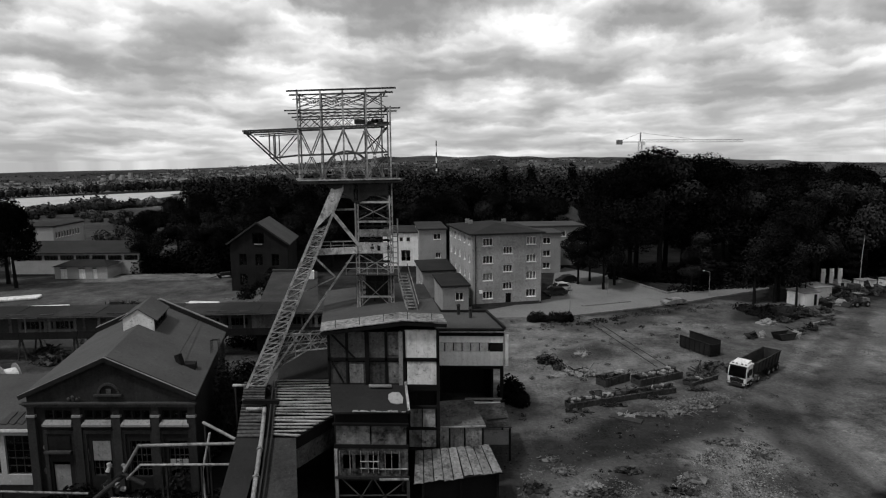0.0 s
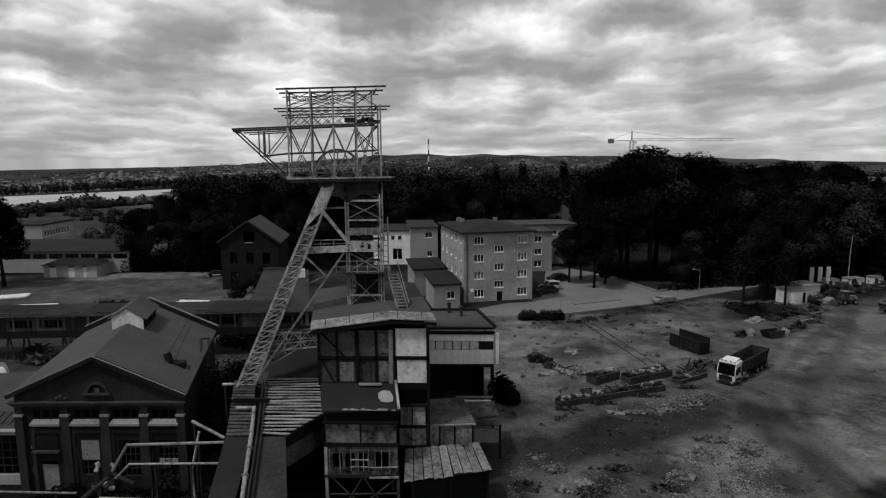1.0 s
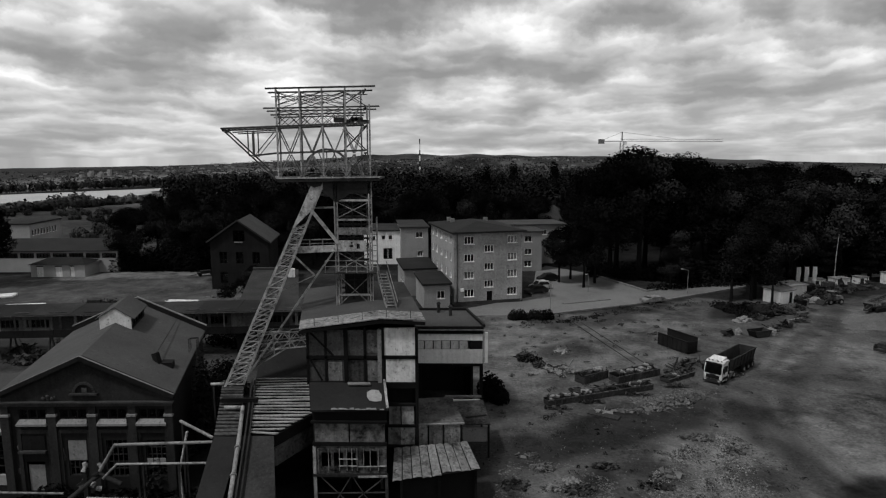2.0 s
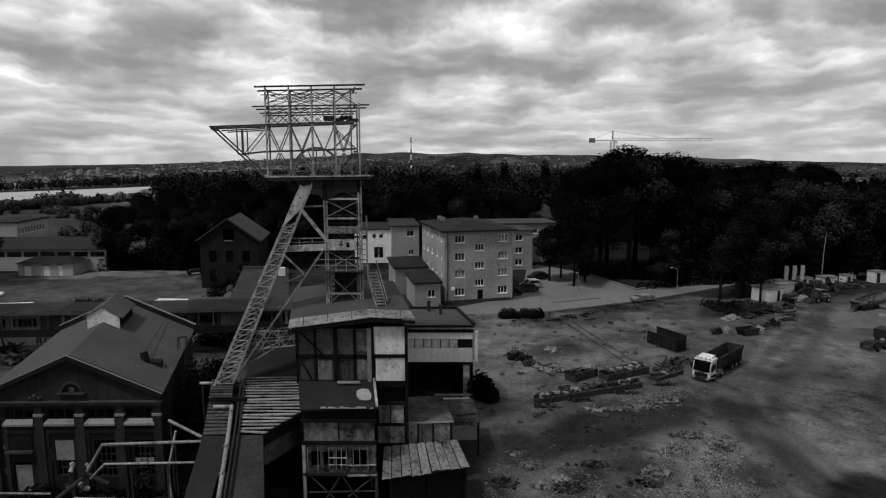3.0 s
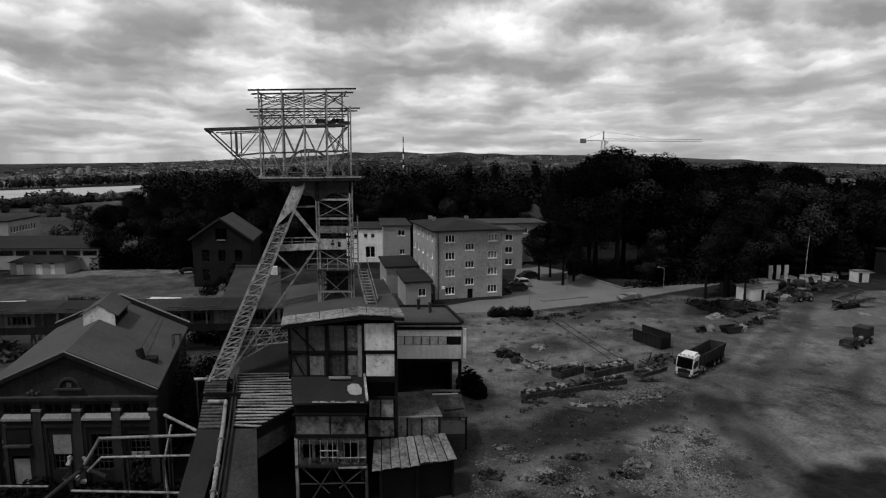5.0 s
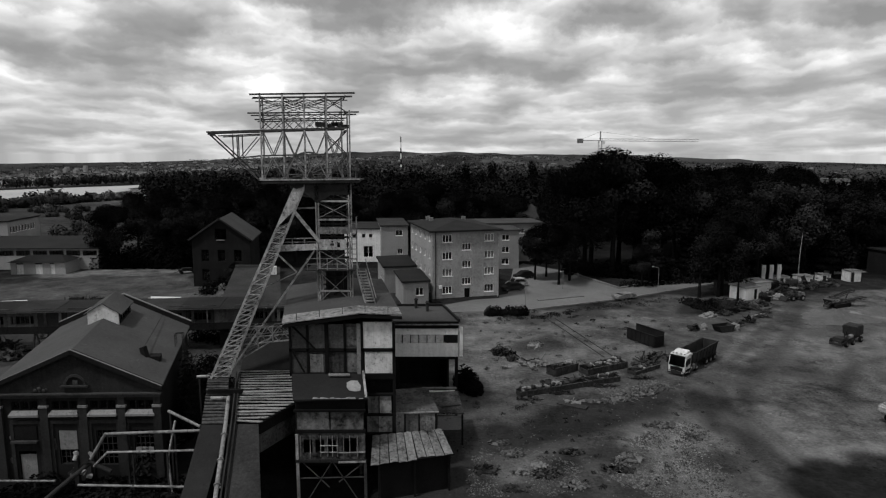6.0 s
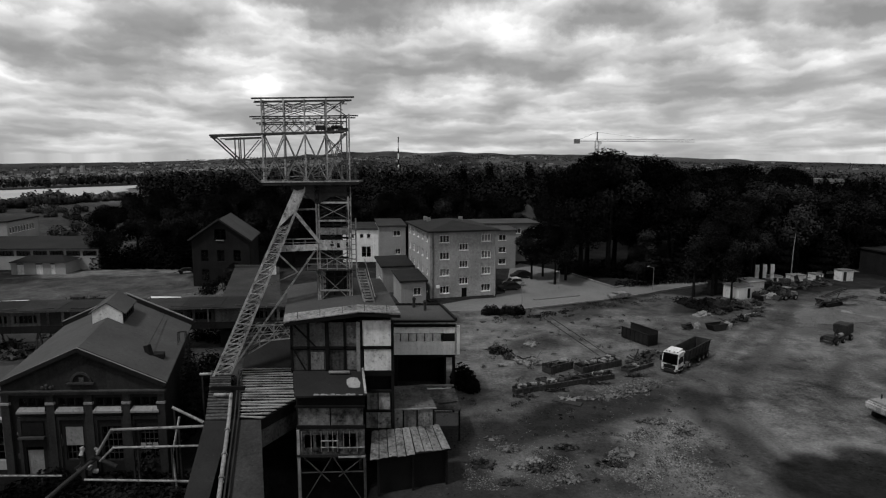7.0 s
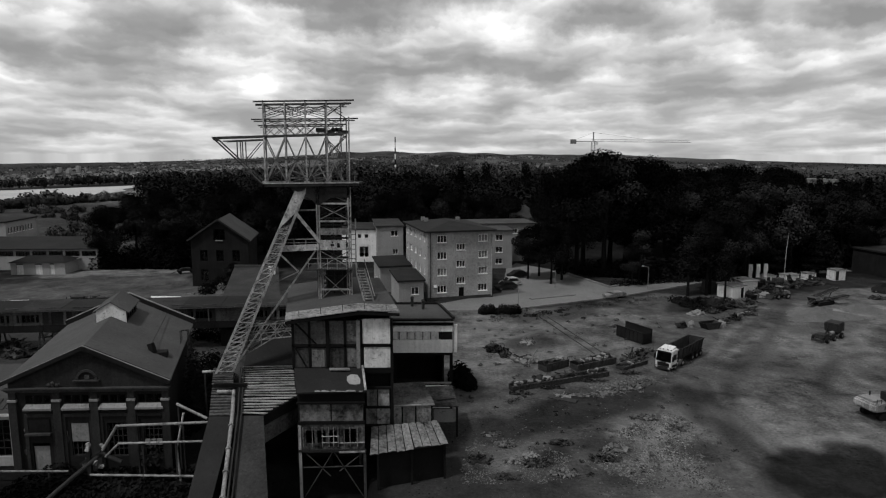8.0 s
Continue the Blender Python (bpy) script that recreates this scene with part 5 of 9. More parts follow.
# ---- trees ----
def leaf_cards(bm, pts, size, rnd):
    """Small leaf clumps that lie like shingles on the crown, each turned a little its own way."""
    for p, d in pts:
        n = (d + Vector((rnd.gauss(0, 0.38), rnd.gauss(0, 0.38), rnd.gauss(0.1, 0.38)))).normalized()
        u = n.orthogonal().normalized()
        w = n.cross(u)
        r = rnd.uniform(0, 6.283)
        u, w = u * math.cos(r) + w * math.sin(r), w * math.cos(r) - u * math.sin(r)
        k = size * rnd.uniform(0.55, 1.25)
        v = [bm.verts.new(p + q) for q in (-u * k, -w * k * 0.6 + n * 0.2 * k, u * k, w * k * 0.6 + n * 0.2 * k)]
        bm.faces.new(v)


def full_crown(me, ways):
    """Lets the leaves of a crown take the light as one rounded mass: their normals follow the way outwards."""
    at = me.attributes.new("custom_normal", "FLOAT_VECTOR", "POINT")
    at.data.foreach_set("vector", np.repeat(np.asarray(ways, np.float32), 4, axis=0).ravel())


def crown_points(rnd, lobes, n):
    """Points in the outer shells of a heap of lobes (centre, radii), with the way outwards."""
    out = []
    total = sum(l[1].x * l[1].z for l in lobes)
    for c, r in lobes:
        for _ in range(int(n * r.x * r.z / total)):
            d = Vector((rnd.gauss(0, 1), rnd.gauss(0, 1), rnd.gauss(0, 1))).normalized()
            k = rnd.uniform(0.5, 1.0) ** 0.6
            out.append((c + Vector((d.x * r.x, d.y * r.y, d.z * r.z)) * k, d))
    return out


def make_tree(name, seed, h, kind, label, mat="leaf_near", cards=11000, card=0.27):
    """Tapered trunk, limbs and a crown of leaf clumps; built at the origin."""
    rnd = random.Random(seed)
    t = thing(name, 0, 0, 0, 0, label, "tree", "trees")
    lobes = []
    if kind == "poplar":
        for i in range(9):
            z = h * (0.2 + 0.085 * i)
            w = h * 0.12 * (1 - abs(i - 4) / 7.5)
            lobes.append((Vector((rnd.uniform(-0.5, 0.5), rnd.uniform(-0.5, 0.5), z)), Vector((w, w, h * 0.1))))
    elif kind == "conifer":
        for i in range(10):
            z = h * (0.14 + 0.085 * i)
            w = h * 0.2 * (1 - i / 10.4)
            lobes.append((Vector((rnd.uniform(-0.3, 0.3), rnd.uniform(-0.3, 0.3), z)), Vector((w, w, h * 0.045))))
    else:
        spread = {"broad": 0.30, "tall": 0.20, "bush": 0.5}[kind]
        base = {"broad": 0.42, "tall": 0.36, "bush": 0.35}[kind]
        for i in range(15 if kind != "bush" else 8):
            a, f = rnd.uniform(0, 6.283), rnd.random()
            z = h * (base + (0.9 - base) * f)
            rr = h * spread * (1 - 0.75 * max(0, (f - 0.35)) / 0.65) * rnd.uniform(0.35, 0.9)
            w = h * rnd.uniform(0.09, 0.16) * (1.0 if kind != "bush" else 1.6)
            lobes.append((Vector((rr * math.cos(a), rr * math.sin(a), z)), Vector((w * 1.15, w * 1.15, w * rnd.uniform(0.7, 1.1)))))
    bm = bmesh.new()
    bend = [Vector((rnd.uniform(-0.03, 0.03) * h * f, rnd.uniform(-0.03, 0.03) * h * f, h * f)) for f in (0, 0.25, 0.5, 0.72)]
    r0 = 0.022 * h + 0.05
    for i in range(3):
        tube(bm, bend[i], bend[i + 1], r0 * (1 - 0.28 * i), r0 * (1 - 0.28 * (i + 1)), 7)
    for c, r in lobes[::2]:
        k = bend[1].lerp(bend[3], min(1, max(0, (c.z / h - 0.3) / 0.5)))
        tube(bm, k, c, r0 * 0.38, r0 * 0.1, 5)
    part("trunk", bm, M["bark"], t)
    bm = bmesh.new()
    pts = crown_points(rnd, lobes, cards)
    leaf_cards(bm, pts, card, rnd)
    crown = part("crown", bm, M[mat], t, keep=True)
    mid = Vector((0, 0, h * 0.5))
    full_crown(crown.data, [(d * 0.75 + (p - mid).normalized() * 0.5 + Vector((0, 0, 0.1))).normalized() for p, d in pts])
    return t


def place(src, x, y, scale, turn, first):
    if first:
        src.matrix_world = pose(x, y, 0, 0, 0, turn) @ Matrix.Diagonal((scale, scale, scale, 1))
        return src
    c = copy_thing(src, pose(x, y, 0, 0, 0, turn))
    c.scale = (scale, scale, scale)
    return c


TREES = {
    "broad": [make_tree("broadleaf_tree", 1, 20, "broad", "dense dark broadleaf tree in full summer leaf"), make_tree("broadleaf_tree", 2, 20, "broad", "dense dark broadleaf tree in full summer leaf"),
              make_tree("broadleaf_tree", 3, 20, "broad", "dense dark broadleaf tree in full summer leaf")],
    "tall": [make_tree("tall_tree", 4, 24, "tall", "tall dark tree with an uneven crown"), make_tree("tall_tree", 5, 24, "tall", "tall dark tree with an uneven crown")],
    "poplar": [make_tree("poplar_tree", 6, 24, "poplar", "slender dark poplar above the woods", cards=4200)],
    "conifer": [make_tree("conifer_tree", 7, 14, "conifer", "dark layered spruce beside the road", "leaf_dark", 4200, 0.25)],
    "slim": [make_tree("slim_tree", 9, 14, "tall", "slim dark tree with a bare lower trunk", cards=1300)],
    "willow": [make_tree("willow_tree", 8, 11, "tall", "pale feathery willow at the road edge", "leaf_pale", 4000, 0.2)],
}
USED = {}


def plant(kind, x, y, h, seed):
    rnd = random.Random(seed)
    src = rnd.choice(TREES[kind])
    base = {"broad": 20, "tall": 24, "poplar": 24, "conifer": 14, "willow": 11, "slim": 14}[kind]
    first = src.name not in USED
    USED[src.name] = True
    return place(src, x, y, h / base, rnd.uniform(0, 360), first)


n_tree = 0


def grove(xa, xb, ya, yb, step, hlo, hhi, kinds, test=None):
    """Trees on a jittered grid within a stretch of the plan."""
    global n_tree
    y = ya
    while y <= yb:
        x = xa
        while x <= xb:
            n_tree += 1
            rnd = random.Random(1000 + n_tree)
            px, py = x + rnd.uniform(-0.42, 0.42) * step, y + rnd.uniform(-0.42, 0.42) * step
            if test is None or test(px, py):
                plant(rnd.choice(kinds), px, py, rnd.uniform(hlo, hhi), n_tree)
            x += step
        y += step


# tall group behind the parking ground
for i, (x, y, h) in enumerate(((31, 127, 24), (36, 124, 26), (41, 126, 25.5), (46, 124, 24), (34, 134, 25), (40, 134, 26), (47, 133, 25), (52, 128, 22), (29, 136, 22))):
    plant(("tall", "broad", "tall")[i % 3], x, y, h, 50 + i)
for i, (x, y, h) in enumerate(((9.6, 200, 22.5), (18, 200, 23.5), (30.8, 200, 23.5), (115, 200, 20), (119, 201, 19.5), (121.5, 199, 17.5), (124.4, 200, 17.8), (127, 200, 19.2), (130.5, 200, 17.6), (134, 200, 18.2), (139.4, 201, 17.4), (143, 200, 18.6), (-75, 330, 20), (-66, 335, 18))):
    plant("poplar", x, y, h, 60 + i)
# small trees on the parking island
for i, (x, y, h) in enumerate(((19.8, 121, 11), (23.6, 116, 11.5), (22.6, 124, 10.5), (26.5, 120, 12))):
    plant("broad", x, y, h, 70 + i)
# belt along the road
for i, (x, y, h) in enumerate(((39, 114.5, 8), (43, 117, 9), (57, 124, 16), (62, 131, 17), (66, 128, 18), (50, 121, 13))):
    plant(("broad", "conifer", "broad", "tall", "broad", "conifer")[i], x, y, h, 80 + i)
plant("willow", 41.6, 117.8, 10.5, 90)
# pale trees added at the right wood: its haze is put into their leaves
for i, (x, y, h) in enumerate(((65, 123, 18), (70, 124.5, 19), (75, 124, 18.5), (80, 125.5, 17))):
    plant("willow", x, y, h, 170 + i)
# slim trees before the hut
for i, (x, y, h) in enumerate(((46.0, 104.8, 11.5), (49.6, 105.4, 12.5), (50.6, 106.4, 13), (51.6, 102.4, 9.5))):
    plant("slim", x, y, h, 180 + i)
plant("conifer", 52.5, 119.5, 11, 91)
for i, (x, y, h) in enumerate(((51, 108.5, 14), (54.5, 109.5, 16), (58.0, 117, 15), (60, 118, 17), (54, 112, 15))):
    plant("broad", x, y, h, 95 + i)
grove(56, 128, 136, 176, 8.5, 19, 23, ("broad", "tall", "broad"), lambda x, y: x / y < 0.6)
grove(80, 132, 136, 180, 8.5, 11.5, 14.5, ("broad", "tall", "broad"), lambda x, y: x / y >= 0.6)
grove(66, 128, 124, 133, 7.5, 15, 20, ("broad", "tall", "conifer"), lambda x, y: x > 62 and not (85 < x < 108 and y < 131))
# wood behind the left yard
grove(-72, -30, 136, 176, 8.0, 13, 17.5, ("broad", "tall", "broad"), lambda x, y: not (x > -50 and y < 130))
grove(-30, 30, 160, 178, 8.5, 13, 17, ("broad", "tall"))
for i, (x, y, h) in enumerate(((-89, 117, 16), (-93.5, 121, 17.5), (-97, 115, 17), (-37, 112, 5), (-35, 110, 4.5))):
    plant("broad", x, y, h, 120 + i)


def build_far_wood():
    """The wide woods of the valley, as one joined mass of crowns."""
    rs = np.random.RandomState(9)
    chunks, beyond, ways, ways_beyond = [], [], [], []
    n = 0
    hedge = [(-0.74 + 0.005 * k + rs.uniform(-0.004, 0.004), 272 + 1.6 * k + rs.uniform(-6, 6), rs.uniform(3.0, 6.5) + 3.5 * (18 < k < 32)) for k in range(52)]
    thicket = [(rs.uniform(-0.74, -0.46), rs.uniform(178, 275), rs.uniform(1.5, 5.0)) for k in range(260)]
    rows = hedge + [p for p in thicket if math.sin(p[0] * 31) + math.sin(p[1] * 0.075 + p[0] * 9) > rs.uniform(-0.1, 1.3)]
    while n < 2900:
        r = 176 + 1000 * rs.rand() ** 1.9
        az = rs.uniform(-0.80, 0.80)
        own = rows.pop() if rows else None
        if own:
            r, az = own[1] / math.cos(math.atan(own[0])), math.atan(own[0])
        x, y = r * math.sin(az), r * math.cos(az)
        if y < 178 and -30 < x < 140:
            continue
        h = rs.uniform(10, 17) if r < 500 else rs.uniform(8, 13)
        if own:
            h = own[2]
        elif x < -0.47 * y and y < 340:
            continue
        if not own and x < -0.46 * y and y < 640:
            continue
        n += 1
        if rs.rand() < 0.025 and r > 300:
            h *= 1.2
        z0 = float(terrain(np.array([x]), np.array([y]))[0])
        low = x < -0.47 * y and y < 445
        w = h * (rs.uniform(0.4, 0.6) if low else rs.uniform(0.24, 0.38))
        k, size = (240, 0.5 if h > 6 else 0.4) if r < 330 else ((150, 0.85) if r < 600 else (50, 1.6))
        d = rs.normal(size=(k, 3))
        d /= np.linalg.norm(d, axis=1, keepdims=True)
        lump = 1 + 0.12 * np.sin(d[:, :1] * 5 + n) + 0.10 * np.sin(d[:, 1:2] * 6 + 2 * n)
        c = np.array([x, y, z0 + h * (0.35 if low else 0.56)]) + d * [w, w, h * 0.44] * rs.uniform(0.62, 1.05, (k, 1)) * lump
        face = d + rs.normal(size=(k, 3)) * 0.4
        u = np.cross(face, rs.normal(size=(k, 3)))
        u /= np.linalg.norm(u, axis=1, keepdims=True) + 1e-9
        v = np.cross(face, u)
        v /= np.linalg.norm(v, axis=1, keepdims=True) + 1e-9
        s = size * rs.uniform(0.6, 1.3, (k, 1))
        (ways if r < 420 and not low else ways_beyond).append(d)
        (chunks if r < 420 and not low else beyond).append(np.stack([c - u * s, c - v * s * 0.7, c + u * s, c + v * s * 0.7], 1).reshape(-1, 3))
    for lot, out, mat, label in ((chunks, ways, "leaf", "dark summer woods filling the valley"), (beyond, ways_beyond, "leaf_far", "summer woods across the valley, haze put into their colour")):
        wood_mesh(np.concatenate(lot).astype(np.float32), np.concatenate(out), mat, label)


def wood_mesh(pts, ways, mat, label):
    q = len(pts) // 4
    me = bpy.data.meshes.new("far_wood")
    me.vertices.add(len(pts))
    me.vertices.foreach_set("co", pts.ravel())
    me.loops.add(len(pts))
    me.loops.foreach_set("vertex_index", np.arange(len(pts), dtype=np.int32))
    me.polygons.add(q)
    me.polygons.foreach_set("loop_start", np.arange(0, len(pts), 4, dtype=np.int32))
    me.polygons.foreach_set("loop_total", np.full(q, 4, dtype=np.int32))
    me.update(calc_edges=True)
    full_crown(me, ways)
    me.materials.append(M[mat])
    tagged(new("far_wood", me), label, "woods", kind="stuff")


build_far_wood()


def build_hedgerows():
    """Tree rows and copses on the far hills, small and many."""
    rs = np.random.RandomState(19)
    chunks = []
    for n in range(1500):
        r, az = rs.uniform(1150, 2900), rs.uniform(-0.78, 0.78)
        x, y = r * math.sin(az), r * math.cos(az)
        z0 = float(terrain(np.array([x]), np.array([y]))[0])
        k, long, turn = 16, rs.uniform(8, 45), rs.uniform(-0.5, 0.5)
        f = rs.uniform(-1, 1, k) * long
        c = np.stack([x + f * math.cos(turn), y + f * math.sin(turn), z0 + rs.uniform(0.5, 4.5, k)], -1)
        u = rs.normal(size=(k, 3)) * 1.7
        v = np.cross(u, rs.normal(size=(k, 3)))
        v *= 1.6 / (np.linalg.norm(v, axis=1, keepdims=True) + 1e-9)
        chunks.append(np.stack([c - u, c - v, c + u, c + v], 1).reshape(-1, 3))
    pts = np.concatenate(chunks)
    me = bpy.data.meshes.new("hedgerows")
    me.from_pydata(pts.tolist(), [], np.arange(len(pts)).reshape(-1, 4).tolist())
    # pale far leaves, with the haze in their colour
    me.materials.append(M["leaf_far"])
    tagged(new("hedgerows", me), "dark tree rows and copses on the far hills", "woods", kind="stuff")


build_hedgerows()


# ---- loading tower before the shaft house ----
def ribbed(bm, corners, n, depth, t=0.03):
    """A corrugated sheet between four corners (two along each ribbed edge), n ribs across."""
    a, b, c, d = [Vector(p) for p in corners]
    k = 2 * n
    up = Vector((0, 0, 1))
    rows = []
    for i in range(k + 1):
        f = i / k
        lift = up * (depth if i % 2 else 0.0)
        p, q = a.lerp(d, f) + lift, b.lerp(c, f) + lift
        rows.append([bm.verts.new(v) for v in (p, q, p - up * t, q - up * t)])
    for r, s in zip(rows, rows[1:]):
        bm.faces.new((r[0], r[1], s[1], s[0]))
        bm.faces.new((r[2], s[2], s[3], r[3]))
        bm.faces.new((r[0], s[0], s[2], r[2]))
        bm.faces.new((r[1], r[3], s[3], s[1]))
    bm.faces.new((rows[0][0], rows[0][2], rows[0][3], rows[0][1]))
    bm.faces.new((rows[-1][0], rows[-1][1], rows[-1][3], rows[-1][2]))


def build_loading_tower():
    t = thing("loading_tower", -9.85, 40.5, 0, 0, "rusty loading tower on braced steel legs with a felt roof", "tower")
    W, D, s = 4.95, 2.9, -0.24
    bm = bmesh.new()
    prism(bm, [(-0.15, -0.25, 7.3), (W + 0.2, -0.25, 7.42), (W + 0.2, D, 8.12), (-0.15, D, 8.1)], (0, 0, -0.14))
    part("roof", bm, M["felt_dark"], t, "dark torn roofing felt", shear=s)
    bm = bmesh.new()
    prism(bm, [(3.95, 0.62, 7.62), (4.4, 0.5, 7.6), (4.75, 0.62, 7.62), (4.85, 1.15, 7.78), (4.68, 1.72, 7.94), (4.2, 1.78, 7.95), (3.86, 1.5, 7.88), (3.8, 1.0, 7.74)], (0, 0, 0.04))
    part("patch", bm, M["stucco_pale"], t, "pale patch of bare roof", shear=s)
    rnd = random.Random(5)
    for i in range(9):
        bm = bmesh.new()
        x, k = 1.2 + 0.41 * i + rnd.uniform(-0.15, 0.15), rnd.uniform(0.02, 0.2)
        prism(bm, [(x, -0.3, 7.36), (x + rnd.uniform(0.3, 0.6), -0.32, 7.37), (x + 0.32, -0.3 + k, 7.38 + 0.24 * k), (x + 0.05, -0.28 + k * 0.7, 7.38 + 0.2 * k)], (0, 0, 0.03))
        part("felt_curl", bm, M["concrete"], t, "pale curled edge of torn felt", shear=s)
    block("board", t, M["concrete"], 2.6, 4.2, 2.3, 2.7, 8.12, 8.2, "loose pale board", shear=s)
    bar("verge_board", t, M["steel_pale"], (W + 0.15, -0.2, 7.4), (W - 0.4, D, 8.3), 0.16, 0.2, "pale verge board")
    block("wall", t, M["timber"], 0, W, 0.25, 0.35, 6.3, 7.2)
    for u0, u1 in ((0.1, 2.4), (2.5, 4.85)):
        block("panel", t, M["panel_blotched"], u0, u1, 0.0, 0.12, 4.95, 6.3, "stained concrete panel, blotched")
    block("canopy_board", t, M["timber"], -0.1, W + 0.1, -0.22, 0.0, 6.35, 6.5)
    block("rail", t, M["timber"], -0.05, W + 0.05, -0.06, 0.2, 4.68, 4.93)
    bm = bmesh.new()
    holes = [(0.5 + 0.0, 1.15, 3.15, 4.2), (1.35, 2.0, 3.15, 4.2), (2.2, 2.85, 3.15, 4.2), (3.3, 4.3, 3.15, 4.3)]
    pierced(bm, 0, W, 2.7, 4.66, 0, 0.12, holes)
    part("wall", bm, M["panel_blotched"], t, "rough stained gallery wall")
    for x in (0.3, 1.0, 1.75, 2.25, 2.6, 2.95, 3.4, 3.85, 4.4):
        bar("mullion", t, M["steel"], (x, -0.05, 2.9), (x, -0.05, 4.5), 0.05)
    for z in (3.25, 3.75):
        bar("mullion", t, M["steel_pale"], (1.7, -0.06, z), (3.0, -0.06, z), 0.05)
    bar("handrail", t, M["steel_pale"], (3.0, -0.06, 3.2), (W, -0.06, 3.25), 0.06)
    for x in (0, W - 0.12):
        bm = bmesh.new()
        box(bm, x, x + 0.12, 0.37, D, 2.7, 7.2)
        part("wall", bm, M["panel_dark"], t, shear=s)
    block("floor_slab", t, M["timber"], 0, W, 0.13, D, 2.5, 2.69, shear=s)
    bar("edge_beam", t, M["steel_dark"], (-0.1, -0.05, 2.58), (W + 0.1, -0.05, 2.58), 0.14, 0.2)
    bar("edge_beam", t, M["steel_pale"], (3.0, -0.1, 2.5), (W + 0.05, -0.1, 2.55), 0.1, 0.14)
    for x, y in ((0.05, 0.0), (W, 0.0), (0.05, D), (W, D)):
        bar("leg", t, M["steel_cage" if x > 1 or y > 1 else "steel_pale"], (x + s * y, y, -1.85 if y < 1 else -1.5), (x + s * y, y, 2.6 if x > 1 else 4.6), 0.2, 0.2)
    for a, b in (((0.4, 2.45), (2.3, 0.5)), ((2.5, 2.45), (0.3, -1.2)), ((2.6, 2.45), (4.8, -1.2)), ((4.8, 2.4), (3.0, 0.9)), ((0.1, 1.2), (4.9, 1.3))):
        bar("brace", t, M["steel_cage"], (a[0], 0.02, a[1]), (b[0], 0.02, b[1]), 0.07)


build_loading_tower()


# ---- inclined conveyor galleries ----
def build_galleries():
    t = thing("conveyor_gallery", -13.1, 38.8, 0, 0, "inclined conveyor gallery with a felt and corrugated roof on trestles", "conveyor")
    X, Y = -13.1, 38.8

    def P(x, y, z):
        return (x - X, y - Y, z)

    def strip(name, mat, a0, a1, z0, b0, b1, z1, y0, y1, thick, label=""):
        bm = bmesh.new()
        prism(bm, [P(a0, y0, z0), P(a1, y0, z0), P(b1, y1, z1), P(b0, y1, z1)], (0, 0, -thick))
        return part(name, bm, mat, t, label)

    # long felt roof running down towards the viewer, with its walls
    strip("roof", M["felt_worn"], -9.2, -7.3, 0.75, -14.15, -12.0, 6.15, 22.4, 38.75, 0.12, "long tarred gallery roof")
    for xa, xb in ((-9.1, -14.05), (-7.5, -12.2)):
        bm = bmesh.new()
        prism(bm, [P(xa, 22.5, 0.02), P(xa, 22.5, 0.6), P(xb, 38.7, 6.0), P(xb, 38.7, 4.0)], (0.1, 0, 0))
        part("wall", bm, M["panel_dark"], t)
    # corrugated end roof, cut off at a slant, laid as single sheets
    L0, L1 = Vector((-16.6, 49.2, 6.3)), Vector((-13.6, 38.8, 6.2))
    R0, R1, R2 = Vector((-12.05, 49.4, 6.35)), Vector((-10.35, 42.4, 6.25)), Vector((-12.05, 38.8, 6.2))
    def edge(f):
        l = L0.lerp(L1, f)
        g = f * 10.6
        r = R0.lerp(R1, g / 7.0) if g < 7.0 else R1.lerp(R2, (g - 7.0) / 3.6)
        return l, r

    (la, ra), (lb, rb), (lc, rc) = edge(0), edge(0.66), edge(1)
    bm = bmesh.new()
    prism(bm, [P(*(p - Vector((0, 0, 0.16)))) for p in (la, ra, rb, rc, lc)], (0, 0, -0.1))
    part("roof_boarding", bm, M["timber"], t, "dark boarding below the slats")
    rnd = random.Random(8)
    n = 19
    for i in range(n):
        f0, f1 = i / n + 0.006, (i + rnd.uniform(0.58, 0.8)) / n
        (la, ra), (lb, rb) = edge(f0), edge(f1)
        la, lb = la.lerp(ra, rnd.uniform(0, 0.05)), lb.lerp(rb, rnd.uniform(0, 0.05))
        k = Vector((0, 0, rnd.uniform(-0.04, 0.05)))
        bm = bmesh.new()
        prism(bm, [P(*(p + q)) for p, q in ((la, k), (ra, -k), (rb, Vector((0, 0, 0.06)) - k), (lb, Vector((0, 0, 0.06)) + k))], (0, 0, -0.07))
        part("roof_slat", bm, M["corr"], t, "weathered pale roof slat")
    # slanted outer wall below the cut
    for k, (z0, z1, mat) in enumerate(((5.35, 6.1, "timber"), (4.0, 5.3, "panel"))):
        bm = bmesh.new()
        prism(bm, [P(-10.4, 42.3, z0), P(-10.4, 42.3, z1), P(-11.2, 40.62, z1), P(-11.2, 40.62, z0)], (0.1, 0.08, 0))
        part("wall", bm, M[mat], t)
        bm = bmesh.new()
        prism(bm, [P(-11.25, 40.55, z0), P(-11.25, 40.55, z1), P(-12.05, 38.85, z1), P(-12.05, 38.85, z0)], (0.1, 0.08, 0))
        part("wall", bm, M[mat], t)
    bm = bmesh.new()
    prism(bm, [P(-16.5, 49.3, 6.2), P(-12.0, 49.5, 6.25), P(-11.4, 53.0, 8.2), P(-16.9, 53.0, 8.1)], (0, 0, -0.15))
    part("roof", bm, M["felt_dark"], t, "steep tarred link roof")
    bm = bmesh.new()
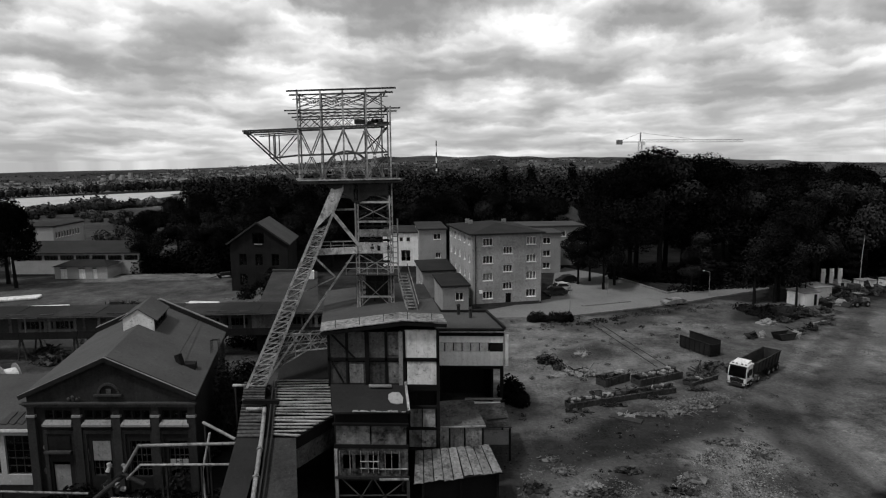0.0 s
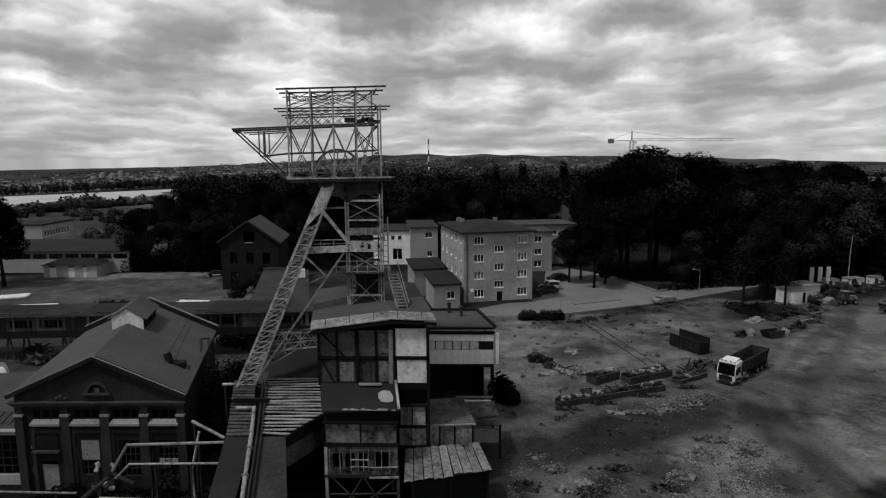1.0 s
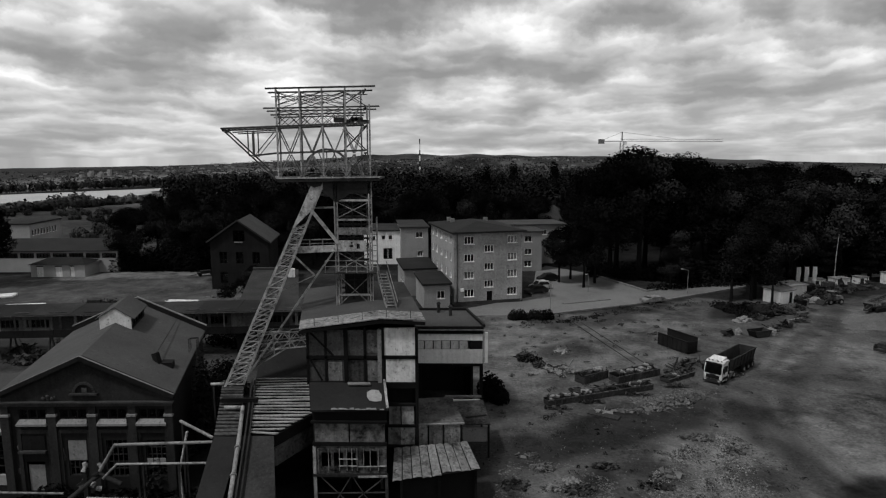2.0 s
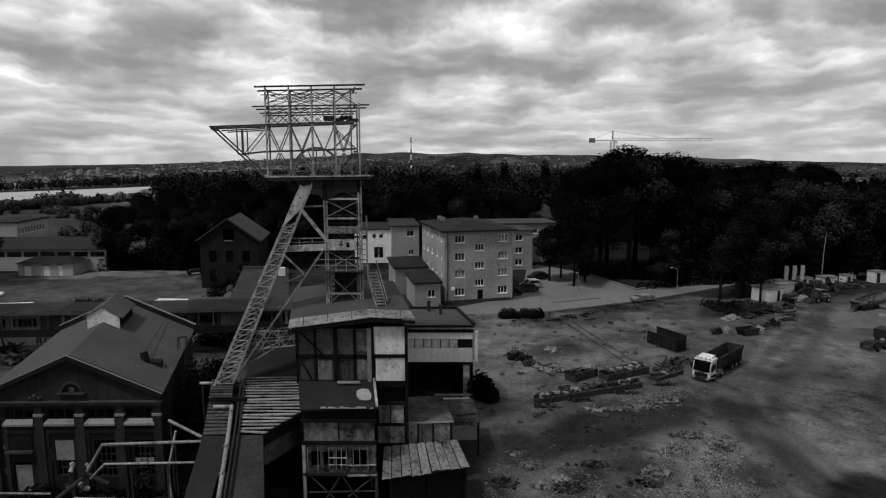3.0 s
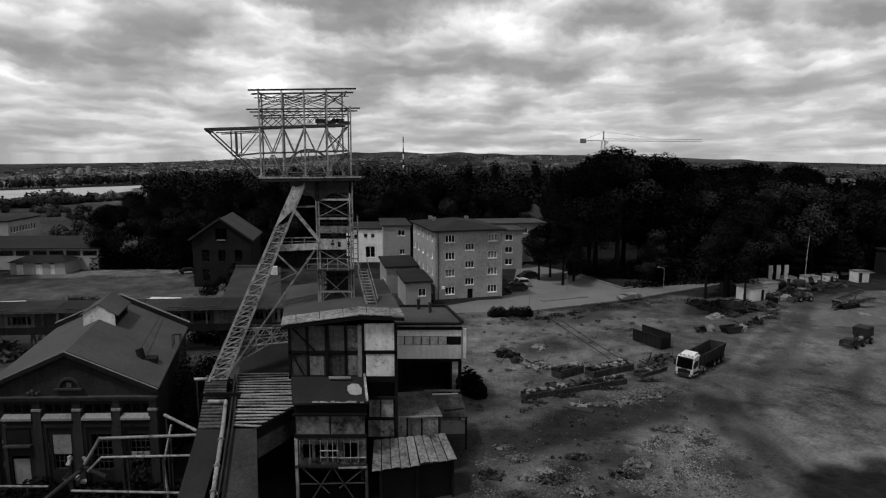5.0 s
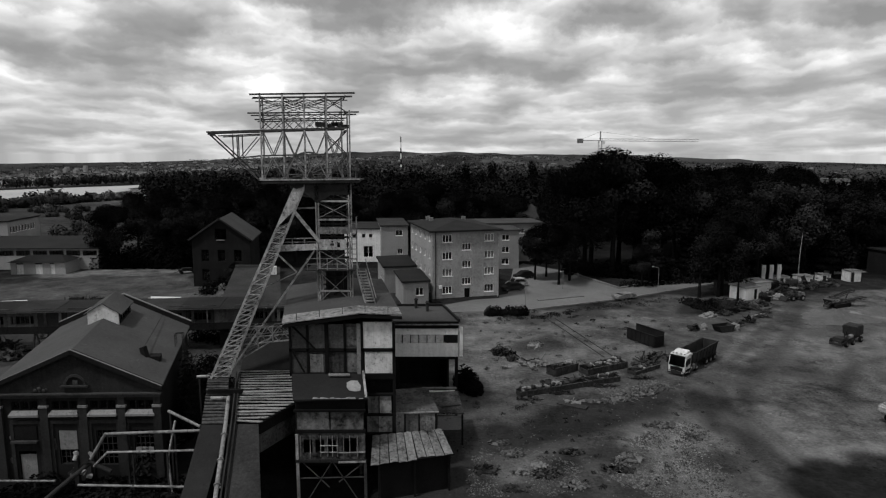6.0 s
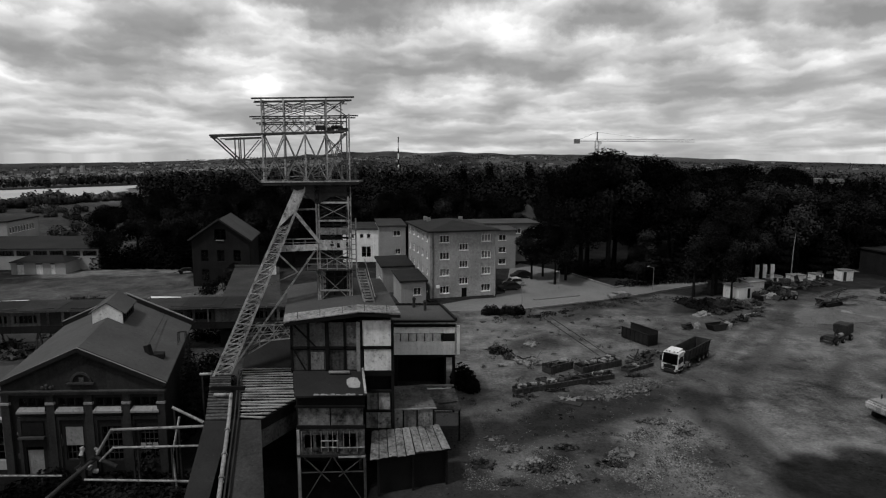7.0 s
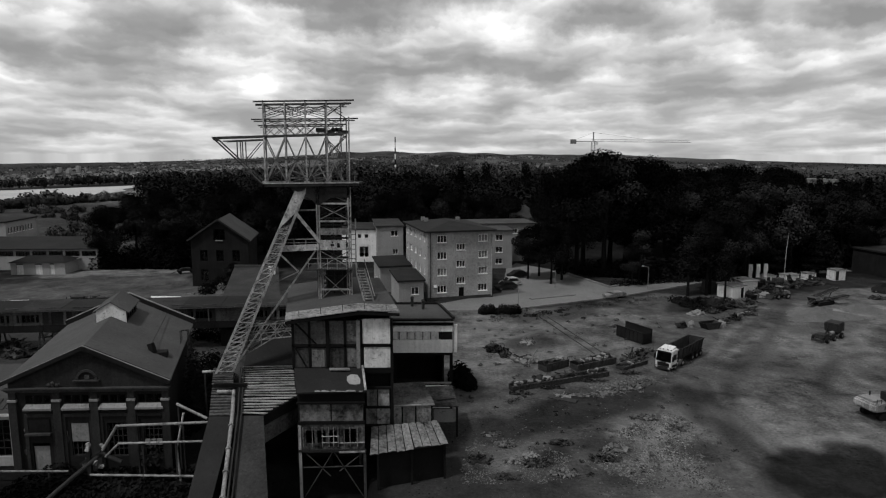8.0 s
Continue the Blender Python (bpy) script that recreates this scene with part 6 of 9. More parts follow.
    prism(bm, [P(-16.7, 53.0, 0), P(-11.3, 53.0, 0), P(-11.3, 53.0, 8.0), P(-16.7, 53.0, 7.9)], (0, 0.15, 0))
    part("wall", bm, M["panel_dark"], t)
    bm = bmesh.new()
    prism(bm, [P(-13.6, 38.9, 4.0), P(-13.6, 38.9, 6.1), P(-16.5, 49.2, 6.2), P(-16.5, 49.2, 0), P(-15.2, 44.5, 0)], (0.12, 0, 0))
    part("wall", bm, M["panel_dark"], t)
    for x, y, z in ((-12.2, 38.9, 4.0), (-13.9, 38.9, 4.0), (-10.6, 30.0, 2.3), (-8.9, 30.0, 2.3)):
        bar("trestle_leg", t, M["steel_dark"], P(x, y, -1.8), P(x, y, z), 0.18)
    # narrower belt gallery beside it
    u = thing("belt_gallery", -15.0, 38.7, 0, 0, "narrow belt gallery with a corrugated hood beside the engine hall", "conveyor")
    X, Y = -15.0, 38.7
    bm = bmesh.new()
    prism(bm, [P(-13.6, 22.4, 0.75), P(-12.4, 22.4, 0.75), P(-14.15, 38.65, 6.15), P(-15.9, 38.65, 6.15)], (0, 0, -0.12))
    part("roof", bm, M["felt_dark"], u, "dark felt belt roof")
    for xa, xb in ((-13.5, -15.8), (-12.6, -14.35)):
        bm = bmesh.new()
        prism(bm, [P(xa, 22.5, 0.02), P(xa, 22.5, 0.6), P(xb, 38.6, 6.0), P(xb, 38.6, 4.2)], (0.1, 0, 0))
        part("wall", bm, M["panel_dark"], u)
    A, B = (Vector((-18.7, 48, 6.35)), Vector((-15.9, 38.7, 6.2))), (Vector((-17.0, 48, 6.35)), Vector((-14.15, 38.7, 6.2)))
    slab("roof_boarding", u, M["timber"], [P(*(p - Vector((0, 0, 0.12)))) for p in (A[0], B[0], B[1], A[1])], 0.1)
    n = 17
    for i in range(n):
        f0, f1 = i / n + 0.006, (i + rnd.uniform(0.55, 0.8)) / n
        lift = Vector((0, 0, 0.2 if i < 7 else 0.0))
        k = Vector((0, 0, rnd.uniform(-0.04, 0.04)))
        pts4 = [A[0].lerp(A[1], f0) + k, B[0].lerp(B[1], f0) - k, B[0].lerp(B[1], f1) - k, A[0].lerp(A[1], f1) + k]
        bm = bmesh.new()
        prism(bm, [P(*(p + lift)) for p in pts4], (0, 0, -0.07))
        part("roof_slat", bm, M["panel"], u, "dull weathered roof slat")
    for xa, ya, xb, yb in ((-18.6, 48, -15.8, 38.8), (-17.1, 48, -14.3, 38.8)):
        bm = bmesh.new()
        prism(bm, [P(xa, ya, 4.3), P(xa, ya, 6.25), P(xb, yb, 6.1), P(xb, yb, 4.2)], (0.1, 0, 0))
        part("wall", bm, M["panel_dark"], u)
    block("crossbeam", u, M["timber"], -2.2, 0.4, 4.9, 5.2, 6.45, 6.75)
    bm = bmesh.new()
    tube(bm, P(-16.6, 42.6, 6.5), P(-15.3, 42.6, 6.5), 0.14, 0.14, 10)
    part("roller", bm, M["steel"], u, "pale crosswise pipe stub")
    for x, y, z in ((-16.0, 39, 4.2), (-14.4, 39, 4.2), (-18.4, 47, 4.3), (-17.2, 47, 4.3), (-14.5, 30, 2.3), (-13.3, 30, 2.3)):
        bar("trestle_leg", u, M["steel_dark"], P(x, y, -1.8 if y < 42 else 0), P(x, y, z), 0.18)
    # pipe and rails in the slot between the two
    v = thing("steam_pipe", -13.9, 38.7, 6.3, 0, "pale lagged pipe laid between the galleries", "pipe")
    pts = [(-15.3, 42.6, 6.55), (-14.2, 38.7, 6.4), (-12.35, 30.0, 3.6), (-10.9, 22.4, 1.1)]
    for a, b in zip(pts, pts[1:]):
        bm = bmesh.new()
        tube(bm, Vector(a) - Vector((-13.9, 38.7, 6.3)), Vector(b) - Vector((-13.9, 38.7, 6.3)), 0.14, 0.14, 10)
        part("pipe", bm, M["steel"], v)
    for f in (0.15, 0.4, 0.62, 0.85):
        c = Vector(pts[1]).lerp(Vector(pts[2]), f) - Vector((-13.9, 38.7, 6.3))
        d = (Vector(pts[2]) - Vector(pts[1])).normalized() * 0.06
        bm = bmesh.new()
        tube(bm, c - d, c + d, 0.21, 0.21, 10)
        part("flange", bm, M["steel"], v)
    for dx in (0.35, 0.62):
        w = thing("guide_rail", -13.9 + dx, 38.7, 6.3, 0, "thin dark steel rail along the gallery", "rail", "gallery rails")
        bar("rail", w, M["steel_dark"], (-2.9, 9.6, 0.2), (-0.28, 0, 0.05), 0.09, 0.14)
        bar("rail", w, M["steel_dark"], (-0.28, 0, 0.05), (3.0, -16.3, -5.3), 0.09, 0.14)


build_galleries()


# ---- annex, lean-tos and canopy beside the shaft house ----
def build_annex():
    t = thing("annex", -3.9, 57.0, 0, 0, "flat roofed annex with white bands standing on posts", "building")
    W, D, s = 6.2, 6.4, -0.24
    block("wall", t, M["white"], 0, W, 0, 0.25, 5.0, 6.35, "white lower wall band")
    block("wall", t, M["white"], 0, W, 0, 0.25, 7.2, 7.85, "white upper wall band")
    block("fascia", t, M["timber"], -0.05, W + 0.1, -0.12, 0.3, 7.86, 8.5)
    block("gutter", t, M["steel"], -0.05, W + 0.15, -0.22, -0.12, 8.2, 8.32)
    block("wall", t, M["panel_dark"], 5.0, W, 0.02, 0.25, 6.36, 7.19)
    for i in range(6):
        block("pane", t, M["white_dirty"], 0.06 + 0.8 * i, 0.82 + 0.8 * i, 0.06, 0.1, 6.4, 7.15, "pale whitewashed pane")
        block("mullion", t, M["timber"], -0.02 + 0.8 * i, 0.04 + 0.8 * i, 0.02, 0.16, 6.36, 7.19)
    bm = bmesh.new()
    prism(bm, [(-0.1, 0.31, 8.48), (W + 0.2, 0.31, 8.48), (W + 0.2, D, 8.52), (-0.1, D, 8.52)], (0, 0, -0.2))
    part("roof", bm, M["felt"], t, "dark flat felt roof", shear=s)
    bm = bmesh.new()
    beam(bm, (W + 0.15, 0, 8.6), (W + 0.15, D, 8.62), 0.2, 0.28)
    part("parapet", bm, M["brick_dark"], t, shear=s)
    bm = bmesh.new()
    beam(bm, (-0.1, D, 8.6), (W + 0.2, D, 8.62), 0.2, 0.28)
    part("parapet", bm, M["brick_dark"], t, shear=s)
    for x, y in ((3.3, 5.5), (4.2, 4.2)):
        bm = bmesh.new()
        tube(bm, (x + s * y, y, 8.5), (x + s * y, y, 9.4), 0.16, 0.16, 8)
        tube(bm, (x + s * y, y, 9.4), (x + s * y, y, 9.6), 0.24, 0.12, 8)
        part("roof_vent", bm, M["steel_dark"], t)
    block("wall", t, M["white"], W - 0.2, W, 0.26, D, 5.0, 8.2, shear=s)
    # walls below and behind: the black shade under the annex is in their colour
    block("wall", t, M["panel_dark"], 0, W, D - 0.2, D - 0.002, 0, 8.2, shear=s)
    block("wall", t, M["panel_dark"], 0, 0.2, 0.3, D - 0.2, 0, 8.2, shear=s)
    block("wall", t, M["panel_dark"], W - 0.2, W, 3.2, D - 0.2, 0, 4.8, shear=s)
    block("floor_slab", t, M["concrete_dark"], 0, W, 0.26, D - 0.2, 4.78, 4.98, shear=s)
    block("edge_beam", t, M["timber"], 0, W + 0.05, -0.05, 0.24, 4.72, 4.99)
    # white strip added for the side wall, which the slant hides
    block("side_board", t, M["white"], W + 0.22, W + 0.5, 0.1, 0.3, 5.0, 7.9, "white strip added for the visible side wall")
    for x in (0.3, W - 0.1):
        block("post", t, M["timber"], x - 0.16, x + 0.16, -0.05, 0.27, 0, 4.72)
    block("wall", t, M["white_dirty"], 3.0, 5.9, -2.2, -2.0, 0, 2.3, "low white wall")
    block("rail", t, M["concrete"], 2.7, 6.1, -0.6, -0.4, 1.9, 2.05)


build_annex()


def build_lean_tos():
    t = thing("lean_to_shed", -3.1, 44.1, 0, 0, "boarded lean-to shed with a stained sheet roof", "shed")
    slab("roof", t, M["panel"], [(-0.2, -0.15, 4.75), (3.55, 0.05, 4.8), (2.6, 3.6, 5.35), (-0.35, 3.2, 5.35)], 0.1, "stained sheet roof")
    bar("gutter", t, M["concrete"], (-0.2, -0.2, 4.7), (3.55, 0.0, 4.75), 0.12, 0.1)
    for x0, x1, mat in ((0.05, 0.85, "board_pale"), (0.95, 1.95, "panel_mid"), (2.05, 3.25, "board_pale")):
        block("panel", t, M[mat], x0, x1, 0.0, 0.1, 0.02, 4.6, "pale weathered board panel")
    for x in (0.0, 0.9, 2.0, 3.3):
        block("post", t, M["timber"], x - 0.06, x + 0.06, -0.05, 0.12, 0, 4.65)
    bm = bmesh.new()
    prism(bm, [(3.28, 0.13, 0), (3.28, 0.13, 4.65), (2.5, 3.4, 5.2), (2.5, 3.4, 0)], (0.1, 0, 0))
    part("wall", bm, M["panel_dark"], t)
    u = thing("open_shelter", -0.6, 48.2, 0, 0, "low open shelter with a sagging sheet roof", "shed")
    slab("roof", u, M["panel"], [(0.1, 0.0, 2.95), (3.2, 0.0, 2.9), (2.75, 4.4, 3.2), (-0.3, 3.8, 3.25)], 0.09, "sagging dirty sheet roof")
    for x, y in ((0.25, 0.15), (3.05, 0.15), (2.65, 4.2), (-0.15, 3.6)):
        bar("post", u, M["timber"], (x, y, 0), (x, y, 2.9), 0.16)
    block("board", u, M["concrete"], 1.0, 3.0, 0.25, 0.33, 1.3, 2.5, "pale board wall")
    bar("loose_pipe", u, M["steel_dark"], (1.2, 1.0, 3.02), (2.9, 1.4, 3.1), 0.12)
    c = thing("canopy", -4.5, 42.3, 0, 0, "corrugated canopy roof on posts before the shaft house", "canopy")
    n = 9
    B0, B1 = Vector((-0.05, 0.0, 3.65)), Vector((5.2, 1.1, 3.68))
    F0, F1 = Vector((0.15, -3.15, 2.95)), Vector((6.05, -1.55, 2.95))
    rnd = random.Random(3)
    for i in range(n):
        a, b = i / n, (i + 0.9) / n
        drop = Vector((0, rnd.uniform(-0.3, 0.15), rnd.uniform(-0.02, 0.03)))
        bm = bmesh.new()
        ribbed(bm, [B0.lerp(B1, a), F0.lerp(F1, a) + drop, F0.lerp(F1, b) + drop, B0.lerp(B1, b)], 1, 0.05)
        # left third darker: the shadow lying there is put into the sheet colour
        part("roof_sheet", bm, M["panel_mid" if i < 3 else "sheet_sooty"], c, "rust-streaked corrugated sheet")
    slab("roof_boarding", c, M["timber"], [p - Vector((0, 0, 0.05)) for p in (B0, B1, F1, F0)], 0.05)
    bar("purlin", c, M["timber"], F0 + Vector((0, 0.3, -0.12)), F1 + Vector((0, 0.3, -0.12)), 0.12)
    bar("purlin", c, M["timber"], B0 + Vector((0, -0.1, -0.12)), B1 + Vector((0, -0.1, -0.12)), 0.12)
    for x, y in ((0.7, -3.0), (3.2, -2.2), (5.7, -1.35)):
        bar("post", c, M["timber"], (x, y, 0), (x, y, 2.85), 0.16)
    # dark walls added to stand for the black shade under the canopy
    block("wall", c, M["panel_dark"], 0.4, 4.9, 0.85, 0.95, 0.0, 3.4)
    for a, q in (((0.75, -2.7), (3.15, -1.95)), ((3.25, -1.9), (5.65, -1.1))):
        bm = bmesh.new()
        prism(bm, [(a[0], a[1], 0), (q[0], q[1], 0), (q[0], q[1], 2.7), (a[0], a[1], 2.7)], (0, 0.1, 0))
        part("wall", bm, M["timber"], c, "dark boards added for the shade below the canopy")


build_lean_tos()


# ---- pipe bridge before the engine hall ----
def pipe_run(name, pts, r, mat, label, legs=()):
    o = Vector(pts[0])
    t = thing(name, o.x, o.y, 0, 0, label, "pipe", "steam pipes")
    o.z = 0
    for a, b in zip(pts, pts[1:]):
        bm = bmesh.new()
        tube(bm, Vector(a) - o, Vector(b) - o, r, r, 10)
        part("pipe", bm, M[mat], t)
    for p in pts[1:-1]:
        bm = bmesh.new()
        bmesh.ops.create_uvsphere(bm, u_segments=10, v_segments=6, radius=r * 1.12, matrix=Matrix.Translation(Vector(p) - o))
        part("elbow", bm, M[mat], t)
    for x, y, z in legs:
        bar("support", t, M["steel_dark"], Vector((x, y, 0)) - o, Vector((x, y, z)) - o, 0.12)
    return t


pipe_run("steam_pipe", [(-24.7, 40.5, 2.75), (-23.45, 40.4, 4.7), (-16.6, 40.4, 4.95)], 0.11, "steel", "pale lagged steam pipe on props beside the engine hall", [(-22, 40.5, 4.6), (-18.5, 40.4, 4.7)])
pipe_run("steam_pipe", [(-24.4, 40.3, 2.3), (-23.3, 40.2, 3.4), (-16.0, 40.1, 3.6)], 0.085, "steel", "pale lagged steam pipe on props beside the engine hall", [(-21.5, 40.2, 3.3), (-19, 40.1, 3.4)])
pipe_run("steam_pipe", [(-36.0, 40.9, 0.9), (-27.5, 40.7, 0.95)], 0.08, "steel", "pale low ground pipe on short props", [(-34, 40.9, 0.8), (-29, 40.7, 0.8)])
pipe_run("steam_pipe", [(-25.6, 40.2, 0.9), (-15.2, 39.8, 0.9)], 0.09, "steel", "dull low ground pipe on short props", [(-24, 40.2, 0.8), (-17, 39.9, 0.8)])
pipe_run("steam_pipe", [(-18.5, 40.6, 5.6), (-19.0, 40.2, 3.0), (-18.75, 40.0, 0.2)], 0.08, "steel_pale", "upright pale pipe with a kink")
pipe_run("steam_pipe", [(-19.3, 41.4, 6.0), (-16.7, 40.5, 5.2)], 0.11, "steel", "short pale pipe spur to the gallery", [(-19.4, 41.9, 5.7)])
pipe_run("steam_pipe", [(-27.6, 36.2, 0.2), (-26.6, 39.6, 1.0), (-25.4, 41.6, 1.9), (-23.9, 41.6, 1.2)], 0.17, "steel_dark", "thick dark pipe bending up from the ground")
pipe_run("steam_pipe", [(-19.6, 47.8, 6.3), (-18.4, 47.9, 6.3)], 0.12, "steel_pale", "short pale pipe beside the strut foot", [(-19.4, 47.8, 6.2)])


def valve_cluster(x, y):
    t = thing("valve_cluster", x, y, 0, 0, "tangle of rusty valves and flanges on the pipes", "valve")
    rnd = random.Random(11)
    for i in range(9):
        c = Vector((rnd.uniform(-0.8, 0.9), rnd.uniform(-0.3, 0.3), rnd.uniform(0.9, 2.9)))
        d = Vector((rnd.uniform(-1, 1), rnd.uniform(-0.5, 0.5), rnd.uniform(-0.6, 1))).normalized() * rnd.uniform(0.12, 0.4)
        bm = bmesh.new()
        tube(bm, c - d, c + d, rnd.uniform(0.1, 0.22), rnd.uniform(0.08, 0.2), 9)
        part("valve_body", bm, M["steel" if i % 3 else "steel_pale"], t)
    bar("support", t, M["steel_dark"], (0, 0, 0), (0, 0, 2.4), 0.3)
    bar("support", t, M["steel_dark"], (-0.7, 0, 1.2), (0.9, 0, 2.2), 0.15)


valve_cluster(-26.2, 41.3)


# ---- low wing of the engine hall ----
def build_hall_wing():
    t = thing("hall_wing", -45.0, 43.2, 0, 1.5, "low flat roofed wing with white piers and dark windows", "building")
    W, D, H = 12.1, 10.0, 4.6
    bays = [(1.1 + 2.35 * i, 2.2) for i in range(5)]
    bm = bmesh.new()
    pierced(bm, 0, W, 0, H - 0.3, 0, 0.35, [(u - 0.95, u + 0.95, 0.8, 3.9) for u, _ in bays])
    part("wall", bm, M["stucco_pale"], t, "pale plastered wall between the windows")
    for u, _ in bays:
        window(t, pose(u, 0.15, 2.35), 1.9, 3.1, 3, 5, "steel_dark", sill=False, fr=0.06)
    block("wall", t, M["stucco"], 0, 0.35, 0.352, D, 0, H - 0.3, shear=-0.26)
    block("wall", t, M["stucco"], 0, W - 0.5, D - 0.35, D, 0, H - 0.3, shear=-0.26)
    bm = bmesh.new()
    prism(bm, [(-0.3, -0.35, H), (W - 0.1, -0.35, H), (W - 0.1, D + 0.3, H + 0.5), (-0.3, D + 0.3, H + 0.5)], (0, 0, -0.28))
    part("roof", bm, M["felt"], t, "worn grey felt roof", shear=-0.26)
    block("fascia", t, M["white_dirty"], -0.3, W - 0.1, -0.42, -0.36, H - 0.26, H - 0.04)
    for i in range(4):
        bm = bmesh.new()
        prism(bm, [(9.2 + 0.6 * i, 0.3 + 0.1 * i, H + 0.05), (9.75 + 0.6 * i, 0.2, H + 0.05), (9.7 + 0.6 * i, 2.4, H + 0.16), (9.25 + 0.6 * i, 2.3, H + 0.16)], (0, 0, 0.05))
        part("loose_sheet", bm, M["tile"], t, shear=-0.26)
    bar("stay", t, M["steel"], (6.3, -1.2, 1.0), (7.2, -0.9, 2.4), 0.12)
    bar("stay", t, M["steel"], (7.2, -0.9, 2.4), (8.2, -1.2, 1.0), 0.12)


build_hall_wing()


def cable_drum(x, y, rz, r=1.35):
    t = thing("cable_drum", x, y, r, rz, "large pale wooden cable drum standing on edge", "cable drum")
    for k in (-0.75, 0.65):
        bm = bmesh.new()
        tube(bm, (0, k, 0), (0, k + 0.1, 0), r, r, 28)
        disc = part("flange", bm, M["concrete"], t)
        for i in range(6):
            a = i * math.pi / 3
            bm = bmesh.new()
            tube(bm, (0.6 * r * math.cos(a), k - 0.012, 0.6 * r * math.sin(a)), (0.6 * r * math.cos(a), k - 0.002, 0.6 * r * math.sin(a)), 0.13, 0.13, 8)
            part("bolt_hole", bm, M["black"], disc)
    bm = bmesh.new()
    tube(bm, (0, -0.65, 0), (0, 0.65, 0), r * 0.72, r * 0.72, 24)
    part("drum_core", bm, M["white_dirty"], t)


cable_drum(-48.9, 61.7, -35, 1.6)


# ---- long gallery bridge across the yard ----
def build_bridge():
    t = thing("gallery_bridge", -66.0, 71.5, 0, 5.0, "long low gallery bridge with panelled walls and dark windows", "conveyor")
    W, D, z0, z1 = 49.0, 4.0, 2.75, 5.6
    n = 14
    step = W / n
    for i in range(n):
        bm = bmesh.new()
        u = i * step
        pierced(bm, u + 0.02, u + step - 0.02, z0 + 0.9, z1 - 0.25, 0, 0.2, [(u + 0.4, u + step - 0.4, z0 + 1.2, z1 - 0.6)] if i % 3 != 2 else [])
        part("wall_panel", bm, M[("brick_worn", "panel", "brick_worn", "panel", "panel")[i % 5]], t)
        if i % 3 != 2:
            window(t, pose(u + step / 2, 0.08, (z0 + z1 + 0.6) / 2), step - 0.8, z1 - z0 - 1.8, 5, 1, "steel_dark", sill=False)
        block("sill_panel", t, M["brick"], u + 0.02, u + step - 0.02, -0.05, 0.2, z0, z0 + 0.88)
    for i in range(10):
        u = i * 4.9
        bm = bmesh.new()
        dz = 0.03 * (i % 2)
        prism(bm, [(u, -0.4, z1 + dz), (u + 4.88, -0.4, z1 + dz), (u + 4.88, D + 0.3, z1 + 0.35 + dz), (u, D + 0.3, z1 + 0.35 + dz)], (0, 0, -0.16))
        part("roof_sheet", bm, M["felt_dark" if i % 3 else "felt_worn"], t)
    for i in range(12):
        u = 1.0 + 4.0 * i
        bar("roof_batten", t, M["panel"], (u, 0.4, z1 + 0.12), (u + 1.6 + 0.4 * (i % 3), 0.5, z1 + 0.13), 0.12, 0.08)
        bar("gutter_bracket", t, M["steel"], (u, -0.42, z1 - 0.25), (u, -0.42, z1 - 0.02), 0.06)
    for i in range(28):
        bar("wall_batten", t, M["panel_mid" if i % 5 == 1 else "panel"], (0.9 + 1.75 * i, -0.03, z0 + 0.9), (0.9 + 1.75 * i, -0.03, z1 - 0.3), 0.16 + 0.1 * (i % 3), 0.05)
    bar("gutter", t, M["steel_cage"], (0, -0.46, z1 - 0.1), (W, -0.46, z1 - 0.1), 0.1, 0.1)
    block("wall", t, M["panel_dark"], 0, W, D - 0.2, D, z0, z1)
    block("floor_slab", t, M["brick_worn"], 0, W, 0.2, D - 0.2, z0, z0 + 0.2)
    for u in (2, 10.5, 17, 25, 33, 41, 48):
        for y in (0.3, D - 0.3):
            bar("trestle_leg", t, M["concrete_dark"], (u - 0.5, y, 0), (u - 0.1, y, z0), 0.16)
            bar("trestle_leg", t, M["concrete_dark"], (u + 0.5, y, 0), (u + 0.1, y, z0), 0.16)
        for z in (0.6, 1.3, 2.0):
            bar("trestle_rail", t, M["concrete_dark"], (u - 0.4, 0.3, z), (u + 0.4, 0.3, z), 0.08)


build_bridge()


# ---- grey shed behind the strut ----
def build_grey_shed():
    t = thing("grey_shed", -27.6, 75.5, 0, 0, "long grey shed with one sloping sheet roof", "shed")
    s = -0.2
    bm = bmesh.new()
    prism(bm, [(0, 0, 5.0), (8.2, 0, 5.0), (7.2, 20, 7.1), (0.2, 20, 7.1)], (0, 0, -0.2))
    part("roof", bm, M["felt_worn"], t, "sloping grey sheet roof", shear=s)
    bm = bmesh.new()
    pierced(bm, 0.2, 8.0, 0, 4.75, 0.3, 0.5, [(1 + 2.4 * i, 2.4 + 2.4 * i, 2.2, 3.8) for i in range(3)])
    part("wall", bm, M["brick_dark"], t)
    for x in (0.2, 7.0):
        block("wall", t, M["brick_dark"], x, x + 0.2, 0.52, 19.6, 0, 4.7, shear=s)
    block("wall", t, M["brick_dark"], 0.4, 7.0, 19.4, 19.6, 0, 6.8, shear=s)
    block("ridge_cap", t, M["tile"], 0.2, 5.2, 19.7, 20.1, 7.12, 7.4, shear=s)
    block("roof_tank", t, M["white_dirty"], 5.9, 6.9, 15.5, 16.3, 6.7, 7.9, "small pale roof cabin", shear=s)


build_grey_shed()


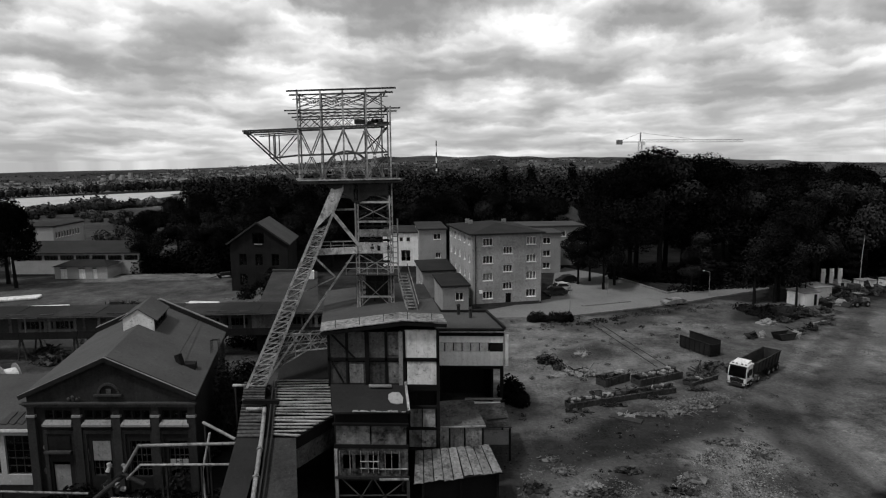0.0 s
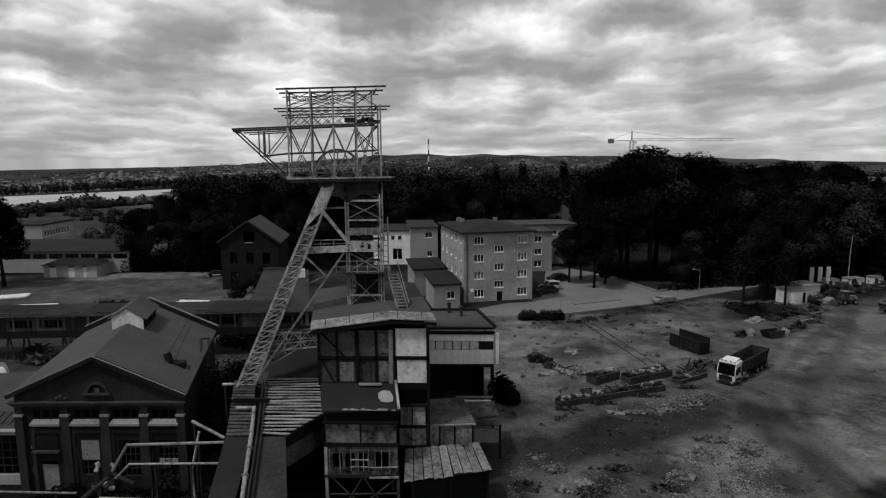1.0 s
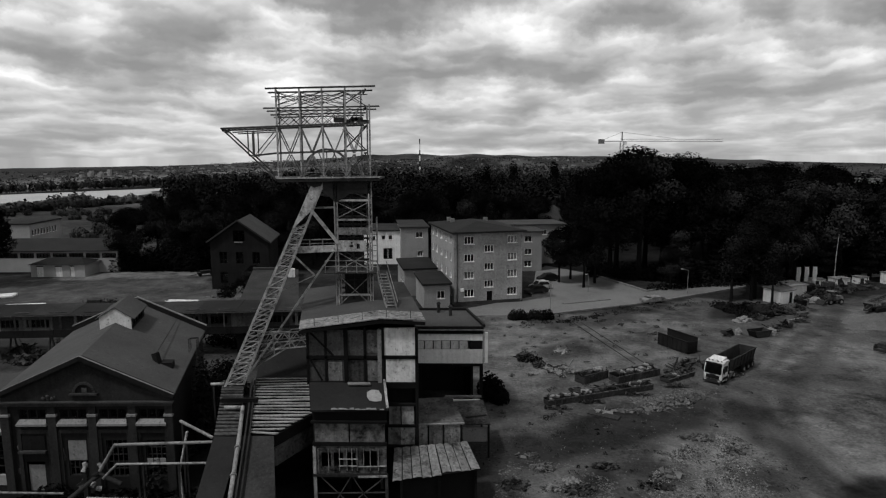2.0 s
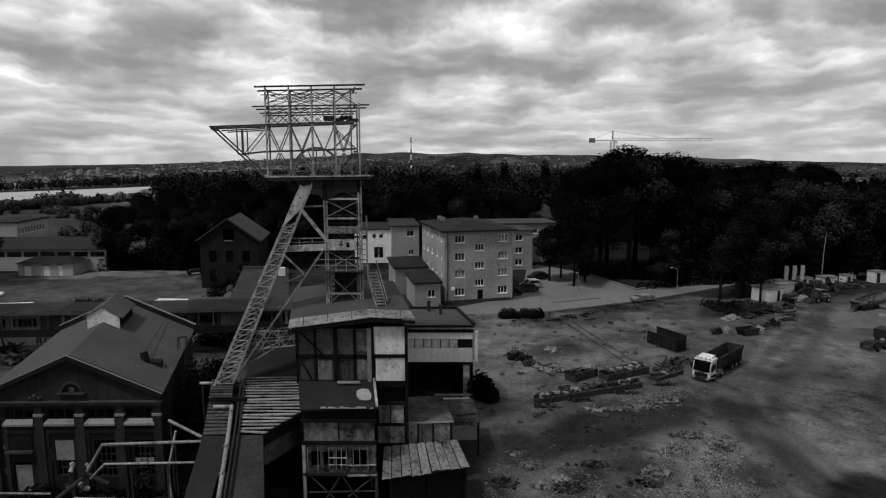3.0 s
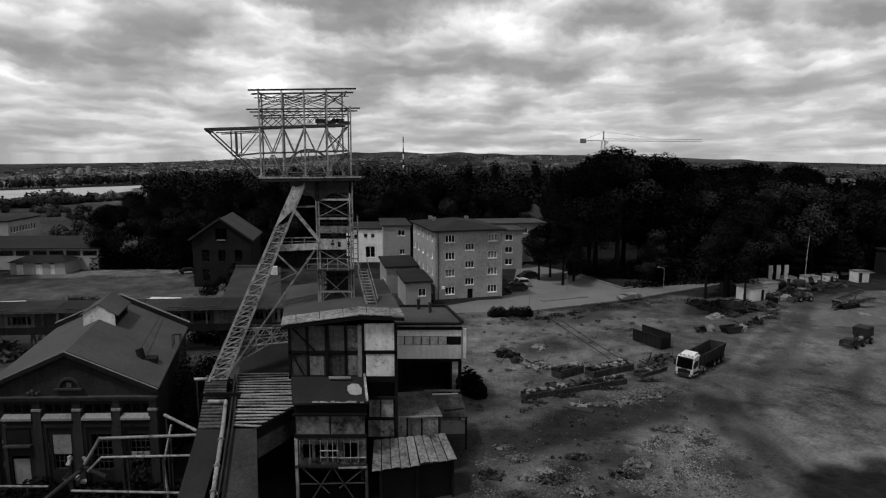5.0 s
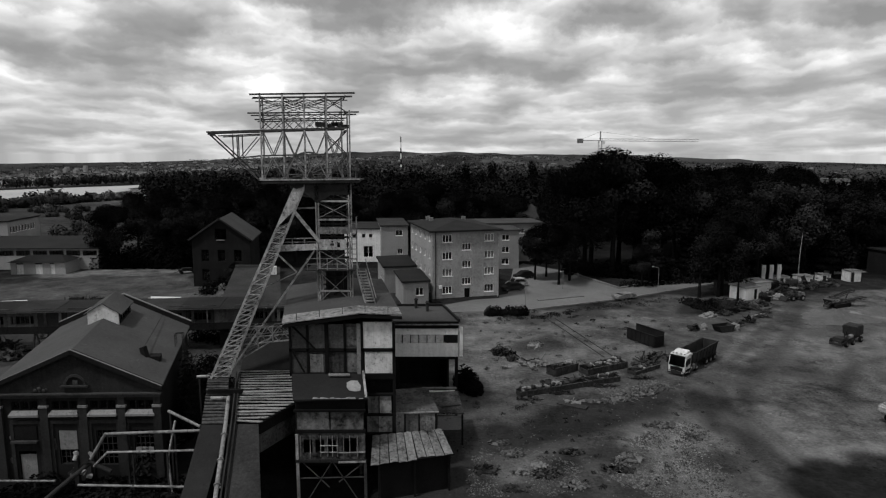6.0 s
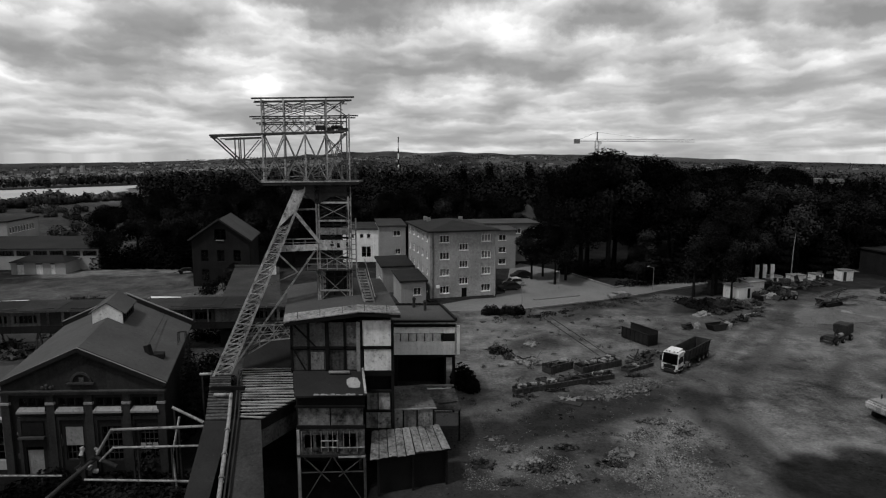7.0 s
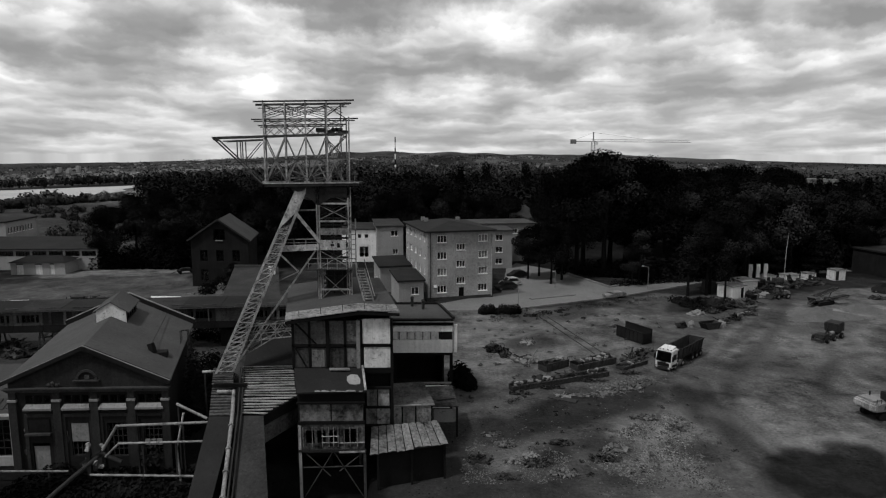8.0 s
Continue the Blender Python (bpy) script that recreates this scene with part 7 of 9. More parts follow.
# ---- sheds on the far side of the left yard ----
def build_left_sheds():
    t = thing("low_shed", -100.9, 131.8, 0, 1.5, "long pale low works shed with a band of windows", "building")
    W, D = 28.3, 10.0
    bays = [(2.0 + 3.5 * i) for i in range(8)]
    bm = bmesh.new()
    pierced(bm, 0, W, 0, 4.5, 0, 0.3, [(u - 1.5, u + 1.5, 3.0, 4.1) for u in bays] + [(22.3, 23.7, 0.02, 2.2)])
    part("wall", bm, M["stucco"], t)
    for u in bays:
        window(t, pose(u, 0.1, 3.55), 3.0, 1.1, 4, 1, "steel_dark", sill=False)
    block("door", t, M["white"], 22.35, 23.65, 0.1, 0.16, 0.02, 2.15, "white wooden door")
    block("door_canopy", t, M["concrete"], 20.5, 24.8, -1.2, -0.004, 2.5, 2.65)
    for x in (0, W - 0.3):
        block("wall", t, M["stucco"], x, x + 0.3, 0.302, D, 0, 4.5)
    block("wall", t, M["stucco"], 0.3, W - 0.3, D - 0.3, D, 0, 4.5)
    bm = bmesh.new()
    prism(bm, [(-0.4, -0.5, 4.52), (W + 0.4, -0.5, 4.52), (W + 0.4, D + 0.4, 5.9), (-0.4, D + 0.4, 5.9)], (0, 0, 0.16))
    part("roof", bm, M["felt_dark"], t, "patched grey roof")
    g = thing("garage", -87.5, 126.4, 0, 2, "row of plain garages with a dark hipped roof", "building")
    W, D, H = 11.0, 6.0, 2.55
    bm = bmesh.new()
    pierced(bm, 0, W, 0, H, 0, 0.25, [(1.2, 2.6, 0.02, 2.1), (5.0, 6.4, 0.02, 2.1), (8.0, 8.9, 0.02, 2.1)])
    part("wall", bm, M["stucco"], g)
    for a, b in ((1.22, 2.58), (5.02, 6.38), (8.02, 8.88)):
        block("door", g, M["white_dirty"], a, b, 0.08, 0.14, 0.02, 2.05)
        block("lintel", g, M["timber"], a, b, -0.05, -0.004, 2.15, 2.35)
    for x in (0, W - 0.25):
        block("wall", g, M["stucco"], x, x + 0.25, 0.252, D, 0, H)
    block("wall", g, M["stucco"], 0.25, W - 0.25, D - 0.25, D, 0, H)
    bm = bmesh.new()
    e = 0.4
    a = [bm.verts.new(p) for p in ((-e, -e, H), (W + e, -e, H), (W + e, D + e, H), (-e, D + e, H))]
    c = [bm.verts.new((2.2, D / 2, H + 1.1)), bm.verts.new((W - 2.2, D / 2, H + 1.1))]
    bm.faces.new(a[::-1])
    for f in ((a[0], a[1], c[1], c[0]), (a[1], a[2], c[1]), (a[2], a[3], c[0], c[1]), (a[3], a[0], c[0])):
        bm.faces.new(f)
    part("roof", bm, M["felt_dark"], g, "dark hipped roof")
    plain_house("works_office", -124.0, 166.5, 5, 9.0, 16.0, 6.6, "two storey works office with a strip of windows", "stucco", "felt_dark",
                side=[(1.6 + 1.45 * i, 4.3, 0.9, 1.7, 1) for i in range(9)], sidex=1)


build_left_sheds()


def lying_pipes(x, y, rz, n, length, label):
    t = thing("pipe_stack", x, y, 0, rz, label, "pipe stack", "pipe stacks")
    for i in range(n):
        bm = bmesh.new()
        r = 0.28
        tube(bm, (0.3 * (i % 2), 0.62 * i, r), (length + 0.3 * (i % 2), 0.62 * i, r), r, r, 10)
        part("pipe", bm, M["white_dirty"], t)


lying_pipes(-48.6, 102.2, -4, 3, 5.2, "pale concrete pipes lying side by side")
lying_pipes(-76.0, 98.0, 10, 3, 8.5, "pale concrete pipes lying on the grass")
lying_pipes(-84.0, 104.0, 25, 4, 7.0, "stack of pale pipes on the grass")
lying_pipes(-59.8, 99.2, 4, 2, 3.2, "single pale pipe on the grass")


def yard_cart(x, y, rz, label):
    """A low flat cart with a stub of load on it."""
    t = thing("yard_cart", x, y, 0, rz, label, "cart")
    block("deck", t, M["timber"], 0, 3.4, 0, 1.5, 0.55, 0.7)
    for xx in (0.5, 2.9):
        bar("axle", t, M["steel_dark"], (xx, 0, 0.32), (xx, 1.5, 0.32), 0.1)
        for yy in (0.0, 1.5):
            bm = bmesh.new()
            tube(bm, (xx, yy - 0.08, 0.32), (xx, yy + 0.08, 0.32), 0.32, 0.32, 14)
            part("wheel", bm, M["black"], t)
    bar("drawbar", t, M["steel_dark"], (0, 0.75, 0.5), (-1.2, 0.75, 0.25), 0.1)
    for xx in (0.1, 1.1, 2.2, 3.3):
        bar("stake", t, M["steel_dark"], (xx, 0.05, 0.7), (xx, 0.05, 1.3), 0.08)
        bar("stake", t, M["steel_dark"], (xx, 1.45, 0.7), (xx, 1.45, 1.2), 0.08)
    block("load", t, M["steel_dark"], 0.6, 2.6, 0.3, 1.2, 0.702, 1.15)


yard_cart(-56.5, 99.0, 8, "dark flat cart standing on the grass")
yard_cart(-61.0, 99.6, 4, "dark flat cart standing on the grass")
yard_cart(-53.0, 126.5, 30, "small dark cart beside the sheds")


def scrap_heap(name, x, y, w, d, h, n, seed, label, mat="scrap", bit=0.6):
    """A heap of bent bars, plates and lumps as one thing."""
    rnd = random.Random(seed)
    bm = bmesh.new()
    for i in range(n):
        f = rnd.random() ** 0.6
        a = rnd.uniform(0, 6.283)
        px, py = w * 0.5 * f * math.cos(a), d * 0.5 * f * math.sin(a)
        top = h * (1 - f * 0.85)
        z = rnd.uniform(0, top)
        c = Vector((px, py, z + 0.06))
        k = rnd.random()
        u = Vector((rnd.uniform(-1, 1), rnd.uniform(-1, 1), rnd.uniform(-0.45, 0.45) * min(1.0, 1.4 * bit))).normalized()
        if k < 0.42:
            beam(bm, c, c + u * rnd.uniform(0.5, 2.4) * bit, rnd.uniform(0.05, 0.16) * bit, rnd.uniform(0.05, 0.2) * bit)
        elif k < 0.62:
            v = u.orthogonal().normalized() * rnd.uniform(0.2, 0.6) * bit
            q = u * rnd.uniform(0.4, 1.1) * bit
            prism(bm, [c - q - v, c + q - v * 0.8, c + q * 0.9 + v, c - q + v], (0, 0, 0.05))
        elif k < 0.84:
            p, q, r = rnd.uniform(0.15, 0.55) * bit, rnd.uniform(0.12, 0.35) * bit, rnd.uniform(0.1, 0.35) * bit
            n0 = len(bm.verts)
            box(bm, -p, p, -q, q, -r * 0.5, r * 0.5)
            bm.verts.ensure_lookup_table()
            turn = pose(c.x, c.y, c.z + 0.1 * bit, rnd.uniform(-20, 20), rnd.uniform(-20, 20), rnd.uniform(0, 180))
            for w_ in bm.verts[n0:]:
                w_.co = turn @ w_.co
        else:
            r = rnd.uniform(0.1, 0.35) * bit
            bmesh.ops.create_icosphere(bm, subdivisions=1, radius=r, matrix=Matrix.Translation(c) @ Matrix.Diagonal((1, rnd.uniform(0.6, 1.2), rnd.uniform(0.5, 0.9), 1)))
    bmesh.ops.create_icosphere(bm, subdivisions=2, radius=1.0, matrix=Matrix.Translation((0, 0, -0.1)) @ Matrix.Diagonal((w * 0.42, d * 0.4, h * 0.55, 1)))
    for v in bm.verts:
        v.co.z = max(v.co.z, 0.01)
    bmesh.ops.recalc_face_normals(bm, faces=bm.faces)
    me = bpy.data.meshes.new(name)
    bm.to_mesh(me)
    bm.free()
    me.materials.append(M[mat])
    ob = tagged(new(name, me), label, "scrap heap", "scrap heaps", "stuff")
    ob.location = (x, y, 0)
    return ob


for i, (x, y, w, d, h) in enumerate(((-38.5, 63.5, 5, 3, 1.5), (-43, 59.5, 7, 4, 1.6), (-47, 64, 5, 3, 1.2), (-55.5, 97.5, 6, 2.5, 1.3), (-36, 66, 3, 2, 1.0), (-22.5, 50, 2.0, 9, 2.2), (-51, 72.5, 6, 4, 1.6), (-54.5, 75.5, 4, 3, 1.3), (-52, 81.5, 3.6, 3, 1.4), (-56.3, 100.6, 4.0, 1.6, 1.5))):
    scrap_heap("scrap_heap", x, y, w, d, h, 130, 200 + i, "heap of dark rusting scrap metal on the ground")
for i, (x, y, w, d, h) in enumerate(((50.5, 96.5, 3.5, 2.0, 1.2), (54.0, 98.5, 3.2, 1.8, 1.0), (57.5, 104.8, 3, 1.6, 1.2), (65, 112, 5, 3, 1.8), (72, 114, 6, 3, 1.8))):
    scrap_heap("scrap_heap", x, y, w, d, h, 100, 300 + i, "heap of mixed scrap and timber by the yard hut")


def tarp(x, y, w, d, h, seed, label, mat="concrete"):
    """Crumpled sheeting thrown over something."""
    bm = bmesh.new()
    bmesh.ops.create_icosphere(bm, subdivisions=4, radius=1.0)
    for v in bm.verts:
        k = 1 + 0.4 * (noise.noise(v.co * 2.2 + Vector((seed, 0, 0)))) + 0.25 * noise.noise(v.co * 5.5 + Vector((0, seed, 0)))
        v.co = Vector((v.co.x * w / 2 * k, v.co.y * d / 2 * k, max(0.01, v.co.z * h * k)))
    me = bpy.data.meshes.new("tarpaulin")
    bm.to_mesh(me)
    bm.free()
    me.materials.append(M[mat])
    tagged(new("tarpaulin", me), label, "tarpaulin").location = (x, y, 0)


tarp(41.9, 91.2, 2.6, 1.4, 0.8, 1.0, "pale crumpled tarpaulin dumped on the yard")
tarp(42.6, 84.2, 1.6, 1.2, 0.9, 2.0, "pale bundled sheeting dumped on the yard")
tarp(59.4, 103.8, 2.4, 1.4, 0.9, 3.0, "pale covered load before the hut")
tarp(62.0, 104.4, 2.2, 1.3, 0.7, 4.0, "pale covered load before the hut")
tarp(46.4, 94.6, 3.0, 1.9, 1.6, 5.0, "dark covered heap beside the scrub", "felt_dark")
tarp(38.4, 84.6, 0.9, 0.9, 0.8, 6.0, "small pale bundle on the yard")


def small_skip(x, y, rz, L, W, H, label):
    """A small open skip with sloping ends."""
    t = thing("small_skip", x, y, 0, rz, label, "skip")
    mat = M["steel_dark"]
    for y0 in (0, W - 0.05):
        bm = bmesh.new()
        prism(bm, [(0.5, y0, 0.05), (L - 0.5, y0, 0.05), (L, y0, H), (0, y0, H)], (0, 0.05, 0))
        part("side_wall", bm, mat, t)
        bar("rim_rail", t, mat, (0, y0 + 0.02, H + 0.03), (L, y0 + 0.02, H + 0.03), 0.1, 0.07)
    for a, b in ((0.5, 0.0), (L - 0.5, L)):
        bm = bmesh.new()
        prism(bm, [(a, 0.052, 0.05), (a, W - 0.052, 0.05), (b, W - 0.052, H), (b, 0.052, H)], (0.05 if a < 1 else -0.05, 0, 0))
        part("end_wall", bm, mat, t)
    block("floor_plate", t, mat, 0.5, L - 0.5, 0.052, W - 0.052, 0.02, 0.08)


small_skip(39.6, 82.4, 20, 2.9, 1.5, 0.9, "small dark open skip with sloping ends")
small_skip(45.6, 95.8, 15, 3.2, 1.6, 1.1, "dark rusty skip beside the scrub")


def timber_stack(x, y, rz, n, L, label, mat="concrete"):
    t = thing("timber_stack", x, y, 0, rz, label, "timber", "timber stacks")
    rnd = random.Random(int(x * 10))
    for k in range(n):
        z = 0.05 + 0.09 * (k // 4)
        u = rnd.uniform(-0.3, 0.3)
        bar("plank", t, M[mat], (u, 0.26 * (k % 4), z), (u + L * rnd.uniform(0.75, 1), 0.26 * (k % 4) + rnd.uniform(-0.15, 0.15), z), 0.2, 0.07)


timber_stack(49.4, 91.4, 32, 7, 3.2, "pale planks dropped on the yard")
timber_stack(52.2, 95.6, 20, 10, 2.6, "grey planks stacked beside the scrap", "panel_mid")
timber_stack(47.8, 90.0, 60, 5, 1.8, "short grey planks on the yard", "panel_mid")
timber_stack(12.6, 77.4, -10, 5, 1.8, "loose pale boards lying on the dirt", "panel_mid")
timber_stack(3.0, 74.0, 10, 4, 1.5, "loose grey boards lying on the dirt", "panel_mid")


def crate(x, y, rz, w, h, mat, label):
    t = thing("crate", x, y, 0, rz, label, "crate", "crates")
    block("box_body", t, M[mat], 0.03, w - 0.03, 0.03, w * 0.8 - 0.03, 0.06, h)
    for k in range(4):
        for y0, y1 in ((0, 0.028), (w * 0.8 - 0.028, w * 0.8)):
            block("slat", t, M[mat], 0, w, y0, y1, 0.08 + k * h / 4, 0.06 + (k + 0.85) * h / 4)
    for y0 in (0.1, w * 0.4, w * 0.8 - 0.2):
        block("skid", t, M[mat], 0, w, y0, y0 + 0.1, 0, 0.058)


for k, (x, y, rz, w, h, mat, lab) in enumerate(((55.4, 100.6, 20, 1.2, 1.0, "timber", "dark wooden crate by the hut"), (56.8, 101.6, 40, 1.0, 0.8, "panel_mid", "grey wooden crate by the hut"),
                                                (59.6, 107.8, 15, 1.8, 1.7, "timber", "tall dark crate beside the hut"), (48.8, 98.4, 35, 1.3, 1.0, "panel", "grey crate among the scrap"), (62.8, 109.4, 10, 1.6, 1.5, "timber", "tall dark crate beside the hut"),
                                                (66.4, 112.6, 18, 1.7, 1.6, "panel", "grey crate under the trees"))):
    crate(x, y, rz, w, h, mat, lab)


# ---- yard things ----
def wheel(parent, x, y, z, r, w, axis="x"):
    bm = bmesh.new()
    d = Vector((w / 2, 0, 0)) if axis == "x" else Vector((0, w / 2, 0))
    c = Vector((x, y, z))
    tube(bm, c - d, c + d, r, r, 18)
    bmesh.ops.bevel(bm, geom=[e for e in bm.edges if len(e.link_faces) == 2 and any(len(f.verts) > 4 for f in e.link_faces)], offset=0.07, segments=2, affect="EDGES")
    t = part("wheel", bm, M["black"], parent)
    bm = bmesh.new()
    tube(bm, c - d * 1.04, c + d * 1.04, r * 0.5, r * 0.45, 12)
    part("rim", bm, M["steel"], t)


def build_truck():
    t = thing("tipper_truck", 26.5, 66.1, 0, -45, "white cab tipper lorry with a long dark open body", "truck")
    # cab
    bm = bmesh.new()
    prof = [(0.0, 0.45), (0.0, 1.25), (0.12, 2.1), (0.3, 2.85), (0.7, 3.0), (2.0, 3.0), (2.1, 2.8), (2.1, 0.95), (1.95, 0.95), (1.9, 0.6), (0.9, 0.5)]
    prism(bm, [(0.02, y, z) for y, z in prof], (2.46, 0, 0))
    bmesh.ops.bevel(bm, geom=bm.edges[:], offset=0.06, segments=2, affect="EDGES")
    cab = part("cab", bm, M["white_dirty"], t, "dusty white painted cab")
    bm = bmesh.new()
    prism(bm, [(0.2, -0.02 + 0.045, 1.42), (2.3, 0.025, 1.42), (2.22, 0.245, 2.55), (0.28, 0.245, 2.55)], (0, -0.05, 0.01))
    part("windscreen", bm, M["glass"], cab, "dark sloping windscreen")
    block("screen_backing", cab, M["black"], 0.25, 2.25, 0.1, 0.16, 1.45, 1.52)
    bm = bmesh.new()
    prism(bm, [(0.1, 0.012, 1.4), (2.4, 0.012, 1.4), (2.34, 0.262, 2.66), (0.16, 0.262, 2.66)], (0, -0.04, 0))
    part("windscreen", bm, M["black"], cab, "dark tinted windscreen band")
    block("grille", cab, M["black"], 0.35, 2.15, -0.04, -0.004, 0.74, 1.25)
    block("bumper", cab, M["steel_dark"], 0.0, 2.5, -0.12, 0.1, 0.3, 0.7)
    for x in (0.12, 2.05):
        block("headlight", cab, M["steel_pale"], x, x + 0.35, -0.14, -0.1, 0.48, 0.68)
    for x in (2.475, -0.004):
        block("side_window", cab, M["felt_dark"], x, x + 0.03, 0.5, 1.45, 1.55, 2.4, "dark side window")
    for x in (-0.012, 2.49):
        # black panel added to stand for the dark gap behind the cab
        block("air_intake", cab, M["black"], x, x + 0.022, 1.72, 2.06, 1.05, 2.75, "dark panel for the shaded gap behind the cab")
        block("step_panel", cab, M["black"], x, x + 0.024, 0.2, 1.7, 0.62, 0.98, "dark step below the door")
        block("door_line", cab, M["steel_dark"], x, x + 0.02, 1.56, 1.6, 1.0, 2.6)
    block("sun_visor", cab, M["black"], 0.15, 2.35, 0.1, 0.3, 2.68, 2.82)
    block("badge_bar", cab, M["steel_dark"], 0.8, 1.7, -0.03, -0.003, 1.28, 1.36)
    for x in (-0.3, 2.55):
        block("mirror", cab, M["black"], x, x + 0.25, 0.05, 0.2, 1.6, 2.3)
    bm = bmesh.new()
    prism(bm, [(0.35, 0.6, 3.0), (0.35, 1.9, 3.0), (0.35, 1.9, 3.3), (0.35, 1.1, 3.22)], (1.8, 0, 0))
    part("roof_deflector", bm, M["white_dirty"], cab)
    for x in (0.3, 0.8, 1.5, 2.0):
        block("roof_lamp", cab, M["steel_dark"], x, x + 0.2, 0.45, 0.55, 2.98, 3.08)
    # chassis and tipping body
    for x in (0.7, 1.6):
        block("chassis_rail", t, M["steel_dark"], x, x + 0.2, 1.8, 9.9, 0.75, 1.05)
    block("fuel_tank", t, M["steel"], 2.0, 2.45, 2.5, 3.5, 0.45, 1.0)
    bm = bmesh.new()
    o = [(0.0, 2.9), (2.5, 2.9), (2.5, 10.0), (0.0, 10.0)]
    lo = [(0.25, 3.3), (2.25, 3.3), (2.25, 9.8), (0.25, 9.8)]
    a = [bm.verts.new((x, y, 1.15)) for x, y in lo]
    b = [bm.verts.new((x, y, 2.75)) for x, y in o]
    i_ = [bm.verts.new((x + (0.09 if x < 1 else -0.09), y + (0.09 if y < 5 else -0.09), 2.75)) for x, y in o]
    j_ = [bm.verts.new((x + (0.09 if x < 1 else -0.09), y + (0.09 if y < 5 else -0.09), 1.25)) for x, y in lo]
    bm.faces.new(a[::-1])
    bm.faces.new(j_)
    for k in range(4):
        n = (k + 1) % 4
        bm.faces.new((a[k], a[n], b[n], b[k]))
        bm.faces.new((b[k], b[n], i_[n], i_[k]))
        bm.faces.new((i_[k], i_[n], j_[n], j_[k]))
    body = part("tipper_body", bm, M["steel_dark"], t, "dark empty tipper body")
    for k in range(7):
        y = 3.6 + 1.0 * k
        bar("rib", body, M["steel_dark"], (2.32, y, 1.2), (2.53, y, 2.72), 0.1, 0.08)
    bar("rim_rail", body, M["steel_dark"], (2.52, 2.9, 2.74), (2.52, 10.0, 2.74), 0.1, 0.12)
    bar("rim_rail", body, M["steel_dark"], (-0.02, 2.9, 2.74), (-0.02, 10.0, 2.74), 0.1, 0.12)
    for y in (1.35, 3.55, 6.6, 7.9, 9.2):
        for x in (0.2, 2.3):
            wheel(t, x, y, 0.52, 0.52, 0.36)
    for x in (0.05, 2.15):
        block("mudguard", t, M["black"], x, x + 0.34, 6.0, 9.8, 1.06, 1.12)
    return t


build_truck().scale = (0.78, 0.93, 0.82)


def build_container():
    t = thing("roll_off_skip", 25.9, 79.8, 0, -63, "dark rusty open steel skip standing on the yard", "skip")
    L, W, H = 4.9, 1.7, 1.55
    block("floor_plate", t, M["panel_dark"], 0, L, 0, W, 0.12, 0.2)
    for y, h in ((0, H), (W - 0.08, H + 0.35)):
        p = block("side_wall", t, M["panel_dark"], 0, L, y, y + 0.08, 0.2, h)
        for i in range(7):
            block("rib", p, M["panel_dark"], 0.1 + 0.76 * i, 0.2 + 0.76 * i, y - 0.06 if y == 0 else y + 0.082, y - 0.002 if y == 0 else y + 0.14, 0.2, h)
        block("rim_rail", p, M["panel_dark"], 0, L, y - 0.05, y + 0.12, h + 0.002, h + 0.1)
    block("end_wall", t, M["panel_dark"], L - 0.08, L, 0.082, W - 0.082, 0.2, H)
    for x in (0.4, L - 0.6):
        block("skid", t, M["panel_dark"], x, x + 0.2, 0.2, W - 0.2, 0, 0.12)


build_container()


def build_hut():
    t = thing("yard_hut", 52.8, 102.2, 0, 26, "small white yard hut with a dark doorway", "hut")
    W, D, H = 3.3, 3.2, 2.15
    bm = bmesh.new()
    pierced(bm, 0, W, 0, H, 0, 0.15, [(2.2, 3.0, 0.02, 1.85)])
    part("wall", bm, M["white"], t)
    for x in (0, W - 0.15):
        block("wall", t, M["white"], x, x + 0.15, 0.152, D, 0, H)
    block("wall", t, M["white"], 0.15, W - 0.15, D - 0.15, D, 0, H)
    block("door", t, M["timber"], 2.22, 2.98, 0.08, 0.13, 0.02, 1.83)
    slab("roof", t, M["concrete"], [(-0.2, -0.25, H + 0.15), (W + 0.2, -0.25, H + 0.15), (W + 0.2, D + 0.2, H + 0.3), (-0.2, D + 0.2, H + 0.3)], 0.14)
    u = thing("store_shed", 56.6, 106.4, 0, 20, "pale flat roofed store shed behind the hut", "shed")
    for (x0, x1, y0, y1) in ((0, 3.6, 0, 0.15), (0, 0.15, 0.152, 3), (3.45, 3.6, 0.152, 3), (0.15, 3.45, 2.85, 3)):
        block("wall", u, M["white_dirty"], x0, x1, y0, y1, 0, 2.2)
    slab("roof", u, M["concrete"], [(-0.3, -0.3, 2.36), (3.8, -0.3, 2.36), (3.8, 3.2, 2.5), (-0.3, 3.2, 2.5)], 0.15)
    v = thing("store_shed", 50.4, 106.8, 0, 14, "dull grey store shed under the trees", "shed")
    for (x0, x1, y0, y1) in ((0, 1.9, 0, 0.15), (0, 0.15, 0.152, 1.6), (1.75, 1.9, 0.152, 1.6), (0.15, 1.75, 1.45, 1.6)):
        block("wall", v, M["concrete_dark"], x0, x1, y0, y1, 0, 2.0)
    slab("roof", v, M["concrete_dark"], [(-0.3, -0.3, 2.16), (2.1, -0.3, 2.16), (2.1, 1.8, 2.3), (-0.3, 1.8, 2.3)], 0.15)


build_hut()


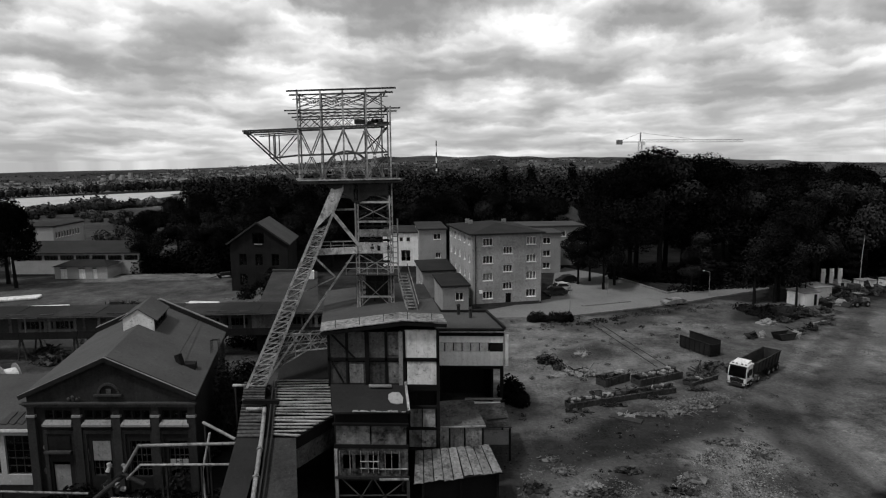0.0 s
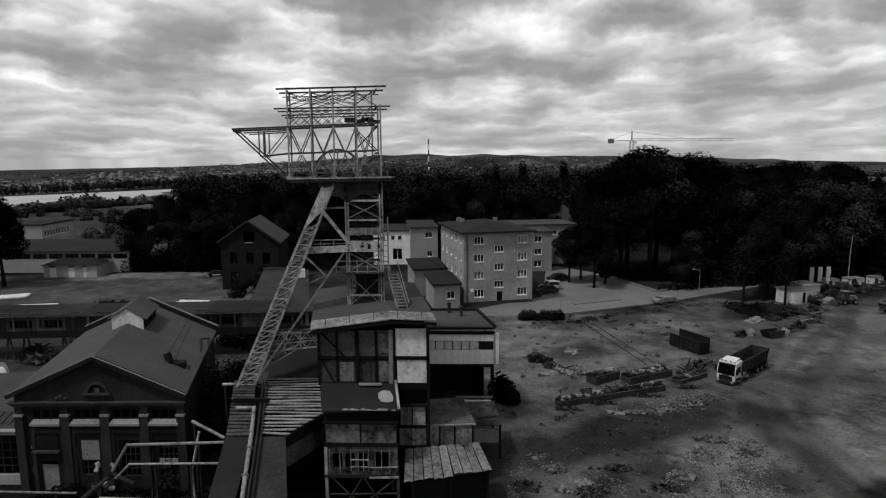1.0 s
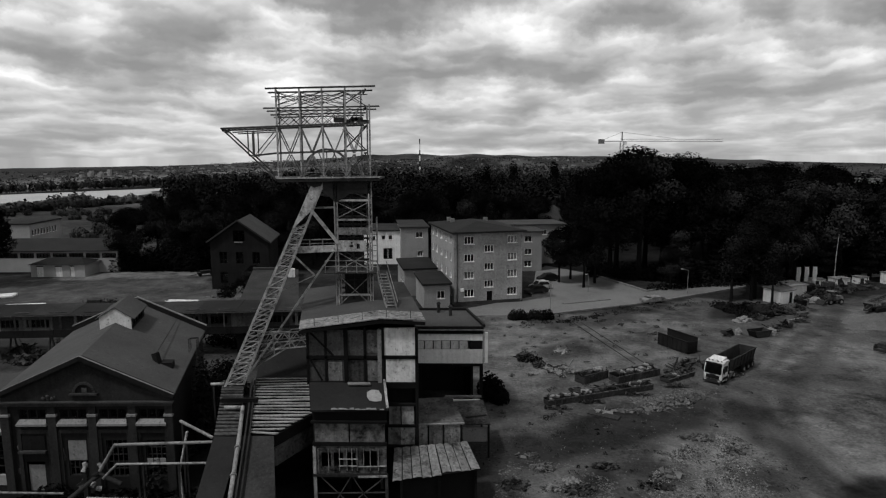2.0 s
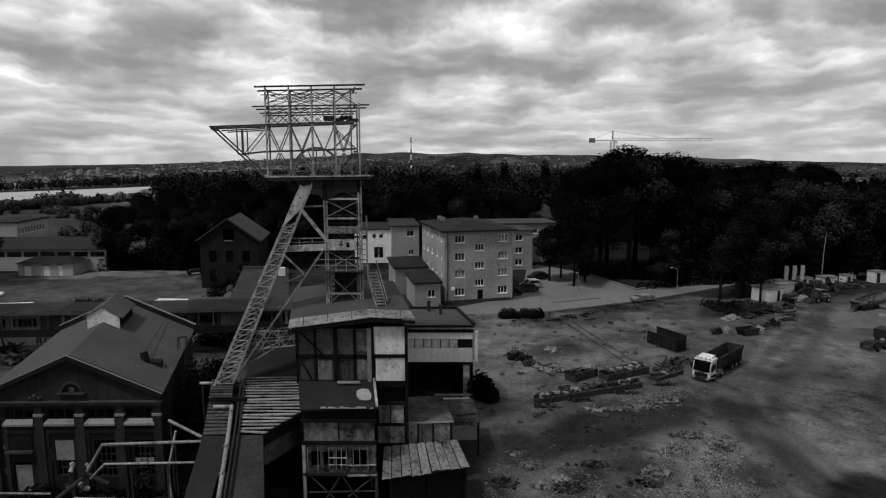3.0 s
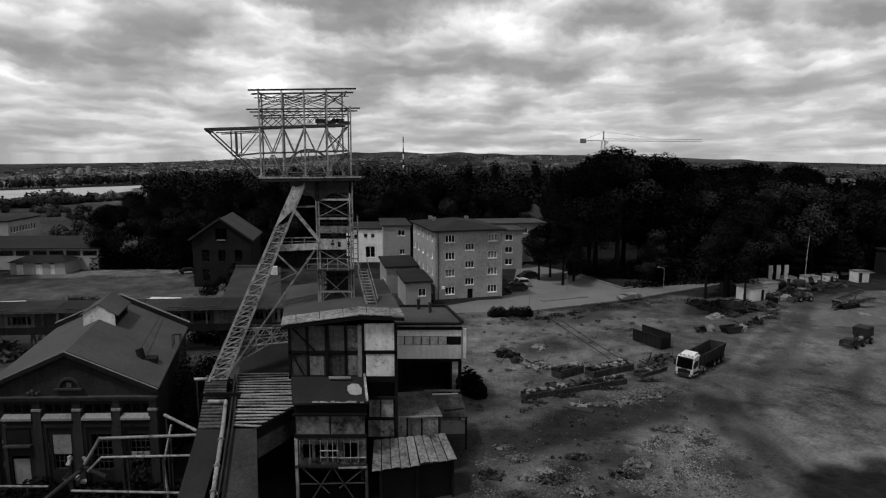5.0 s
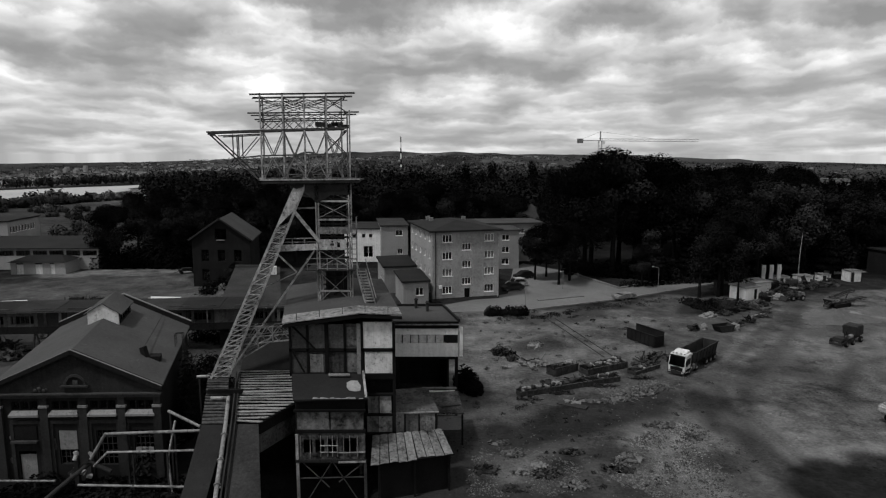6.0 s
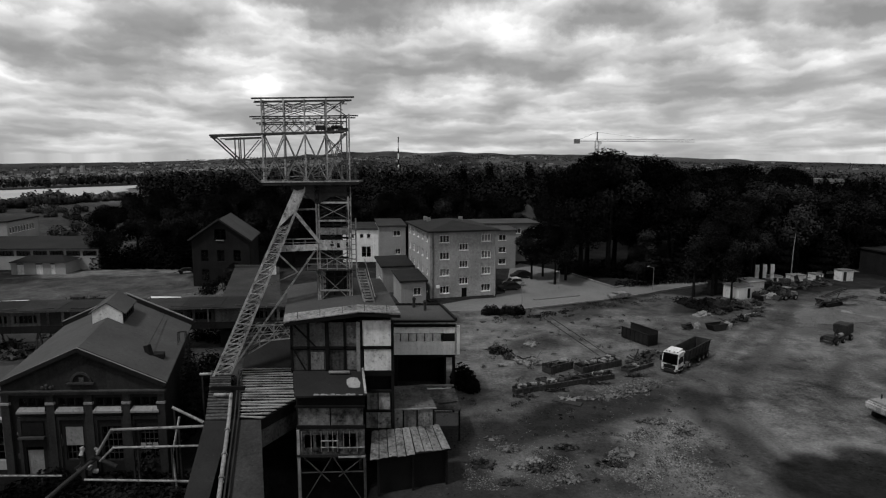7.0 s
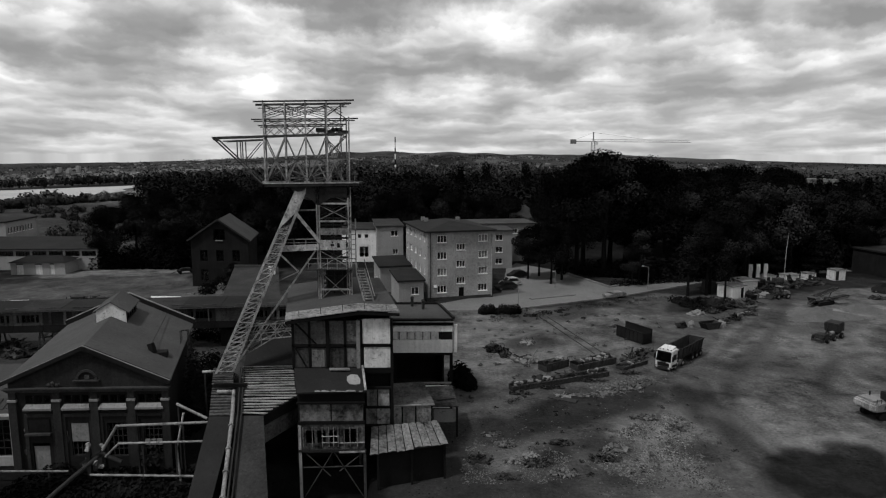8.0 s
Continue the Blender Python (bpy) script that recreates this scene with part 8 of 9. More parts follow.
def cabin(x, y, rz, w, d, h, label):
    t = thing("site_cabin", x, y, 0, rz, label, "cabin", "site cabins")
    for (x0, x1, y0, y1) in ((0, w, 0, 0.12), (0, 0.12, 0.122, d), (w - 0.12, w, 0.122, d), (0.12, w - 0.12, d - 0.12, d)):
        block("wall", t, M["white_dirty"], x0, x1, y0, y1, 0, h)
    block("roof", t, M["steel"], -0.1, w + 0.1, -0.1, d + 0.1, h + 0.003, h + 0.12)
    block("door", t, M["steel_dark"], 0.3, 1.0, -0.04, -0.004, 0.05, min(1.9, h - 0.15))


cabin(81.3, 118.6, 10, 2.6, 2.0, 2.1, "white site cabin beside the yard edge")
cabin(66.5, 117.0, 12, 2.4, 2.0, 1.2, "low white site cabin beside the scrap")
cabin(71.5, 118.5, 12, 3.0, 2.0, 1.1, "low white site cabin beside the scrap")
cabin(76.0, 119.0, 8, 2.0, 1.8, 1.3, "low pale site cabin at the wood edge")


def build_banners():
    for i in range(3):
        x = 61.2 + 1.6 * i
        t = thing("banner_flag", x - 0.8, 112.0 + 0.3 * i, 0, 8, "white upright banner on a thin pole", "flag", "banner flags")
        bm = bmesh.new()
        tube(bm, (0, 0, 0), (0, 0, 4.7), 0.05, 0.04, 8)
        part("pole", bm, M["steel"], t)
        bm = bmesh.new()
        n = 8
        a = [(bm.verts.new((0.06, 0, 1.9 + 2.6 * k / n)), bm.verts.new((0.85, 0.08 * math.sin(k), 1.9 + 2.6 * k / n))) for k in range(n + 1)]
        for p, q in zip(a, a[1:]):
            bm.faces.new((p[0], p[1], q[1], q[0]))
        bmesh.ops.solidify(bm, geom=bm.faces[:], thickness=0.02)
        part("cloth", bm, M["white"], t)
    t = thing("flagpole", 71.0, 118.5, 0, 0, "tall thin pale flagpole leaning slightly", "flagpole")
    bm = bmesh.new()
    tube(bm, (0, 0, 0), (0.05, 0, 6.0), 0.09, 0.07, 8)
    tube(bm, (0.05, 0, 6.0), (0.25, 0, 9.6), 0.07, 0.05, 8)
    part("pole", bm, M["steel_pale"], t)
    block("base_block", t, M["concrete"], -0.4, 0.4, -0.4, 0.4, 0, 0.3)


build_banners()


def street_lamp(x, y, h, rz, arm=0.9):
    t = thing("street_lamp", x, y, 0, rz, "slim street lamp on a pale post", "street lamp", "street lamps")
    bm = bmesh.new()
    tube(bm, (0, 0, 0), (0, 0, h), 0.07, 0.045, 8)
    tube(bm, (0, 0, h), (-arm, 0, h + 0.25), 0.045, 0.04, 8)
    part("post", bm, M["steel"], t)
    bm = bmesh.new()
    box(bm, -arm - 0.4, -arm, -0.1, 0.1, h + 0.2, h + 0.3)
    bmesh.ops.bevel(bm, geom=bm.edges[:], offset=0.04, segments=2, affect="EDGES")
    part("lamp_head", bm, M["white_dirty"], t, "pale lamp head")


street_lamp(40.8, 110.6, 4.2, 0)
street_lamp(14.4, 95.6, 5.0, 0, 0.3)
street_lamp(23.6, 112.0, 3.0, 0, 0.2)


def car(name, x, y, rz, mat, label, h=1.5, van=False):
    t = thing(name, x, y, 0, rz, label, "car" if not van else "van", "parked cars")
    bm = bmesh.new()
    if van:
        prof = [(0, 0.35), (0, 1.0), (0.7, 1.25), (1.5, 2.1), (5.0, 2.15), (5.1, 0.35)]
    else:
        prof = [(0, 0.3), (0, 0.75), (0.9, 0.92), (1.6, h), (3.2, h), (4.0, 0.95), (4.2, 0.8), (4.2, 0.3)]
    prism(bm, [(a, 0, z) for a, z in prof], (0, 1.75, 0))
    bmesh.ops.bevel(bm, geom=bm.edges[:], offset=0.08, segments=2, affect="EDGES")
    body = part("body", bm, M[mat], t)
    for yy in (-0.012, 1.75):
        bm = bmesh.new()
        g = [(1.35, 1.3), (1.75, 2.0), (4.6, 2.0), (4.6, 1.3)] if van else [(1.15, 0.98), (1.7, h - 0.1), (3.1, h - 0.1), (3.65, 0.98)]
        prism(bm, [(a, yy, z) for a, z in g], (0, 0.012, 0))
        part("side_window", bm, M["felt_dark"], body, "dark side windows")
    bm = bmesh.new()
    a, b = ((0.72, 1.3), (1.42, 2.05)) if van else ((0.95, 0.97), (1.52, h - 0.08))
    prism(bm, [(a[0], 0.12, a[1]), (a[0], 1.63, a[1]), (b[0], 1.55, b[1]), (b[0], 0.2, b[1])], (-0.03, 0, 0.03))
    part("windscreen", bm, M["felt_dark"], body, "dark windscreen")
    L = 5.0 if van else 4.2
    for xx in (0.8, L - 0.85):
        for yy in (0.12, 1.63):
            wheel(t, xx, yy, 0.32, 0.32, 0.2, "y")


car("parked_car", 12.4, 109.5, 18, "steel_dark", "dark hatchback parked by the apartment block")
car("parked_car", 13.6, 113.2, 15, "steel_pale", "pale estate car parked by the apartment block", 1.6)
car("parked_car", 16.2, 121.0, 20, "felt_dark", "dark car parked under the small trees")
car("parked_car", 60.5, 109.5, 30, "steel_dark", "dark jeep parked beside the yard hut", 1.8)
car("parked_van", 81.0, 107.4, -38, "steel_dark", "dark van parked by the dark building", van=True)
car("parked_car", 31.0, 102.0, 25, "steel", "pale car parked at the road edge", 1.1)


def tracked_base(t, L, W, mat="steel_dark"):
    for y in (0, W - 0.5):
        bm = bmesh.new()
        n = 10
        prof = [(0.4 + -0.4 * math.sin(a), 0.4 - 0.4 * math.cos(a)) for a in np.linspace(0, math.pi, n)] + [(L - 0.4 + 0.4 * math.sin(a), 0.4 + 0.4 * math.cos(a)) for a in np.linspace(0, math.pi, n)]
        prism(bm, [(a, y, z) for a, z in prof], (0, 0.5, 0))
        track = part("track", bm, M["black"], t, "worn crawler track")
        for i in range(int(L / 0.3)):
            block("track_shoe", track, M["steel_dark"], 0.3 + 0.3 * i, 0.45 + 0.3 * i, y - 0.02, y + 0.52, 0.802, 0.84)


def build_excavator():
    t = thing("excavator", 42.5, 50.9, 0, 12, "pale crawler excavator standing on the yard", "excavator")
    tracked_base(t, 3.8, 2.5)
    bm = bmesh.new()
    prism(bm, [(-0.7, -0.1, 1.05), (-0.9, -0.1, 1.4), (-0.8, -0.1, 1.95), (0.4, -0.1, 2.05), (3.2, -0.1, 1.9), (3.3, -0.1, 1.05)], (0, 2.7, 0))
    bmesh.ops.bevel(bm, geom=bm.edges[:], offset=0.1, segments=2, affect="EDGES")
    part("upper_body", bm, M["concrete"], t, "dusty pale upper body")
    bm = bmesh.new()
    box(bm, -1.0, -0.3, -0.15, 2.65, 1.1, 2.0)
    bmesh.ops.bevel(bm, geom=bm.edges[:], offset=0.2, segments=3, affect="EDGES")
    part("counterweight", bm, M["steel_pale"], t, "rounded pale counterweight")
    bm = bmesh.new()
    box(bm, 0.95, 2.3, 0.1, 1.1, 1.95, 3.0)
    bmesh.ops.bevel(bm, geom=bm.edges[:], offset=0.1, segments=2, affect="EDGES")
    part("cab", bm, M["felt_dark"], t, "dark glazed cab")
    block("engine_cover", t, M["concrete"], -0.6, 0.8, 0.4, 2.3, 1.99, 2.22)
    block("engine_cover", t, M["steel_dark"], 2.4, 3.2, 0.3, 2.3, 1.95, 2.4)
    for k in range(3):
        bar("handrail", t, M["steel_dark"], (-0.5 + 0.6 * k, 0.05, 2.0), (-0.5 + 0.6 * k, 0.05, 2.45), 0.05)
    bar("handrail", t, M["steel_dark"], (-0.5, 0.05, 2.45), (0.7, 0.05, 2.45), 0.05)
    for i in range(4):
        block("vent", t, M["black"], 0.4 + 0.3 * i, 0.5 + 0.3 * i, -0.13, -0.104, 1.3, 1.75)
    bar("boom", t, M["steel_pale"], (3.0, 1.4, 1.9), (5.6, 1.4, 4.0), 0.4, 0.55)
    bar("boom", t, M["steel_pale"], (5.6, 1.4, 4.0), (8.0, 1.4, 3.2), 0.38, 0.45)
    bar("dipper", t, M["steel_pale"], (8.0, 1.4, 3.3), (7.6, 1.4, 0.9), 0.3, 0.35)
    bm = bmesh.new()
    prism(bm, [(7.3, 0.9, 0.05), (8.2, 0.9, 0.2), (8.0, 0.9, 1.0), (7.5, 0.9, 1.0)], (0, 1.0, 0))
    part("bucket", bm, M["steel_dark"], t)
    bar("ram", t, M["steel"], (3.2, 1.1, 1.6), (5.0, 1.1, 3.4), 0.14)
    # pale hose reel and exhaust
    bm = bmesh.new()
    tube(bm, (0.6, 2.0, 2.2), (0.6, 2.0, 2.7), 0.08, 0.08, 8)
    part("exhaust", bm, M["steel_dark"], t)
    t.scale = (0.88, 0.88, 0.88)


build_excavator()


def build_dumper():
    t = thing("site_dumper", 52.6, 75.4, 0, 34, "battered site dumper with a dark box body", "dumper")
    block("chassis", t, M["steel_dark"], 0.2, 6.4, 0.5, 1.7, 0.55, 0.8)
    bm = bmesh.new()
    prism(bm, [(4.2, 0.1, 0.95), (3.9, 0.1, 2.2), (6.2, 0.1, 2.3), (6.4, 0.1, 0.95)], (0, 2.0, 0))
    bmesh.ops.bevel(bm, geom=bm.edges[:], offset=0.1, segments=2, affect="EDGES")
    part("box_body", bm, M["steel_dark"], t, "dark sheet metal box body")
    block("engine_cover", t, M["steel_dark"], 0.5, 1.9, 0.4, 1.8, 0.8, 1.1)
    bm = bmesh.new()
    tube(bm, (2.4, 0.6, 1.0), (3.7, 0.6, 1.0), 0.28, 0.28, 14)
    part("tank", bm, M["steel"], t, "dull cylindrical tank")
    bar("roll_bar", t, M["steel_dark"], (1.0, 0.5, 1.2), (1.5, 0.5, 2.2), 0.1)
    bar("roll_bar", t, M["steel_dark"], (1.5, 0.5, 2.2), (1.9, 0.5, 1.2), 0.1)
    block("blade", t, M["steel_dark"], -0.1, 0.05, 0.2, 2.0, 0.2, 0.5)
    for x in (0.9, 3.0, 5.5):
        for y in (0.1, 2.1):
            wheel(t, x, y, 0.42, 0.42, 0.36, "y")
    t.scale = (0.88, 0.9, 1.0)


build_dumper()


def build_loader():
    t = thing("wheel_loader", 60.2, 101.6, 0, 14, "small dark wheel loader standing before the hut", "loader")
    bm = bmesh.new()
    prism(bm, [(1.9, 0.35, 0.7), (1.9, 0.35, 1.45), (3.3, 0.35, 1.35), (3.45, 0.35, 0.7)], (0, 1.1, 0))
    bmesh.ops.bevel(bm, geom=bm.edges[:], offset=0.08, segments=2, affect="EDGES")
    part("engine_cover", bm, M["panel_mid"], t, "dull grey engine cover")
    block("frame", t, M["steel_dark"], 0.3, 3.3, 0.5, 1.3, 0.5, 0.7)
    cab = block("cab", t, M["panel"], 1.0, 1.9, 0.4, 1.4, 0.7, 1.3)
    for x in (1.02, 1.82):
        for y in (0.42, 1.32):
            block("pillar", cab, M["steel_dark"], x, x + 0.07, y, y + 0.07, 1.3, 2.1)
    block("roof", cab, M["panel_mid"], 0.92, 2.0, 0.34, 1.46, 2.1, 2.2)
    for y in (0.55, 1.2):
        bar("lift_arm", t, M["steel_dark"], (1.2, y, 1.1), (-0.3, y, 0.45), 0.12, 0.18)
    bm = bmesh.new()
    prism(bm, [(-0.9, 0.1, 0.1), (-0.25, 0.1, 0.12), (-0.2, 0.1, 0.75), (-0.45, 0.1, 0.7)], (0, 1.6, 0))
    part("bucket", bm, M["steel_dark"], t, "worn steel bucket")
    for x in (0.7, 2.7):
        for y in (0.2, 1.6):
            wheel(t, x, y, 0.48, 0.48, 0.32, "y")


build_loader()


def build_crusher():
    t = thing("mobile_crusher", 64.8, 96.6, 0, 24, "pale tracked mobile crusher with a raised conveyor arm", "crusher")
    tracked_base(t, 5.0, 2.6)
    block("frame", t, M["steel_dark"], -0.4, 6.5, 0.3, 2.3, 0.85, 1.1)
    bm = bmesh.new()
    prism(bm, [(-0.6, 0.3, 1.2), (1.2, 0.3, 1.15), (1.6, 0.3, 1.75), (-1.0, 0.3, 1.7)], (0, 2.0, 0))
    hop = part("hopper", bm, M["steel_cage"], t, "pale ribbed feed hopper")
    for k in range(6):
        bar("rib", hop, M["steel"], (-0.6 + 0.36 * k, 0.28, 1.2), (-0.9 + 0.48 * k, 0.26, 1.75), 0.08)
    block("engine_box", t, M["panel"], 2.1, 4.0, 0.5, 2.1, 1.1, 1.7)
    for a, b in (((0.5, 1.9, 1.4), (8.6, 2.2, 2.5)), ((3.6, 0.3, 1.0), (7.6, -1.0, 1.6)), ((-2.4, 0.6, 0.5), (1.2, 1.2, 1.5))):
        a, b = Vector(a), Vector(b)
        side = (b - a).cross(Vector((0, 0, 1))).normalized() * 0.4
        for k in (-1, 1):
            for z in (0, 0.45):
                bar("conveyor_chord", t, M["steel_cage"], a + side * k + Vector((0, 0, z)), b + side * k + Vector((0, 0, z)), 0.1)
            for i in range(9):
                p, q = a.lerp(b, i / 9) + side * k, a.lerp(b, (i + 1) / 9) + side * k
                bar("lacing_bar", t, M["steel_cage"], p + Vector((0, 0, 0.45 * (i % 2))), q + Vector((0, 0, 0.45 * ((i + 1) % 2))), 0.06)
        bar("belt", t, M["black"], a + Vector((0, 0, 0.3)), b + Vector((0, 0, 0.3)), 0.7, 0.06)
        for end in (a, b):
            bm = bmesh.new()
            tube(bm, end - side * 1.05 + Vector((0, 0, 0.25)), end + side * 1.05 + Vector((0, 0, 0.25)), 0.18, 0.18, 10)
            part("drum", bm, M["steel_cage"], t)
    bar("prop", t, M["steel_dark"], (6.0, 2.0, 1.0), (7.2, 2.1, 2.6), 0.12)
    t.scale = (0.78, 0.78, 0.82)
    scrap_heap("scrap_heap", 64.6, 92.4, 3.5, 2.0, 0.6, 30, 401, "pale broken boards beside the crusher", "concrete")
    scrap_heap("scrap_heap", 78.5, 102.0, 3.0, 2.0, 1.0, 30, 402, "dark lumps of scrap at the yard side")
    scrap_heap("scrap_heap", 83.5, 101.5, 4.0, 2.0, 1.1, 30, 403, "dark lumps of scrap at the yard side")


build_crusher()
dark_hall = plain_house("dark_hall", 94.3, 118.0, 10, 16.0, 12.0, 5.0, "dark plain rendered hall at the wood edge", "brick_dark", "felt_dark")
block("plinth", dark_hall, M["white"], -1.8, 16.0, -0.6, -0.35, 0, 0.9, "white low wall before the hall")


def trough(x, y, rz, L, W, H, seed, load, label):
    """An old open steel trough: ribbed sides with a rim, cross walls, and what is left in it."""
    rnd = random.Random(seed)
    t = thing("steel_trough", x, y, 0, rz, label, "trough", "steel troughs")
    mat = M["concrete_dark"]
    block("floor_plate", t, mat, 0, L, 0.06, W - 0.06, 0.08, 0.14)
    for y0 in (0.0, W - 0.06):
        bm = bmesh.new()
        n = 8
        top = [H * rnd.uniform(0.72, 1.04) for _ in range(n + 1)]
        prism(bm, [(0, y0, 0.05), (L, y0, 0.05)] + [(L * k / n, y0, top[k]) for k in range(n, -1, -1)], (0, 0.06, 0))
        wall = part("side_wall", bm, mat, t, "dented rusty side wall")
        k, out = 0.15, (-0.07, -0.002) if y0 == 0 else (0.062, 0.13)
        while k < L - 0.1:
            block("rib", wall, mat, k, k + 0.1, y0 + out[0], y0 + out[1], 0.05, H * 0.95)
            k += rnd.uniform(0.55, 0.8)
        bar("rim_rail", wall, M["panel"], (0, y0 + 0.03, top[0] + 0.05), (L, y0 + 0.03, top[n] + 0.05), 0.13, 0.08)
    for u in [0.0, L - 0.06] + [L * (k + rnd.uniform(-0.15, 0.15)) / int(L / 2) for k in range(1, int(L / 2))]:
        block("cross_wall", t, mat, u, u + 0.06, 0.062, W - 0.062, 0.142, H * rnd.uniform(0.7, 1.0))
    for k in range(int(L * load)):
        p, q, r = rnd.uniform(0.15, 0.42), rnd.uniform(0.12, 0.28), rnd.uniform(0.12, 0.3)
        bm = bmesh.new()
        box(bm, -p, p, -q, q, -r / 2, r / 2)
        bmesh.ops.bevel(bm, geom=bm.edges[:], offset=0.04, segments=1, affect="EDGES")
        st = part("stone", bm, M["concrete" if rnd.random() < 0.45 else "concrete_dark"], t, "loose broken stone block")
        st.matrix_local = pose(rnd.uniform(0.4, L - 0.4), W * rnd.uniform(0.3, 0.7), H * rnd.uniform(0.75, 1.15) + r / 2, rnd.uniform(-15, 15), rnd.uniform(-15, 15), rnd.uniform(0, 180))
    for k in range(int(L * 2.2)):
        u = rnd.uniform(0, L)
        bar("iron_stub", t, M["steel_dark"], (u, W * 0.3, H * 0.5), (u + rnd.uniform(-0.3, 0.3), W * rnd.uniform(0, 1), H + rnd.uniform(0.1, 0.45)), 0.07, 0.06)


trough(8.8, 58.9, 22, 12.5, 0.9, 0.7, 1, 2.4, "long rusty open steel trough on the yard")
trough(13.5, 64.9, 36, 3.8, 1.4, 0.9, 2, 1.6, "short rusty open steel trough on the yard")
trough(17.2, 65.2, 28, 6.0, 1.5, 0.9, 3, 5.0, "rusty open trough heaped with pale stone blocks")
trough(22.6, 65.4, 34, 4.4, 1.2, 0.45, 4, 2.0, "low dark trough remains near the lorry")
for i, (x, y, w, d, h, mt) in enumerate(((8.2, 73.2, 1.6, 1.4, 0.9, "scrap"), (9.6, 70.8, 1.5, 1.0, 0.7, "scrap"), (12.0, 68.8, 3.0, 1.2, 0.7, "concrete"), (25.5, 69.8, 2.0, 1.4, 1.0, "scrap"), (15.2, 62.9, 1.4, 1.0, 0.6, "scrap"))):
    scrap_heap("debris_heap", x, y, w, d, h, 80, 500 + i, "small heap of broken stone and iron on the yard", mt)
for i in range(2):
    p = thing("concrete_slab", 12.2 + 0.6 * i, 57.2 - 0.5 * i, 0, -30, "flat broken concrete slab lying on the dirt", "slab", "broken slabs")
    block("slab", p, M["concrete_dark"], 0, 2.2, 0, 0.9, 0.0, 0.12 + 0.04 * i)


for i, (x, y, w, d, h, n, mt, bit) in enumerate((
        (24.6, 68.4, 3.4, 1.4, 0.8, 70, "scrap", 0.5), (12.4, 62.9, 1.2, 0.8, 0.7, 24, "scrap", 0.5), (9.6, 58.4, 2.6, 0.7, 0.35, 40, "scrap", 0.35), (13.4, 60.0, 3.0, 0.7, 0.35, 40, "scrap", 0.35), (18.0, 62.0, 3.4, 0.8, 0.35, 50, "scrap", 0.35), (18.6, 64.6, 4.0, 0.6, 0.35, 50, "scrap", 0.35), (23.0, 64.4, 3.0, 0.8, 0.35, 50, "scrap", 0.35), (15.6, 63.6, 1.8, 0.7, 0.4, 24, "scrap", 0.5),
        (8.0, 74.2, 1.4, 1.2, 0.8, 40, "scrap", 0.5), (10.6, 70.0, 1.8, 1.0, 0.6, 40, "concrete", 0.4), (11.8, 69.2, 2.2, 1.4, 0.9, 50, "scrap", 0.5), (13.0, 76.0, 1.6, 0.9, 0.15, 22, "concrete", 0.6),
        (8.5, 68.2, 1.0, 0.7, 0.3, 16, "concrete", 0.4), (27.6, 72.0, 3.0, 1.6, 0.7, 60, "scrap", 0.5), (6.8, 43.4, 1.6, 1.0, 0.35, 50, "concrete", 0.25), (8.4, 44.4, 1.4, 0.9, 0.3, 50, "concrete", 0.22),
        (5.6, 48.5, 2.0, 1.0, 0.3, 40, "rubble", 0.3), (13.6, 57.4, 1.6, 0.9, 0.2, 20, "concrete", 0.4), (16.0, 57.9, 2.6, 0.9, 0.25, 30, "rubble", 0.35))):
    scrap_heap("debris_heap", x, y, w, d, h, n, 700 + i, "broken iron and stone dumped along the old steel troughs", mt, bit)
for i, (x, y, w, d, h, n, mt, bit) in enumerate((
        (61.8, 107.2, 4.0, 2.4, 1.9, 90, "scrap", 0.8), (64.2, 110.0, 4.0, 2.0, 2.0, 90, "scrap", 0.8),
        (68.5, 111.8, 4.0, 2.0, 2.0, 90, "scrap", 0.8), (75.0, 114.5, 4.0, 2.0, 1.8, 80, "scrap", 0.8), (51.8, 93.6, 2.0, 1.0, 0.5, 30, "scrap", 0.6),
        (45.0, 92.6, 2.6, 1.2, 0.9, 50, "scrap", 0.7), (48.2, 95.4, 2.6, 1.4, 1.0, 50, "scrap", 0.7), (46.6, 88.6, 2.4, 1.0, 0.7, 40, "scrap", 0.7), (44.0, 86.4, 1.8, 1.0, 0.8, 36, "scrap", 0.6), (50.2, 91.2, 2.6, 0.8, 0.5, 36, "scrap", 0.6), (36.6, 83.8, 1.0, 0.8, 1.3, 24, "scrap", 0.7))):
    scrap_heap("scrap_heap", x, y, w, d, h, n, 740 + i, "dark heap of scrap and old timber beside the hut", mt, bit)


def rails(x0, y0, x1, y1):
    t = thing("old_rails", x0, y0, 0, 0, "pair of old rails half buried in the dirt", "rails")
    d = Vector((x1 - x0, y1 - y0, 0))
    n = d.cross(Vector((0, 0, 1))).normalized()
    for k in (-0.6, 0.6):
        bar("rail", t, M["concrete_dark"], n * k + Vector((0, 0, 0.05)), d + n * k + Vector((0, 0, 0.03)), 0.07, 0.08)


rails(17.6, 90.5, 21.4, 72.0)


